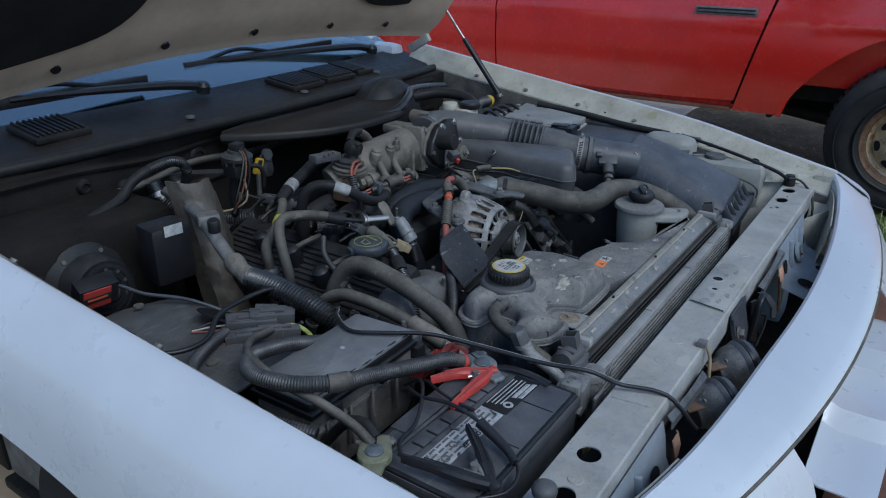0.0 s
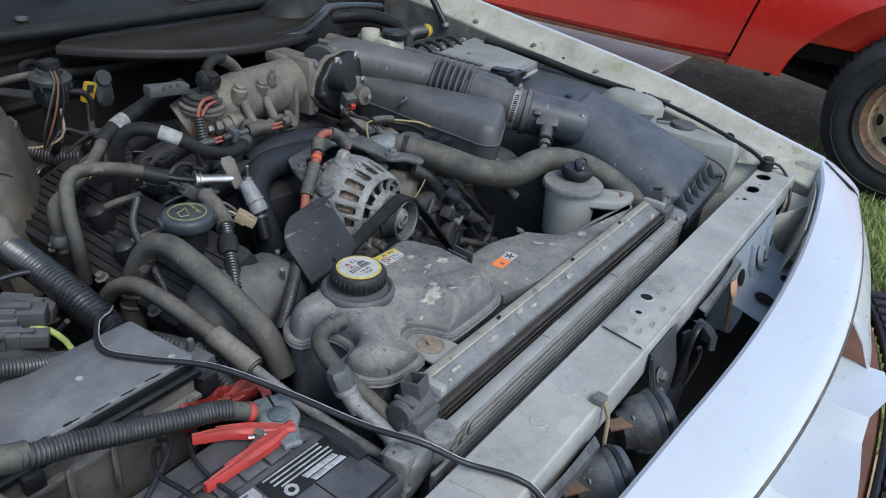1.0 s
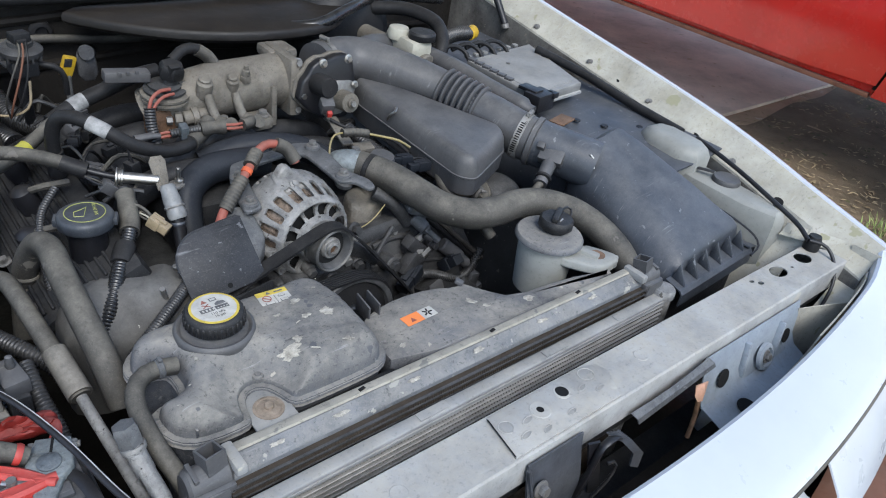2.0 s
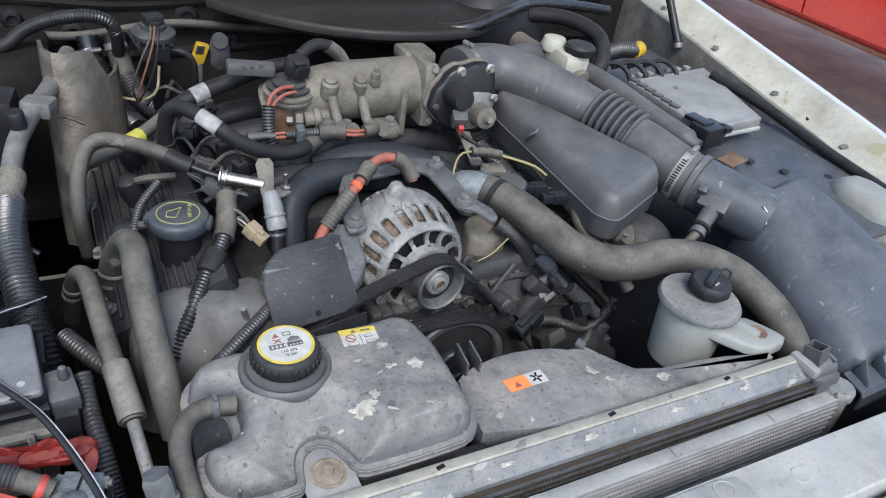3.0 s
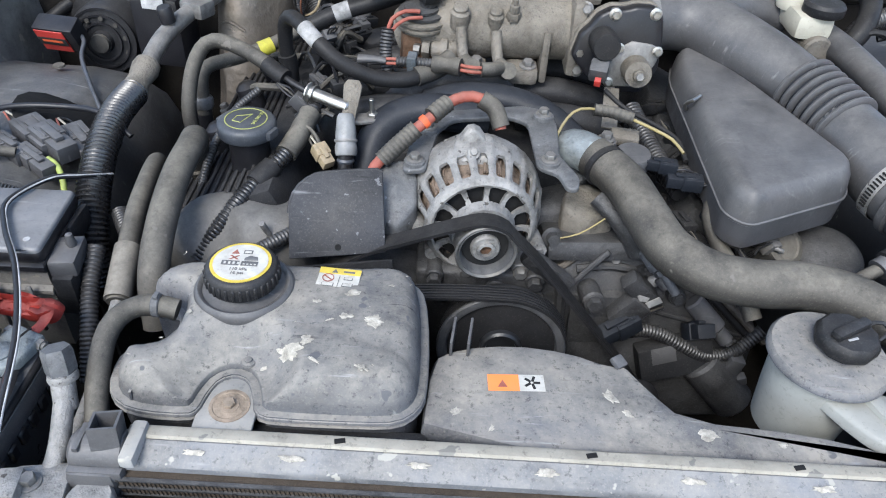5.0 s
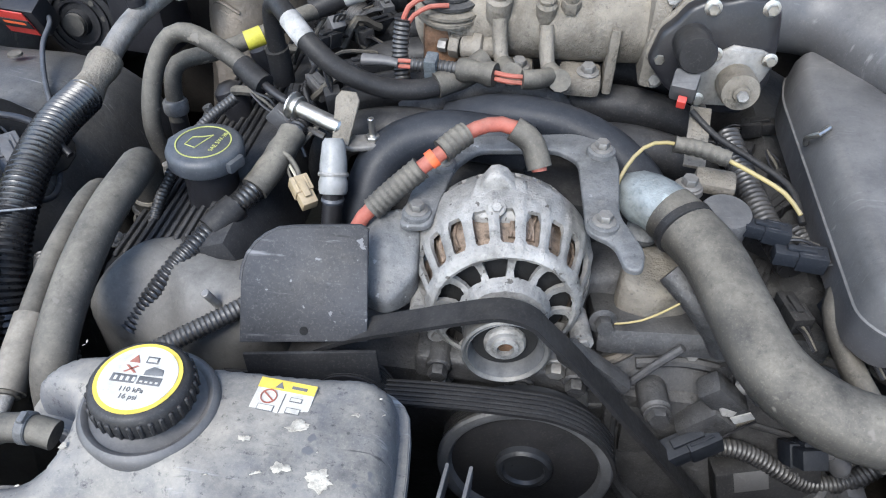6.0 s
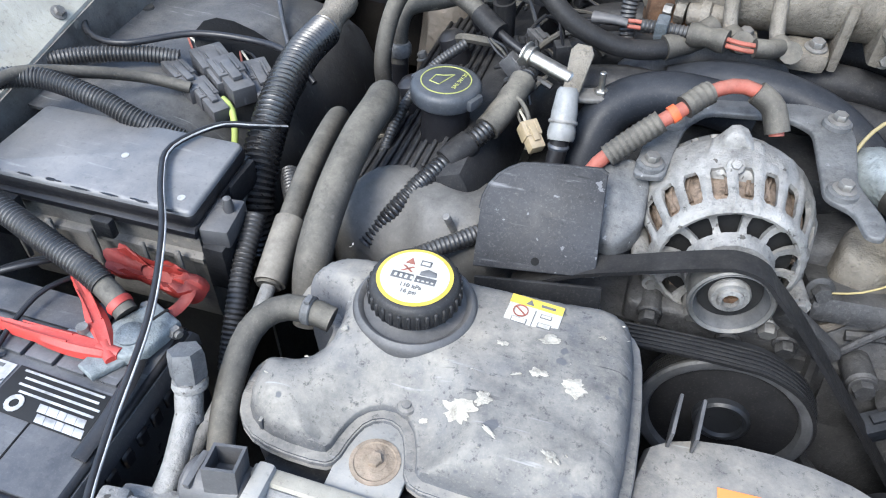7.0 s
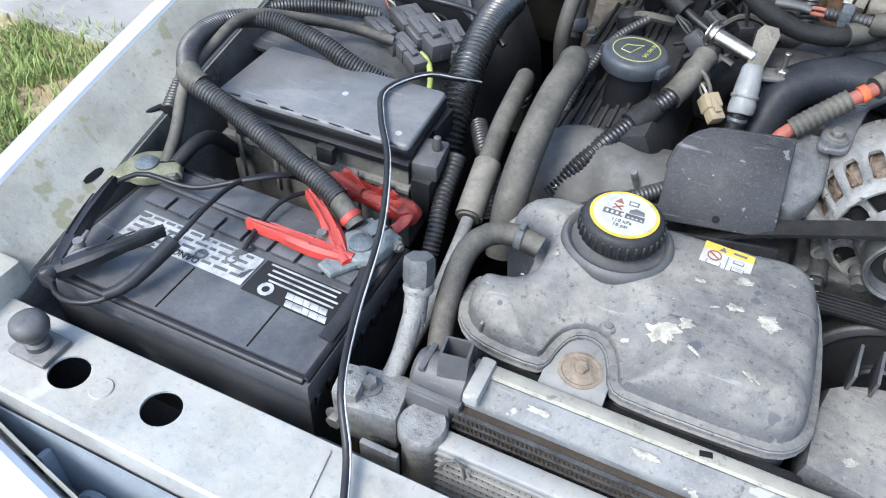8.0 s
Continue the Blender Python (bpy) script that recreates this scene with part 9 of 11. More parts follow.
def build_air_box():
    t = thing("air_filter_box", "slate plastic air filter box with a ribbed front edge", "air box", (0.78, 0.25, 0.6))
    # stations from the rear neck to the front drop: y, left foot, right edge, height of the top
    secs = [(0.428, 0.690, 0.775, 0.925), (0.420, 0.678, 0.790, 0.948), (0.405, 0.668, 0.798, 0.957), (0.36, 0.660, 0.812, 0.944), (0.30, 0.654, 0.830, 0.921), (0.24, 0.648, 0.848, 0.898), (0.18, 0.643, 0.866, 0.875),
            (0.135, 0.640, 0.880, 0.858), (0.124, 0.640, 0.882, 0.850), (0.120, 0.641, 0.882, 0.838), (0.119, 0.641, 0.882, 0.806)]
    bm = bmesh.new()
    rings = []
    for y, xl, xr, zt in secs:
        prof = [(xl, min(zt - 0.02, 0.78))]
        ra = min(0.075, 0.5 * (xr - xl))
        for k in range(11):
            a = math.pi / 2 * k / 10
            prof.append((xl + ra * (1 - math.cos(a)), zt - 0.012 - 0.080 * (1 - math.sin(a)) * (1 if zt > 0.84 else 0.3)))
        flat = xr - 0.014 - xl - ra
        prof += [(xl + ra + 0.35 * flat, zt - 0.006), (xl + ra + 0.7 * flat, zt - 0.001), (xr - 0.014, zt), (xr - 0.005, zt - 0.003), (xr, zt - 0.011), (xr + 0.004, zt - 0.04), (xr + 0.006, min(zt - 0.045, 0.80))]
        rings.append([bm.verts.new((x, y + (0.06 * (x - 0.65) if y < 0.2 else 0.02 * (0.73 - x)), z)) for x, z in prof])
    n = len(rings[0])
    for a, b in zip(rings, rings[1:]):
        for i in range(n):
            bm.faces.new((a[i], a[(i + 1) % n], b[(i + 1) % n], b[i]))
    bm.faces.new(rings[0])
    bm.faces.new(rings[-1][::-1])
    lid = part("lid", bm, M_BLUE_PLASTIC, t, "smooth slate lid", 42)

    def front(x):
        return 0.119 + 0.06 * (x - 0.65)

    part("lip", sheet([[V(x, front(x) + 0.004, 0.809), V(x, front(x) - 0.030, 0.803), V(x, front(x) - 0.036, 0.796), V(x, front(x) - 0.036, 0.772)] for x in (0.632, 0.70, 0.80, 0.88, 0.905)], 0.003), M_BLUE_PLASTIC, lid, "flat clamping lip")
    part("side_lip", sheet([[V(0.884 - 0.28 * (y - 0.12), y, 0.812), V(0.908 - 0.28 * (y - 0.12), y, 0.808), V(0.912 - 0.28 * (y - 0.12), y, 0.780)] for y in (0.10, 0.15, 0.22, 0.30, 0.38)], 0.003), M_BLUE_PLASTIC, lid, "flat clamping lip")
    for k in range(6):
        x = 0.650 + 0.045 * k
        part("lip_rib", slab([(0, 0), (0.030, 0), (0.029, 0.005), (0.002, 0.036)], -0.002, 0.002, 0.0008, frame_of((x, front(x) + 0.002, 0.807), (0, -1, -0.18), (0, 0, 1))), M_BLUE_PLASTIC, lid)
    part("box_base", box((0.775, 0.25, 0.69), (0.25, 0.27, 0.20), 0.02), M_BLACK, t, "black lower box")
    part("retaining_wire", tube([(0.850, 0.33, 0.872), (0.872, 0.25, 0.862), (0.893, 0.18, 0.850), (0.908, 0.118, 0.832), (0.905, 0.092, 0.815), (0.87, 0.086, 0.806)], 0.0022, 6), M_BLACK_CLEAN, t, "black retaining wire")


build_air_box()


def build_washer_tank():
    t = thing("washer_tank", "milky plastic washer fluid tank wedged beside the fender", "washer tank", (1.0, 0.33, 0.6))
    part("tank_body", stack([(p.x, p.y) for p in rounded([(0.930, 0.10), (1.005, 0.09), (1.03, 0.34), (0.975, 0.40), (0.935, 0.36)], 1)], [(0.01, 0.62), (0, 0.64), (0, 0.845), (0.006, 0.862), (0.016, 0.868)]), M_TRANSLUCENT, t)
    part("tank_hump", stack([(p.x, p.y) for p in rounded([(0.925, 0.30), (1.025, 0.30), (1.035, 0.455), (0.935, 0.46)], 1)], [(0, 0.80), (0.0, 0.895), (0.010, 0.912), (0.024, 0.918)]), M_TRANSLUCENT, t)
    part("cap", lathe([(0.03, 0), (0.031, 0.006), (0.028, 0.012), (0, 0.013)], (0.985, 0.24, 0.866), (0, 0, 1), 28), M_GREY_PLASTIC, t, "flat grey cap")
    part("cap_tab", tube([(0.972, 0.265, 0.882), (0.963, 0.288, 0.88), (0.965, 0.306, 0.876)], 0.006, 8, flat=0.4), M_BLACK, t)
    part("side_screw", lathe([(0.012, 0), (0.011, 0.004), (0.005, 0.002), (0, 0.002)], (1.01, 0.13, 0.868), (-0.3, -0.3, 1), 16), M_PAD_SHADE, t)


build_washer_tank()
part("apron_panel", sheet([[V(1.012 + 0.10 * y, y, 0.842 + 0.18 * y), V(1.0 + 0.06 * y, y, 0.815), V(0.965, y, 0.775), V(0.925, y, 0.70), V(0.91, y, 0.60)] for y in (0.046, 0.07, 0.10, 0.14)], 0.003), M_WHITE_DIRTY, CAR, "grimy painted apron beside the air box")


def build_control_module():
    t = thing("control_module", "dusty grey electronic control module box beside the fender", "module", (0.87, 0.74, 0.90))
    o = [(0.764, 0.858), (0.762, 0.622), (0.942, 0.644), (1.022, 0.902)]
    part("case", slab(o, 0.922, 0.945, 0.003), M_MODULE, t, "finned grey case")
    part("flange", stack(o, [(-0.004, 0.918), (-0.005, 0.920), (-0.005, 0.924), (0, 0.926)]), M_GREY_METAL, t)
    for k in range(7):
        f = 0.08 + 0.14 * k
        a = V(0.765, 0.872, 0).lerp(V(0.990, 0.905, 0), f)
        part("case_tooth", box((a.x, a.y + 0.004, 0.944), (0.014, 0.014, 0.008), 0.002), M_MODULE, t)
    part("label_spot", lathe([(0.010, 0), (0.010, 0.0008), (0, 0.0008)], (0.87, 0.77, 0.945), (0, 0, 1), 18), M_BIRD, t)
    part("case_screw", bolt((0.845, 0.80, 0.945), (0, 0, 1), 0.005, 0.004), M_STEEL_DULL, t)
    part("plug", merged(box((0.782, 0.630, 0.930), (0.062, 0.046, 0.040), 0.004, turn(0, 0, 8)), box((0.772, 0.650, 0.950), (0.030, 0.050, 0.008), 0.002, turn(0, 0, 8)), box((0.812, 0.618, 0.944), (0.020, 0.024, 0.012), 0.002, turn(0, 0, 8))), M_BLACK_CLEAN, t, "black plug")
    for k in range(6):
        part("plug_tooth", box((0.774, 0.852 - 0.026 * k, 0.946), (0.016, 0.020, 0.008), 0.002, turn(0, 0, 12)), M_GREY_PLASTIC, t, "dark latch tooth")
    part("case_panel", stack(o, [(0.022, 0.9440), (0.023, 0.9462), (0.025, 0.9466)]), M_MODULE, t, "raised case panel")
    part("mount_tab", box((0.80, 0.565, 0.905), (0.06, 0.035, 0.004), 0.001, turn(0, 0, 15)), M_RUST, t, "rusty mounting tab")
    part("yellow_plug", rod((0.835, 0.945, 0.975), (0.86, 0.955, 0.975), 0.018, 16), M_YELLOW, t, "yellow plug end")
    for k in range(4):
        x = 0.775 + 0.045 * k
        part("harness_lead", tube([(x, 0.86, 0.935), (x, 0.885, 0.955), (x - 0.03, 0.90, 0.968), (x - 0.07, 0.905, 0.955)], 0.0055, 8), M_RUBBER_DARK, t, "black harness lead")


build_control_module()
build_cable("wiring_loom", "corrugated dusty loom leading to the control module", [(0.70, 0.90, 0.93), (0.74, 0.935, 0.965), (0.79, 0.95, 0.975), (0.84, 0.95, 0.975)], 0.019, M_CORR_GREY, "cable loom", 16, 0.0018, 0.006)
build_cable("fender_loom", "smooth black loom along the inner fender", [(0.985, 0.84, 0.955), (1.02, 0.70, 0.935), (1.03, 0.55, 0.915), (1.03, 0.40, 0.905)], 0.011, M_RUBBER_DARK, "cable loom")
build_cable("corner_cable", "thin black release cable along the fender's front corner", [(1.03, 0.36, 0.91), (1.02, 0.25, 0.892), (1.0, 0.16, 0.878), (0.985, 0.07, 0.858), (0.968, 0.03, 0.845)], 0.005, M_BLACK_CLEAN, "cable")
build_cable("corner_cable", "thin black cable dropping off the support's end", [(0.968, 0.028, 0.846), (0.99, 0.0, 0.84), (0.985, -0.03, 0.815), (0.96, -0.05, 0.78), (0.93, -0.055, 0.72)], 0.0035, M_BLACK_CLEAN, "cable")


def build_right_apron():
    a = thing("wheelhouse_liner", "smooth slate plastic wheelhouse liner beside the air box", "liner", (0.95, 0.6, 0.4))
    rows = []
    for k in range(18):
        y = 0.305 + 0.048 * k
        e = 0.02 * abs(y - 0.6)
        rows.append([V(1.05, y, 0.905), V(1.0, y, 0.898 - e), V(0.93, y, 0.893 - e), V(0.85, y, 0.886 - e), V(0.78, y, 0.865 - e), V(0.735, y, 0.82 - e), V(0.715, y, 0.74), V(0.70, y, 0.40)])
    part("liner_shell", sheet(rows, 0.004), M_BLUE_PLASTIC, a)
    for x, y in ((0.90, 0.52), (0.86, 0.57), (0.98, 0.48)):
        part("liner_clip", lathe([(0.009, 0), (0.008, 0.003), (0, 0.004)], (x, y, 0.892), (0, 0, 1), 14), M_BLACK_CLEAN, a)


build_right_apron()


def build_brakes():
    t = thing("brake_booster", "round black brake booster on the firewall", "brake booster", (0.62, 1.15, 0.88))
    part("booster_shell", lathe([(0.05, 0), (0.125, 0.005), (0.135, 0.03), (0.137, 0.07), (0.125, 0.11), (0.09, 0.135), (0.05, 0.145), (0, 0.148)], (0.60, 1.245, 0.925), (0, -1, 0), 44), M_BLACK, t, "dusty black shell")
    part("shell_crimp", lathe([(0.134, 0.055), (0.141, 0.058), (0.141, 0.072), (0.134, 0.075)], (0.60, 1.245, 0.925), (0, -1, 0), 44), M_BLACK, t)
    part("master_cylinder", rod((0.625, 1.10, 0.945), (0.64, 0.86, 0.945), 0.024, 18), M_CAST, t, "cast master cylinder")
    r = thing("brake_fluid_reservoir", "cream plastic brake fluid reservoir with a black cap", "fluid reservoir", (0.63, 0.91, 0.965))
    part("bottle", box((0.628, 0.925, 0.978), (0.06, 0.11, 0.040), 0.012), M_CREAM, r)
    part("bottle_bulge", lathe([(0.024, 0), (0.027, 0.012), (0.022, 0.026), (0, 0.03)], (0.612, 0.945, 0.985), (0, 0, 1), 22), M_CREAM, r)
    part("cap", lathe([(0.030, 0), (0.032, 0.003), (0.032, 0.014), (0.028, 0.019), (0, 0.020)], (0.640, 0.892, 0.996), (0, 0, 1), 28), M_BLACK, r, "black screw cap")


build_brakes()
build_hose("vacuum_hose", "black vacuum hose curving into the brake booster", [(0.66, 1.12, 1.0), (0.72, 1.06, 1.01), (0.75, 0.98, 1.0), (0.73, 0.92, 0.97), (0.70, 0.90, 0.93)], 0.017, M_RUBBER_DARK)
build_hose("evaporator_hose", "ribbed dark hose along the firewall", [(0.30, 1.12, 0.985), (0.42, 1.02, 1.005), (0.54, 1.05, 1.025), (0.66, 1.13, 1.02), (0.82, 1.18, 1.0), (0.95, 1.20, 0.98)], 0.013, M_CORR)


# ---- refrigerant lines and coolant hoses on the left ----
def build_ac_line():
    t = thing("refrigerant_line", "silver refrigerant pipe with black corrugated sleeve", "pipe", (-0.39, 0.6, 0.80))
    part("pipe", tube([(-0.30, 1.08, 0.955), (-0.335, 0.95, 0.950), (-0.365, 0.87, 0.942), (-0.388, 0.81, 0.925), (-0.40, 0.755, 0.900), (-0.403, 0.71, 0.886)], 0.0135, 16), M_STEEL_DULL, t, "bare metal pipe")
    part("pipe_cuff", tube([(-0.398, 0.765, 0.905), (-0.403, 0.735, 0.893), (-0.4045, 0.70, 0.884)], lambda f: 0.0185 + 0.002 * math.sin(f * 9), 18), M_CAST, t, "crimped metal cuff")
    part("sleeve", tube([(-0.4045, 0.705, 0.885), (-0.405, 0.64, 0.885), (-0.400, 0.57, 0.872), (-0.391, 0.50, 0.842), (-0.384, 0.455, 0.80), (-0.380, 0.435, 0.75)], 0.0220, 22, ridge=0.0034, pitch=0.0064), M_CORR, t, "black corrugated sleeve")
    part("joint_block", box((-0.352, 0.885, 0.948), (0.045, 0.035, 0.026), 0.006, turn(0, 0, -25)), M_STEEL_DULL, t, "clamped joint")
    part("service_port", rod((-0.376, 0.832, 0.925), (-0.382, 0.828, 0.955), 0.009, 14), M_STEEL_DULL, t)
    part("port_cap", lathe([(0.012, 0), (0.012, 0.022), (0.010, 0.025), (0, 0.025)], (-0.381, 0.829, 0.945), (-0.1, -0.1, 1), 16), M_BLACK_CLEAN, t, "black port cap")


build_ac_line()
build_hose("heater_hose", "thick dusty heater hose arching over to the tank", [(-0.258, 0.33, 0.79), (-0.264, 0.358, 0.842), (-0.268, 0.42, 0.876), (-0.269, 0.49, 0.896), (-0.267, 0.545, 0.902), (-0.275, 0.582, 0.890), (-0.290, 0.604, 0.845), (-0.299, 0.606, 0.795), (-0.308, 0.597, 0.73)], 0.0178,
           extra=[("band", lathe([(0.0184, 0), (0.0196, 0.003), (0.0184, 0.006)], (-0.2925 - 0.0035 * k, 0.605, 0.832 - 0.017 * k), (-0.15, 0, -1), 20), M_HOSE_TAN, "raised rubber band") for k in range(3)])
build_hose("refrigerant_hose", "dusty refrigerant hose with a rubber sleeve and steel pipe", [(-0.302, 0.335, 0.820), (-0.309, 0.39, 0.838), (-0.317, 0.46, 0.857), (-0.322, 0.52, 0.864), (-0.326, 0.556, 0.862), (-0.336, 0.590, 0.843), (-0.345, 0.614, 0.80), (-0.351, 0.630, 0.74)], 0.0122,
           extra=[("rubber_sleeve", tube([(-0.3022, 0.338, 0.821), (-0.306, 0.37, 0.832), (-0.310, 0.405, 0.843)], 0.0155, 16), M_HOSE_TAN, "thick rubber sleeve"),
                  ("steel_pipe", tube([(-0.303, 0.345, 0.822), (-0.298, 0.29, 0.808), (-0.292, 0.22, 0.795), (-0.288, 0.15, 0.79), (-0.286, 0.12, 0.79)], 0.0072, 12), M_ALU, "bare steel pipe"),
                  ("band", lathe([(0.0128, 0), (0.0138, 0.003), (0.0128, 0.006)], (-0.343, 0.608, 0.812), (-0.2, 0.4, -1), 18), M_STEEL_DULL, "steel band"), ("band", lathe([(0.0128, 0), (0.0138, 0.003), (0.0128, 0.006)], (-0.346, 0.615, 0.796), (-0.2, 0.4, -1), 18), M_STEEL_DULL, "steel band")])


def build_service_valve():
    t = thing("service_valve", "oxidised refrigerant service port with a hex cap", "valve", (-0.283, 0.15, 0.80))
    part("stem", tube([(-0.284, 0.108, 0.805), (-0.280, 0.135, 0.822), (-0.284, 0.165, 0.838), (-0.287, 0.185, 0.850)], 0.0095, 14), M_ALU, t)
    part("elbow", rod((-0.284, 0.172, 0.835), (-0.291, 0.195, 0.868), 0.011, 16), M_ALU, t)
    part("hex_cap", hexnut((-0.290, 0.1935, 0.864), (-0.15, 0.35, 1), 0.0145, 0.026), M_BRACKET, t, "grey hex cap")
    part("collar", lathe([(0.0135, 0), (0.0145, 0.004), (0.0135, 0.008)], (-0.2885, 0.190, 0.857), (-0.15, 0.35, 1), 18), M_ALU, t)


build_service_valve()
build_hose("pcv_hose", "long grey hose looping over the ribbed valve cover", [(-0.318, 0.70, 0.80), (-0.322, 0.695, 0.86), (-0.316, 0.715, 0.915), (-0.300, 0.735, 0.950), (-0.275, 0.738, 0.960), (-0.235, 0.72, 0.956), (-0.205, 0.704, 0.948), (-0.178, 0.687, 0.938)], 0.0108, M_RUBBER,
           extra=[("tape_joint", tube([(-0.200, 0.701, 0.946), (-0.182, 0.689, 0.939), (-0.170, 0.682, 0.935)], 0.0128, 12), M_RUBBER_DARK, "black tape wrap"),
                  ("thin_tail", tube([(-0.178, 0.687, 0.938), (-0.155, 0.673, 0.931), (-0.134, 0.6635, 0.9255)], 0.0050, 12), M_BLACK_CLEAN, "thin black tail"),
                  ("chrome_end", merged(rod((-0.134, 0.6635, 0.9255), (-0.076, 0.641, 0.917), 0.0088, 20, 0.25), lathe([(0.0095, 0), (0.0150, 0.001), (0.0150, 0.003), (0.0105, 0.005), (0.0105, 0.008), (0.0130, 0.009), (0.0130, 0.011), (0.009, 0.012)], (-0.136, 0.664, 0.9258), (0.925, -0.36, -0.13), 22)), M_STEEL, "bright chrome end fitting")])
build_hose("coolant_pipe", "dusty rubber pipe with yellow tape and an elbow", [(-0.318, 0.745, 0.835), (-0.318, 0.757, 0.885), (-0.308, 0.768, 0.905), (-0.27, 0.79, 0.910), (-0.229, 0.813, 0.920), (-0.18, 0.85, 0.935), (-0.15, 0.89, 0.935)], 0.0105, M_RUBBER,
           extra=[("yellow_tape", tube([(-0.238, 0.808, 0.918), (-0.229, 0.813, 0.920), (-0.220, 0.819, 0.9225)], 0.0122, 14), M_TAPE, "yellow tape"),
                  ("connector_collar", lathe([(0.014, 0), (0.0155, 0.004), (0.0155, 0.014), (0.013, 0.018)], (-0.318, 0.748, 0.845), (0, 0.1, 1), 18), M_BRACKET, "pale collar"), ("lower_pipe", rod((-0.318, 0.745, 0.76), (-0.318, 0.748, 0.845), 0.0115, 14), M_BLACK_CLEAN, "black lower pipe")])
FUEL = [(-0.188, 0.785, 0.90), (-0.190, 0.783, 0.945), (-0.184, 0.772, 0.980), (-0.170, 0.753, 0.995), (-0.150, 0.727, 0.994), (-0.122, 0.703, 0.978), (-0.09, 0.695, 0.955), (-0.045, 0.700, 0.935), (0.0, 0.712, 0.930), (0.035, 0.738, 0.934), (0.055, 0.755, 0.940)]
build_hose("fuel_hose", "black fuel hose with a printed white band arching over", FUEL, 0.0112, M_RUBBER_DARK,
           extra=[("white_band", tube(along(FUEL, 0.385, 0.43), 0.0119, 14), M_BAND, "printed white band"),
                  ("end_joint", tube([(0.010, 0.719, 0.931), (0.04, 0.742, 0.935), (0.062, 0.760, 0.945)], 0.0145, 14), M_RUBBER, "rubber end joint"),
                  ("lower_joint", tube([(-0.188, 0.786, 0.88), (-0.189, 0.784, 0.915), (-0.190, 0.783, 0.925)], 0.0142, 14), M_RUBBER_DARK, "ribbed lower joint")])
build_hose("heater_hose", "black corrugated heater hose dropping from the firewall", [(-0.262, 1.19, 0.945), (-0.258, 1.17, 0.905), (-0.243, 1.12, 0.865), (-0.225, 1.06, 0.845), (-0.205, 1.0, 0.84)], 0.020, M_CORR,
           extra=[("loom", tube([(-0.258, 1.165, 0.90), (-0.243, 1.12, 0.865), (-0.225, 1.06, 0.845), (-0.205, 1.0, 0.84)], 0.0235, 18, ridge=0.002, pitch=0.006), M_CORR, "corrugated sleeve"), ("steel_clamp", clamp_band((-0.2605, 1.18, 0.918), (0.1, -0.4, -0.9), 0.0205), M_STEEL, "bright hose clamp")])
build_hose("heater_hose", "dusty heater hose with ribbed sleeve at the firewall", [(-0.218, 1.17, 0.955), (-0.213, 1.15, 0.915), (-0.20, 1.11, 0.87), (-0.17, 1.05, 0.855), (-0.13, 1.0, 0.86)], 0.019, M_RUBBER,
           extra=[("loom", tube([(-0.205, 1.125, 0.885), (-0.19, 1.085, 0.862), (-0.16, 1.04, 0.856), (-0.13, 1.0, 0.86)], 0.0225, 18, ridge=0.002, pitch=0.006), M_CORR_GREY, "ribbed sleeve"), ("steel_clamp", clamp_band((-0.217, 1.16, 0.935), (0.1, -0.4, -0.9), 0.0195), M_STEEL_DULL, "steel hose clamp")])


def build_foil_duct():
    t = thing("foil_wrapped_duct", "dusty foil wrapped duct standing behind the valve cover", "duct", (-0.31, 0.93, 0.70))
    rows = []
    for k in range(22):
        f = k / 21
        z = 1.0 - 0.30 * f
        y = 0.975 - 0.10 * f
        j = [0.007 * noise.noise(V(f * 14, i * 1.7, 2)) for i in range(9)]
        xs = (-0.343, -0.340, -0.326, -0.305, -0.285, -0.268, -0.246, -0.232, -0.225)
        ys = (0.05, 0.004, -0.012, -0.015, -0.008, 0.004, 0.012, 0.03, 0.07)
        spread = 0.15 * f
        rows.append([V(x + (x + 0.30) * spread, y + dy + jj, z - (0.05 if i > 5 else 0.0) + jj) for i, (x, dy, jj) in enumerate(zip(xs, ys, j))])
    part("foil", sheet(rows, 0.006), M_ALU_FOIL, t)
    for k in range(6):
        z = 0.905 - 0.013 * k
        part("foil_crease", tube([(-0.338, 0.945, z - 0.008), (-0.318, 0.928, z + 0.004), (-0.292, 0.926, z - 0.010)], 0.0025, 6), M_ALU_FOIL, t)


build_foil_duct()


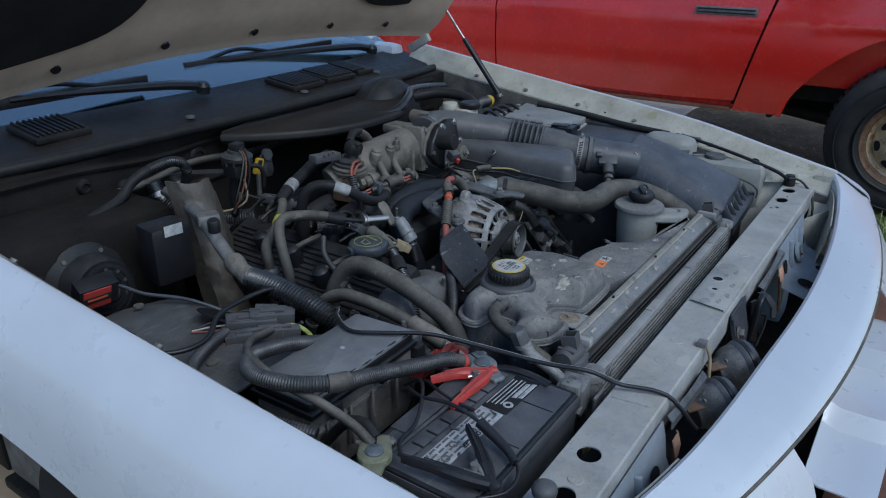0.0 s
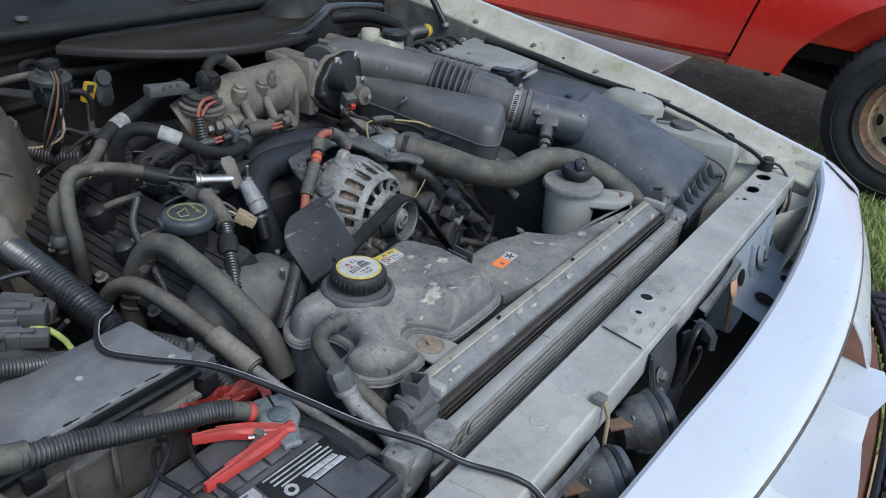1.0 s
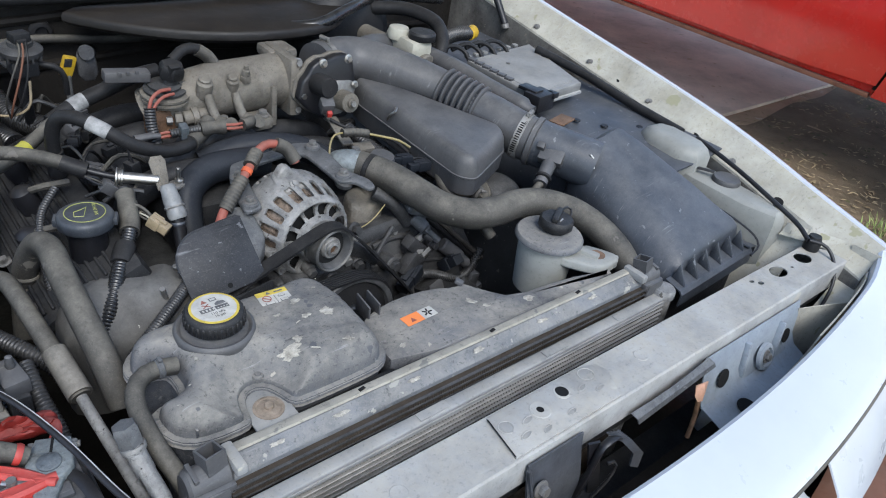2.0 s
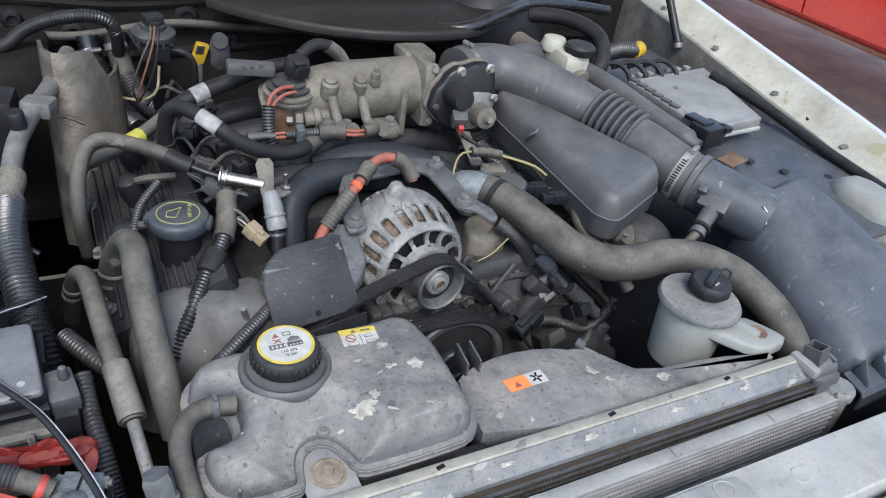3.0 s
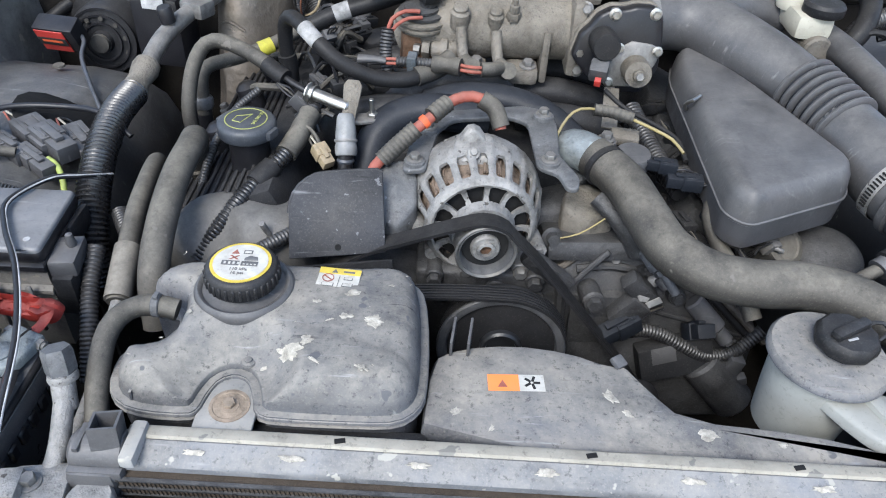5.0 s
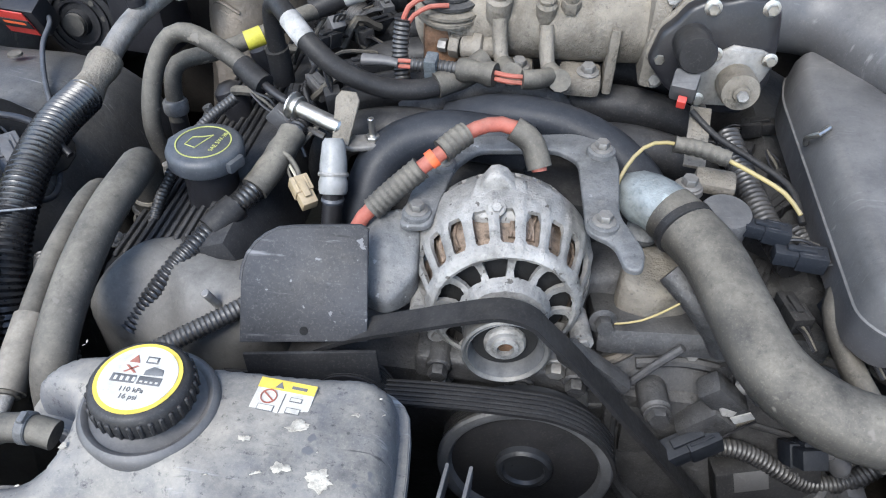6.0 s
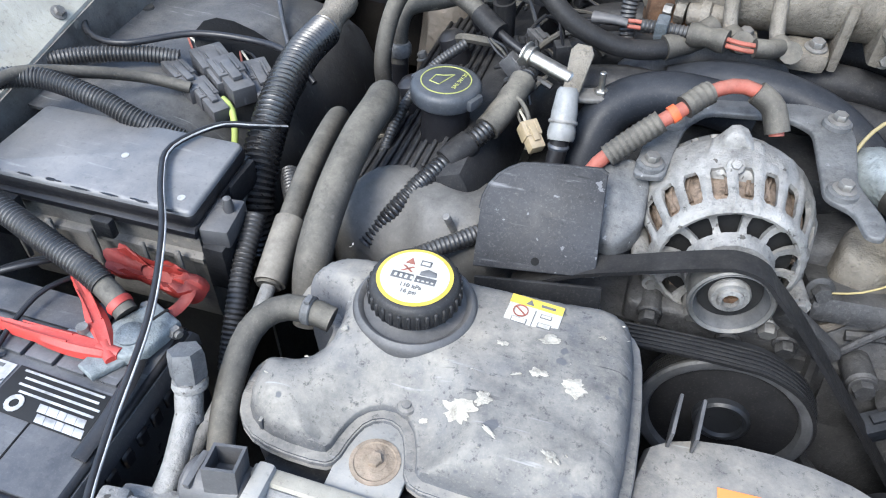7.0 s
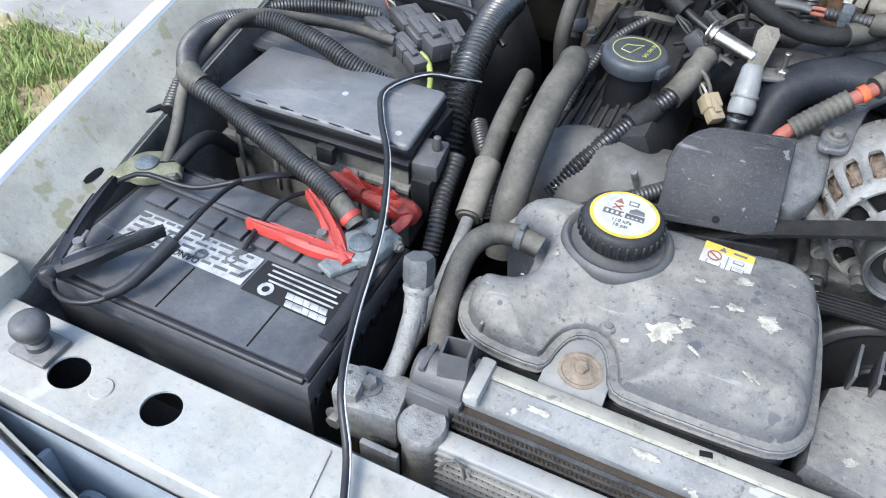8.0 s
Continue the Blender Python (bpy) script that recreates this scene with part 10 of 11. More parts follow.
def build_blower():
    t = thing("blower_motor", "black blower motor on the heater housing", "motor", (-0.56, 1.05, 0.80))
    part("heater_housing", box((-0.53, 1.14, 0.80), (0.42, 0.24, 0.30), 0.04), M_FIREWALL, t, "black heater housing")
    part("motor_can", lathe([(0.085, 0), (0.085, 0.02), (0.065, 0.03), (0.062, 0.075), (0.055, 0.085), (0.02, 0.088), (0.018, 0.096), (0, 0.098)], (-0.552, 1.035, 0.842), (0, -1, 0.1), 36), M_BLACK, t, "round black motor can")
    part("motor_cap", lathe([(0.017, 0), (0.016, 0.006), (0, 0.008)], (-0.552, 0.938, 0.852), (0, -1, 0.1), 20), M_RUBBER, t, "grey end cap")
    for k in range(6):
        a = k * math.pi / 3
        part("flange_screw", hexnut((-0.552 + 0.076 * math.cos(a), 1.016, 0.84 + 0.076 * math.sin(a)), (0, -1, 0.1), 0.005, 0.005), M_STEEL_DULL, t)
    part("housing_box", box((-0.425, 0.93, 0.895), (0.085, 0.07, 0.12), 0.012, turn(0, 0, -8)), M_BLACK_CLEAN, t, "black housing box")
    part("box_label", box((-0.428, 0.893, 0.948), (0.038, 0.002, 0.022), 0.0005, turn(0, 0, -8)), M_LABEL_GREY, t, "worn pale label")
    for r, h in ((0.058, 0.0835), (0.047, 0.0865), (0.034, 0.0875)):
        part("can_ring", lathe([(r, 0), (r, 0.003), (r - 0.0035, 0.003), (r - 0.0035, 0)], (-0.552, 1.035 - h, 0.842 + 0.1 * h), (0, -1, 0.1), 36, True), M_BLACK_CLEAN, t, "raised ring")
    for k in range(10):
        a = k * 0.628 + 0.2
        part("can_hole", lathe([(0.0042, 0), (0.0042, 0.001), (0, 0.001)], (-0.552 + 0.041 * math.cos(a), 0.9485, 0.851 + 0.041 * math.sin(a)), (0, -1, 0.1), 10), M_RUBBER, t, "small vent hole")


build_blower()


def build_charger():
    t = thing("battery_charger", "small black and red charger box lying on the liner", "charger", (-0.60, 0.90, 0.862))
    r = turn(25, 0, -8)
    b = part("case", box((-0.598, 0.905, 0.882), (0.072, 0.035, 0.05), 0.005, r), M_BLACK_CLEAN, t)
    part("face_panel", box(V(-0.603, 0.905, 0.882) + r @ V(0, -0.0185, 0), (0.05, 0.002, 0.045), 0.0005, r), M_RED_PLASTIC, b, "red face panel")
    part("face_bar", box(V(-0.603, 0.905, 0.882) + r @ V(0, -0.0200, 0), (0.050, 0.0015, 0.016), 0.0003, r), M_INK, b, "black band")
    part("print_bar", box(V(-0.603, 0.905, 0.884) + r @ V(0, -0.0212, 0), (0.036, 0.001, 0.005), 0, r), M_ORANGE, b)


build_charger()
build_cable("charger_cord", "twin cord hanging from the small charger box", [(-0.562, 0.90, 0.88), (-0.553, 0.885, 0.877), (-0.54, 0.84, 0.870), (-0.50, 0.77, 0.862), (-0.455, 0.70, 0.83), (-0.43, 0.64, 0.80), (-0.42, 0.60, 0.81), (-0.415, 0.57, 0.84)], 0.0035, M_BLUE_PLASTIC, "cord")


# ---- top of the engine: sensors, plugs and looms ----
def build_coil():
    t = thing("ignition_bracket", "steel bracket with a plastic regulator and studs", "bracket", (-0.06, 0.64, 0.85))
    part("strap", slab([(-0.008, 0.0), (0.010, 0.0), (0.014, 0.048), (0.009, 0.056), (-0.007, 0.056), (-0.012, 0.048)], 0, 0.004, 0.001, frame_of((-0.076, 0.628, 0.905), (1, -0.1, 0), (0.05, 0.62, 0.70))), M_CAST, t, "bent steel strap")
    part("strap_rivet", lathe([(0.005, 0), (0.0045, 0.002), (0, 0.0025)], (-0.074, 0.660, 0.944), (0, -0.7, 0.6), 16), M_CAST, t)
    part("regulator", lathe([(0.0135, -0.030), (0.0150, -0.026), (0.0150, -0.018), (0.0138, -0.014), (0.0140, 0.0), (0.0115, 0.022), (0.009, 0.026), (0, 0.026)], (-0.075, 0.597, 0.903), (-0.06, 0.55, 0.8), 22), M_FROST, t, "pale plastic regulator body")
    part("regulator_ring", lathe([(0.0152, -0.012), (0.0160, -0.010), (0.0152, -0.008)], (-0.075, 0.597, 0.903), (-0.06, 0.55, 0.8), 22), M_ALU, t)
    part("stem", rod((-0.076, 0.565, 0.835), (-0.0735, 0.583, 0.880), 0.0105, 14), M_BLACK_CLEAN, t)
    part("stem_ring", lathe([(0.011, 0), (0.0122, 0.003), (0.011, 0.006)], (-0.0742, 0.579, 0.868), (0, 0.3, 1), 18), M_BLUE_PLASTIC, t)
    part("stud_plate", slab([(p.x, p.y) for p in rounded([(-0.024, -0.012), (0.016, -0.013), (0.024, 0.0), (0.016, 0.013), (-0.024, 0.012)], 1)], 0, 0.007, 0.002, Matrix.Translation((-0.052, 0.640, 0.899)) @ Matrix.Rotation(0.3, 4, "Z")), M_STEEL_DULL, t)
    part("stud", merged(rod((-0.044, 0.643, 0.905), (-0.045, 0.642, 0.932), 0.0035, 10), hexnut((-0.044, 0.643, 0.905), (0, 0, 1), 0.008, 0.006)), M_STEEL, t)


build_coil()
build_connector("sensor_connector", "tan two-pin sensor connector hanging by its wire", (-0.104, 0.580, 0.876), (0.5, -0.6, -0.4), (0.034, 0.020, 0.018), M_TAN, "engine connectors", (M_RUBBER, M_CREAM, M_RUBBER))
build_cable("sensor_wire", "grey wire leading to the tan connector", [(-0.138, 0.608, 0.905), (-0.126, 0.605, 0.903), (-0.115, 0.598, 0.893), (-0.108, 0.588, 0.881)], 0.0028, M_RUBBER, "wire")
build_cable("engine_loom", "taped engine loom crossing the cam cover", [(-0.245, 0.44, 0.80), (-0.208, 0.485, 0.846), (-0.176, 0.535, 0.868), (-0.152, 0.570, 0.882), (-0.138, 0.61, 0.896), (-0.128, 0.655, 0.904), (-0.13, 0.70, 0.90)], 0.0115, M_CORR, "cable loom", 16, 0.0016, 0.0052,
            extra=[("tape_wrap", tube([(-0.152, 0.570, 0.882), (-0.144, 0.590, 0.889), (-0.136, 0.618, 0.898), (-0.131, 0.642, 0.903)], lambda f: 0.0148 + 0.001 * math.sin(f * 20), 14), M_RUBBER, "dusty tape wrap"), ("tie_band", tube([(-0.184, 0.523, 0.863), (-0.172, 0.541, 0.870), (-0.165, 0.551, 0.875)], lambda f: 0.0145 + 0.0015 * math.sin(f * 3), 14), M_RUBBER_DARK, "black tape band")])
build_cable("engine_loom", "corrugated loom passing behind the coolant tank", [(-0.225, 0.372, 0.820), (-0.185, 0.398, 0.834), (-0.145, 0.428, 0.843), (-0.11, 0.458, 0.846), (-0.075, 0.478, 0.838)], 0.0095, M_CORR_GREY, "cable loom", 14, 0.0012, 0.0045)
build_cable("alternator_cable", "faded red alternator cable in a grey loom", [(-0.062, 0.500, 0.80), (-0.052, 0.508, 0.845), (-0.030, 0.522, 0.898), (-0.015, 0.533, 0.912), (0.010, 0.546, 0.934), (0.037, 0.560, 0.953), (0.060, 0.580, 0.966), (0.085, 0.594, 0.970), (0.108, 0.594, 0.965), (0.124, 0.586, 0.952), (0.130, 0.575, 0.935)], 0.0072, M_RED_WIRE, "cable", 12,
            extra=[("grey_loom", tube([(-0.020, 0.529, 0.907), (0.0, 0.540, 0.925), (0.022, 0.552, 0.943)], 0.0118, 14, ridge=0.001, pitch=0.006), M_RUBBER, "grey fabric loom"),
                   ("grey_loom", tube([(0.040, 0.562, 0.956), (0.052, 0.573, 0.963), (0.060, 0.580, 0.966)], 0.0120, 14, ridge=0.001, pitch=0.006), M_RUBBER, "grey fabric loom"),
                   ("grey_loom", tube([(0.102, 0.594, 0.967), (0.120, 0.589, 0.957), (0.130, 0.576, 0.938)], 0.0118, 14), M_RUBBER, "grey fabric loom"),
                   ("orange_band", tube([(0.029, 0.5556, 0.9482), (0.0345, 0.559, 0.952)], 0.0088, 14), M_ORANGE, "orange band")])
build_cable("vacuum_wire", "thin yellow wire drooping below the hose neck", [(0.216, 0.496, 0.825), (0.238, 0.495, 0.834), (0.262, 0.497, 0.853), (0.288, 0.503, 0.876)], 0.0011, M_YELLOW_WIRE, "wire")
build_cable("vacuum_wire", "thin yellow wire arching beside the alternator", [(0.202, 0.577, 0.902), (0.207, 0.592, 0.925), (0.222, 0.612, 0.942), (0.240, 0.625, 0.946), (0.262, 0.628, 0.944)], 0.0019, M_YELLOW_WIRE, "wire")
build_cable("vacuum_wire", "pair of thin yellow wires beside the resonator", [(0.305, 0.620, 0.938), (0.33, 0.605, 0.934), (0.355, 0.585, 0.930), (0.368, 0.565, 0.922)], 0.0022, M_YELLOW_WIRE, "wire")
build_cable("wire_sleeve", "ribbed grey sleeve joining the yellow wires", [(0.256, 0.628, 0.944), (0.282, 0.626, 0.942), (0.308, 0.619, 0.938)], 0.0085, M_RUBBER, "sleeve", 12, 0.0008, 0.008)
build_cable("sensor_wire", "dark wire curving under the idle motor", [(0.285, 0.715, 0.930), (0.31, 0.69, 0.918), (0.345, 0.66, 0.912), (0.375, 0.625, 0.908), (0.380, 0.58, 0.90)], 0.0035, M_RUBBER_DARK, "wire")
for c, d, sz in (((0.338, 0.552, 0.910), (-1, 0.15, 0.05), (0.042, 0.018, 0.016)), ((0.368, 0.535, 0.898), (-1, 0.1, 0), (0.046, 0.020, 0.018)), ((0.306, 0.448, 0.715), (-0.85, -0.35, -0.35), (0.060, 0.028, 0.026)), ((0.420, 0.458, 0.708), (0.1, -0.6, 0.6), (0.048, 0.03, 0.024)), ((0.415, 0.50, 0.86), (-0.4, 0.8, 0.2), (0.05, 0.03, 0.02))):
    build_connector("sensor_connector", "dark sensor connector among dusty engine wiring", c, d, sz, M_SLATE_DARK, "engine connectors")
build_cable("engine_loom", "taped loom under the resonator", [(0.415, 0.53, 0.89), (0.40, 0.50, 0.872), (0.41, 0.46, 0.85), (0.43, 0.42, 0.83), (0.445, 0.39, 0.80)], 0.011, M_RUBBER, "cable loom")
build_cable("engine_loom", "corrugated loom across the dusty cylinder head", [(0.328, 0.456, 0.703), (0.350, 0.460, 0.702), (0.375, 0.460, 0.694), (0.405, 0.455, 0.680), (0.440, 0.455, 0.664), (0.480, 0.462, 0.668), (0.515, 0.475, 0.70)], 0.010, M_CORR_GREY, "cable loom", 14, 0.0012, 0.005)
build_cable("engine_loom", "dark loom beside the thermostat housing", [(0.33, 0.72, 0.90), (0.345, 0.66, 0.885), (0.36, 0.60, 0.875), (0.375, 0.55, 0.87)], 0.014, M_CORR_GREY, "cable loom", 14, 0.0012, 0.006)


def build_plenum_loom():
    t = thing("plenum_loom", "corrugated loom with red wires before the intake plenum", "cable loom", (0.02, 0.735, 0.94))
    part("loom", tube([(-0.018, 0.736, 0.945), (0.010, 0.733, 0.947), (0.036, 0.731, 0.947)], 0.0082, 14, ridge=0.0011, pitch=0.0045), M_CORR_GREY, t)
    part("tape_wrap", tube([(0.034, 0.731, 0.947), (0.055, 0.727, 0.948), (0.075, 0.721, 0.949)], lambda f: 0.0125 + 0.0015 * math.sin(f * 9), 14), M_RUBBER, t, "dusty tape wrap")
    for dz in (-0.0035, 0.0035):
        part("red_wire", tube([(0.072, 0.721, 0.949 + dz), (0.090, 0.716, 0.949 + dz), (0.108, 0.718, 0.948 + dz)], 0.0027, 8), M_RED_WIRE, t, "faded red wire")
        part("red_wire", tube([(-0.034, 0.738, 0.944 + dz), (-0.024, 0.737, 0.945 + dz), (-0.015, 0.736, 0.945 + dz)], 0.0024, 8), M_RED_WIRE, t, "faded red wire")
    part("end_boot", tube([(0.104, 0.717, 0.949), (0.120, 0.722, 0.948), (0.132, 0.740, 0.942)], 0.0105, 12), M_RUBBER, t, "grey end boot")
    part("plug_boot", tube([(-0.075, 0.742, 0.943), (-0.050, 0.740, 0.945), (-0.034, 0.738, 0.944)], lambda f: 0.0085 - 0.003 * f, 12, flat=0.8), M_GREY_PLASTIC, t, "grey plug boot")
    part("loom_clip", box((0.004, 0.732, 0.948), (0.014, 0.020, 0.024), 0.003, turn(10, 0, -5)), M_LEAD, t, "pale plastic clip")


build_plenum_loom()


def build_round_cap():
    t = thing("thermostat_cap", "round dark plastic cap beside the hose neck", "cap", (0.304, 0.567, 0.88))
    part("cap_body", lathe([(0.022, 0), (0.024, 0.03), (0.022, 0.034), (0, 0.035)], (0.304, 0.568, 0.885), (0, -0.1, 1), 28), M_GREY_PLASTIC, t)
    part("base", box((0.30, 0.578, 0.87), (0.06, 0.06, 0.03), 0.01), M_DARK_CAST, t)


build_round_cap()


def build_pressure_sensor():
    t = thing("vacuum_regulator", "round dusty vacuum regulator on the firewall bracket", "regulator", (-0.165, 1.02, 0.97))
    part("body", lathe([(0.016, 0), (0.026, 0.002), (0.030, 0.010), (0.034, 0.012), (0.035, 0.020), (0.030, 0.024), (0.021, 0.027), (0.020, 0.034), (0, 0.035)], (-0.168, 1.0, 1.0), (0, -0.1, 1), 26), M_DARK_CAST, t)
    for k in range(10):
        a = k * 0.628
        part("body_rib", box((-0.168 + 0.030 * math.cos(a), 0.999 + 0.030 * math.sin(a), 1.008), (0.008, 0.004, 0.016), 0.001, turn(0, 0, math.degrees(a))), M_DARK_CAST, t)
    part("top_plug", merged(box((-0.168, 0.996, 1.040), (0.030, 0.024, 0.018), 0.003, turn(0, 0, 15)), box((-0.168, 0.985, 1.036), (0.016, 0.012, 0.008), 0.002, turn(0, 0, 15))), M_BLACK, t, "black top plug")
    part("base", box((-0.168, 1.005, 0.985), (0.044, 0.044, 0.03), 0.006), M_BLACK, t)
    part("post", tube([(-0.168, 1.01, 0.972), (-0.170, 1.02, 0.93), (-0.165, 1.03, 0.86)], lambda f: 0.012 - 0.003 * f, 12), M_BLACK, t, "black vacuum pipe stub")
    part("nipple", tube([(-0.145, 0.995, 0.990), (-0.120, 0.985, 0.985), (-0.108, 0.985, 0.965), (-0.106, 0.99, 0.93)], 0.0055, 10), M_RUBBER_DARK, t, "thin rubber vacuum pipe")
    part("bracket_strap", sheet([[V(-0.19, 1.03 + 0.05 * f, 0.978 - 0.01 * f), V(-0.168, 1.035 + 0.05 * f, 0.976 - 0.01 * f), V(-0.146, 1.03 + 0.05 * f, 0.978 - 0.01 * f)] for f in (0, 1, 2, 3, 4)], 0.003), M_DARK_CAST, t, "grimy strap to the firewall")
    for k, dx in enumerate((-0.006, 0.0, 0.006)):
        part("lead", tube([(-0.168 + dx, 0.982, 1.036), (-0.172 + dx, 0.965, 1.020), (-0.185 + 2 * dx, 0.955, 0.985), (-0.20 + 2 * dx, 0.96, 0.94), (-0.205, 0.985, 0.90)], 0.0018, 6), (M_RUBBER, M_BROWN, M_RUBBER_DARK)[k], t)
    tg = thing("dipstick_handle", "yellow plastic dipstick handle standing at the back", "handle", (-0.092, 1.02, 0.95))
    part("grip", box((-0.092, 1.018, 0.972), (0.024, 0.012, 0.040), 0.005, turn(8, 18, 10)), M_YELLOW, tg)
    part("grip_hole", box((-0.092, 1.0105, 0.980), (0.014, 0.002, 0.016), 0.001, turn(8, 12, 10)), M_DARK_CAST, tg)
    part("stalk", rod((-0.095, 1.02, 0.89), (-0.093, 1.02, 0.955), 0.006, 10), M_STEEL_DULL, tg)
    lb = thing("lifting_eye", "cast steel lifting eye bracket behind the plenum", "bracket", (-0.05, 1.03, 0.93))
    part("eye_plate", slab([(p.x, p.y) for p in rounded([(-0.018, -0.04), (0.018, -0.04), (0.018, 0.012), (0.0, 0.024), (-0.018, 0.012)], 1)], 0, 0.005, 0.002, frame_of((-0.055, 1.035, 0.975), (1, 0, 0), (0, 0.2, 1))), M_DARK_CAST, lb)
    part("eye_ring", lathe([(0.007, 0), (0.014, 0), (0.014, 0.008), (0.007, 0.008)], (-0.055, 1.03, 0.99), (0, -1, 0.2), 22), M_DARK_CAST, lb)


build_pressure_sensor()
build_cable("engine_loom", "corrugated loom with bare pale wires behind the hoses", [(-0.225, 1.02, 0.895), (-0.20, 0.985, 0.905), (-0.175, 0.97, 0.925), (-0.165, 0.985, 0.965)], 0.0024, M_TAN, "wire")
VAPOUR = [(-0.17, 0.87, 0.935), (-0.12, 0.885, 0.955), (-0.06, 0.895, 0.972), (-0.02, 0.90, 0.985), (0.03, 0.905, 0.99)]
build_hose("vapour_hose", "black hose with pale band crossing behind the engine", VAPOUR, 0.0135, M_RUBBER_DARK, extra=[("pale_band", tube(along(VAPOUR, 0.24, 0.36), 0.0142, 14), M_BAND, "pale printed band")])
build_hose("cowl_hose", "black corrugated hose arching before the firewall", [(-0.70, 0.98, 0.84), (-0.60, 1.05, 0.905), (-0.50, 1.09, 0.935), (-0.40, 1.11, 0.957), (-0.363, 1.12, 0.981), (-0.317, 1.12, 1.0), (-0.263, 1.12, 1.006), (-0.229, 1.12, 0.996), (-0.217, 1.12, 0.975), (-0.215, 1.14, 0.93)], 0.0112, M_RUBBER_DARK,
           extra=[("loom_sleeve", tube([(-0.317, 1.12, 1.0), (-0.263, 1.12, 1.006), (-0.229, 1.12, 0.996), (-0.217, 1.12, 0.975)], 0.0122, 14, ridge=0.0012, pitch=0.005), M_CORR, "corrugated sleeve")])

# injector plugs and short leads along both banks
rng = random.Random(21)
for k in range(11):
    y = 0.66 + 0.035 * k
    build_connector("injector_plug", "small dusty black injector plug on the fuel rail", (-0.118 + rng.uniform(-0.035, 0.035), y, 0.895 + rng.uniform(-0.012, 0.02)), (rng.uniform(-1, 1), rng.uniform(-1, 1), rng.uniform(-0.4, 0.3)), (0.042, 0.020, 0.018), M_BLACK if k % 3 else M_GREY_PLASTIC, "injector plugs")
for k in range(7):
    y = 0.50 + 0.05 * k
    build_connector("injector_plug", "small dusty black injector plug on the fuel rail", (0.385 + rng.uniform(-0.03, 0.03), y + 0.02, 0.845 + rng.uniform(-0.012, 0.012)), (rng.uniform(-1, 1), rng.uniform(-1, 1), rng.uniform(-0.3, 0.3)), (0.042, 0.020, 0.018), M_BLACK, "injector plugs")
for k in range(16):
    y = 0.64 + 0.026 * k
    a = V(-0.155 + rng.uniform(-0.04, 0.03), y, 0.885)
    b = a + V(rng.uniform(0.03, 0.09), rng.uniform(-0.08, 0.08), rng.uniform(-0.01, 0.02))
    build_cable("engine_wire", "thin dark wire among the injector plugs", [a, a.lerp(b, 0.4) + V(0, 0, rng.uniform(0.01, 0.04)), b.lerp(a, 0.2) + V(0, 0, rng.uniform(0, 0.02)), b], rng.choice((0.0028, 0.004, 0.0055)), rng.choice((M_RUBBER, M_RUBBER_DARK, M_CORR_GREY)), "wire", 7)
for c in ((-0.265, 0.66, 0.845), (-0.245, 0.76, 0.860), (-0.235, 0.86, 0.865)):
    t = thing("ignition_coil", "black ignition coil cap on the ribbed valve cover", "ignition coil", c)
    part("coil_cap", lathe([(0.017, -0.02), (0.019, 0.0), (0.017, 0.02), (0.010, 0.026), (0, 0.027)], c, (-0.35, 0, 1), 18), M_BLACK_CLEAN, t)
    part("coil_lead", tube([V(*c) + V(0, 0, 0.015), V(*c) + V(0.02, -0.02, 0.03), V(*c) + V(0.06, -0.02, 0.03)], 0.006, 8), M_RUBBER, t)
build_cable("spark_lead", "thin corrugated lead hanging along the ribbed valve cover", [(-0.215, 0.70, 0.905), (-0.245, 0.67, 0.885), (-0.262, 0.62, 0.862), (-0.27, 0.575, 0.835), (-0.272, 0.54, 0.80)], 0.0068, M_CORR_GREY, "cable loom", 12, 0.0009, 0.0045)
build_cable("ground_strap", "dusty corrugated loom dropping beside the battery tray", [(-0.345, 0.40, 0.845), (-0.342, 0.36, 0.82), (-0.335, 0.32, 0.79), (-0.33, 0.28, 0.745)], 0.011, M_CORR_GREY, "cable loom", 14, 0.0013, 0.005)
build_cable("engine_loom", "dusty corrugated loom between fuse box and engine", [(-0.36, 0.50, 0.82), (-0.335, 0.46, 0.815), (-0.31, 0.43, 0.80), (-0.295, 0.40, 0.77)], 0.012, M_CORR_GREY, "cable loom", 14, 0.0013, 0.005)


# ---- behind the grille ----
def build_horn(c, label):
    t = thing("car_horn", label, "horn", c, "pair of horns")
    ax = V(0.72, -0.65, 0.25)
    part("horn_disc", lathe([(0.026, -0.028), (0.040, -0.020), (0.045, -0.009), (0.045, 0.004), (0.041, 0.012), (0.026, 0.016), (0.0, 0.017)], c, ax, 36), M_BLUE_PLASTIC, t, "dark blue-black horn disc")
    part("horn_back", lathe([(0.016, -0.064), (0.026, -0.060), (0.030, -0.048), (0.037, -0.042), (0.041, -0.030), (0.042, -0.014)], c, ax, 30), M_BRACKET, t, "pale metal horn back")
    part("horn_rim", lathe([(0.0445, -0.006), (0.0465, -0.004), (0.0465, 0.002), (0.0445, 0.004)], c, ax, 36), M_BLACK_CLEAN, t)
    for k in range(4):
        a = k * math.pi / 2 + 0.4
        u = axis_to(ax) @ V(0.031 * math.cos(a), 0.031 * math.sin(a), -0.045)
        part("horn_stud", rod(V(*c) + u, V(*c) + u + ax * 0.02, 0.006, 10), M_ALU, t)
    part("horn_strap", box(V(*c) + V(-0.05, 0.03, 0.01), (0.06, 0.02, 0.004), 0.001, turn(0, 0, -35)), M_RUST, t, "rusty mounting strap")


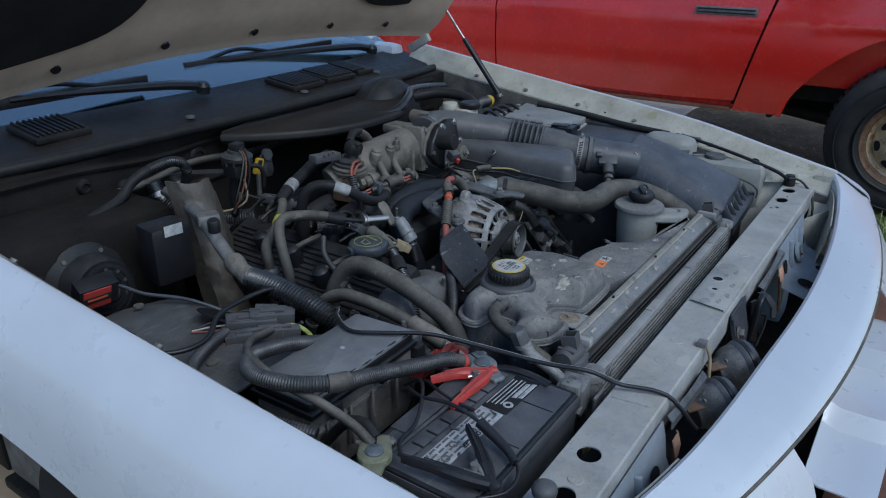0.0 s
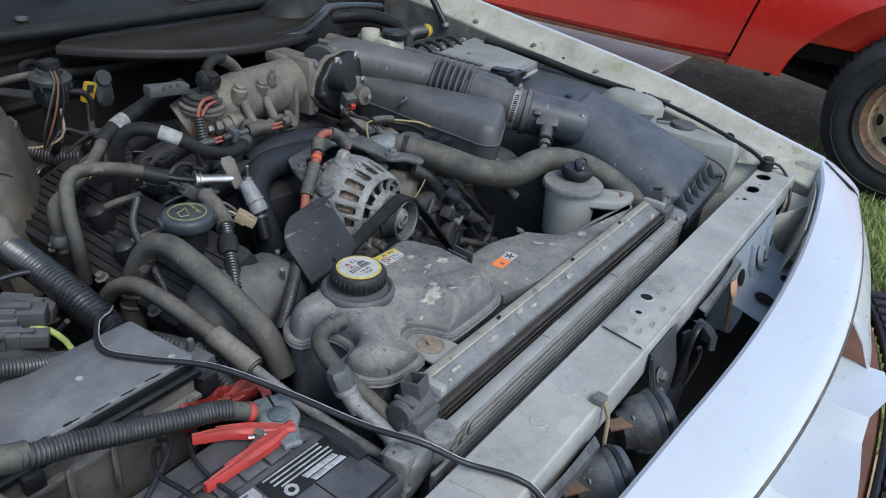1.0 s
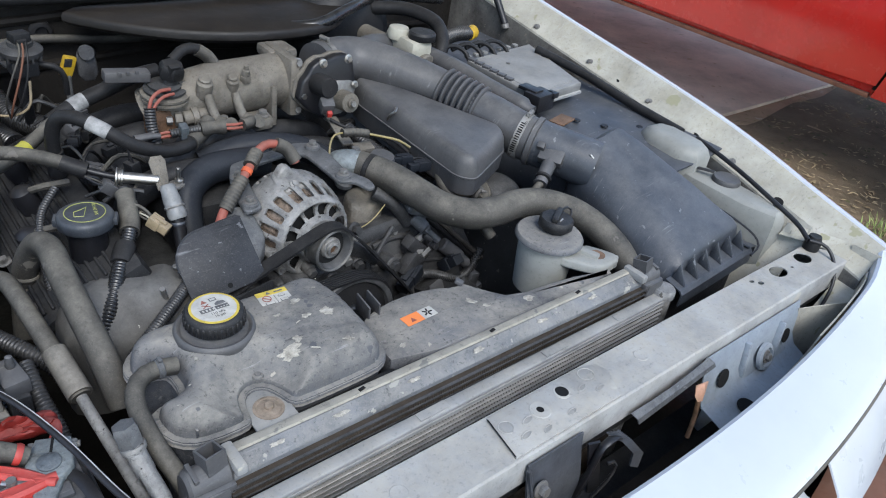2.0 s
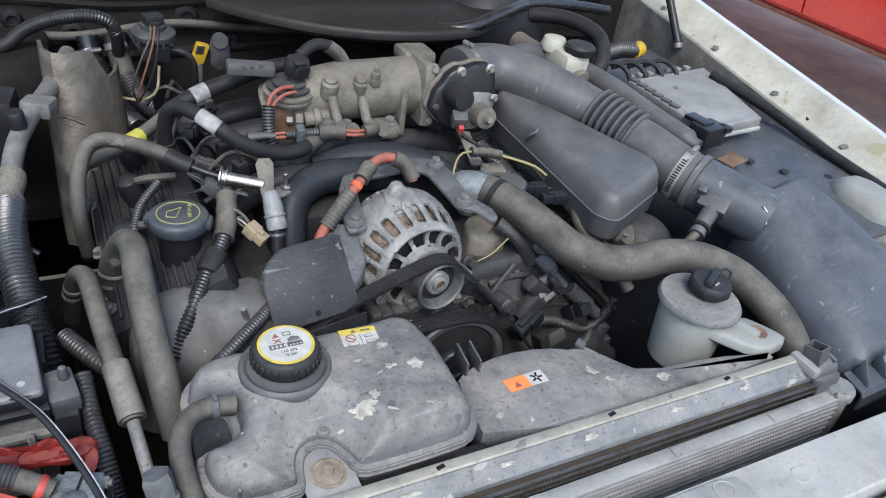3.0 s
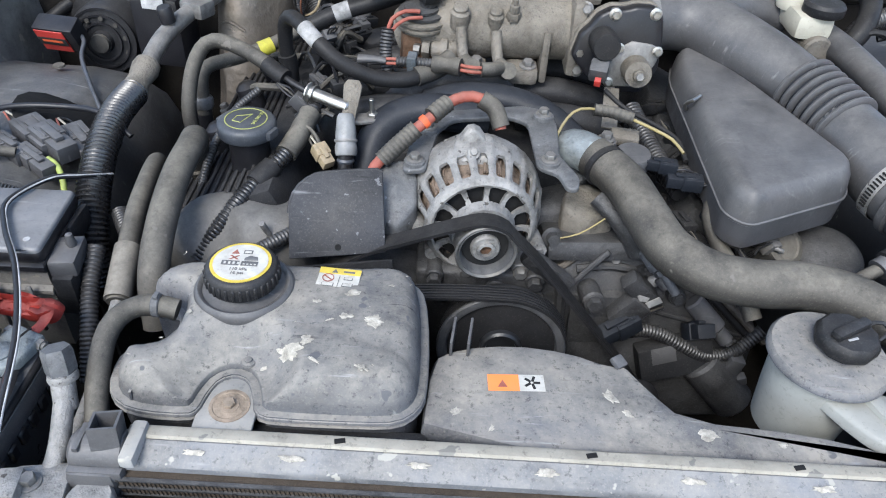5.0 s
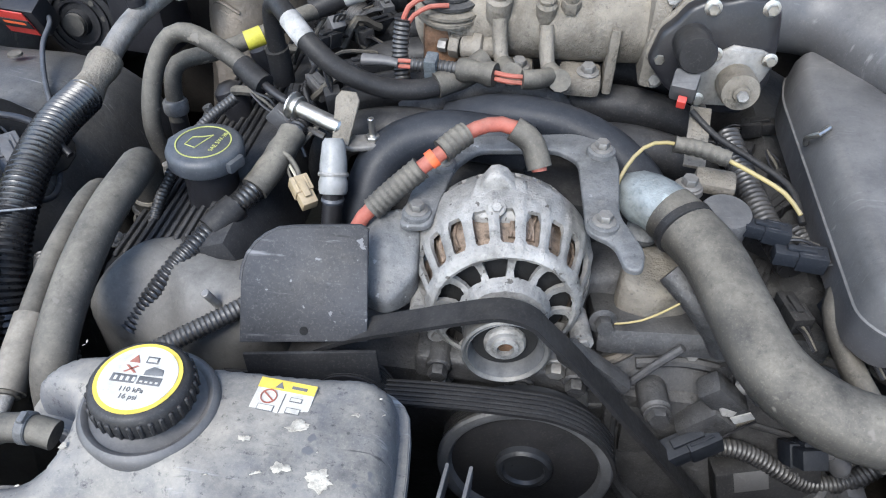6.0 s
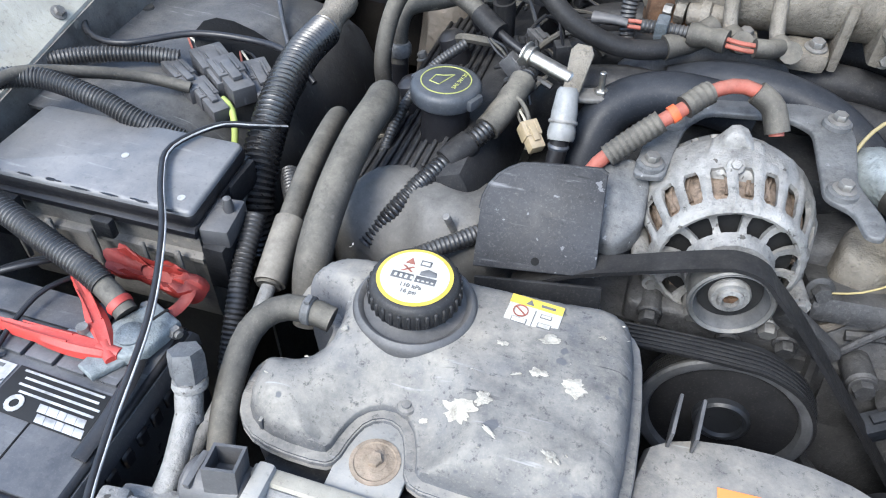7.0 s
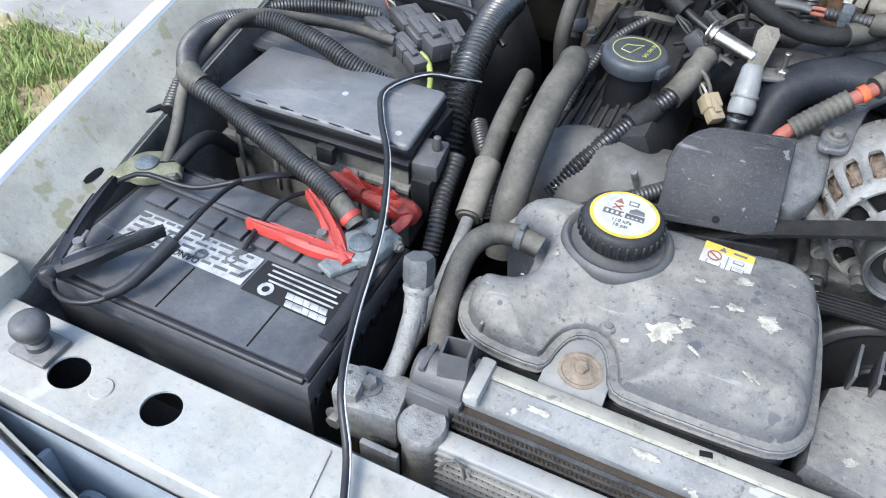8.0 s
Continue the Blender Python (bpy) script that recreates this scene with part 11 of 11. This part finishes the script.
build_horn((0.055, -0.092, 0.750), "dark disc horn with pale metal back behind grille")
build_horn((-0.085, -0.095, 0.745), "dark disc horn with pale metal back behind grille")
build_cable("horn_wire", "thin brown wire hanging off the support's clip", [(-0.055, -0.042, 0.826), (-0.052, -0.052, 0.80), (-0.060, -0.058, 0.76), (-0.05, -0.065, 0.72)], 0.003, M_TAN, "wire")


def build_latch():
    t = thing("hood_latch", "dark steel hood latch below the support's plate", "latch", (0.20, -0.055, 0.70))
    pl = part("latch_plate", sheet([[V(x, -0.047, 0.812), V(x, -0.050, 0.790), V(x, -0.062, 0.745), V(x, -0.066, 0.690)] for x in (0.105, 0.14, 0.18, 0.21)], 0.003), M_LATCH, t, "dark stamped latch plate")
    part("latch_plate_edge", tube([(0.105, -0.049, 0.806), (0.118, -0.062, 0.74), (0.135, -0.066, 0.692)], 0.003, 6), M_LATCH, pl)
    part("latch_hook", tube([(0.205, -0.064, 0.690), (0.215, -0.070, 0.745), (0.222, -0.072, 0.795), (0.236, -0.073, 0.806), (0.256, -0.072, 0.800), (0.268, -0.072, 0.79)], 0.0065, 10, flat=0.6), M_BLACK_CLEAN, t, "black hook lever")
    part("latch_arm", sheet([[V(0.210 + 0.02 * f, -0.060 - 0.012 * f, 0.80 - 0.10 * f), V(0.228 + 0.02 * f, -0.066 - 0.012 * f, 0.80 - 0.10 * f)] for f in (0, 0.3, 0.6, 1.0)], 0.004), M_BLACK_CLEAN, t, "black lever arm")
    part("latch_tab", sheet([[V(0.236, -0.066, 0.812), V(0.250, -0.072, 0.814), V(0.262, -0.066, 0.806)], [V(0.262, -0.078, 0.792), V(0.276, -0.085, 0.793), V(0.286, -0.078, 0.784)], [V(0.288, -0.088, 0.762), V(0.302, -0.095, 0.762), V(0.310, -0.088, 0.752)], [V(0.284, -0.092, 0.742), V(0.296, -0.098, 0.738), V(0.304, -0.092, 0.730)]], 0.004), M_LATCH, t, "folded steel release tab")
    part("latch_spring", tube([(0.225, -0.080, 0.70), (0.250, -0.085, 0.735), (0.256, -0.083, 0.760), (0.238, -0.080, 0.765)], 0.0028, 6), M_BLACK_CLEAN, t)
    for x, z in ((0.125, 0.770), (0.130, 0.735)):
        part("latch_bolt", bolt((x, -0.060, z), (0, -1, 0.2), 0.0085, 0.009), M_STEEL_DULL, t)
    part("support_strut", box((0.19, -0.065, 0.58), (0.10, 0.03, 0.24), 0.008), M_BLACK, t, "dark centre strut")


build_latch()
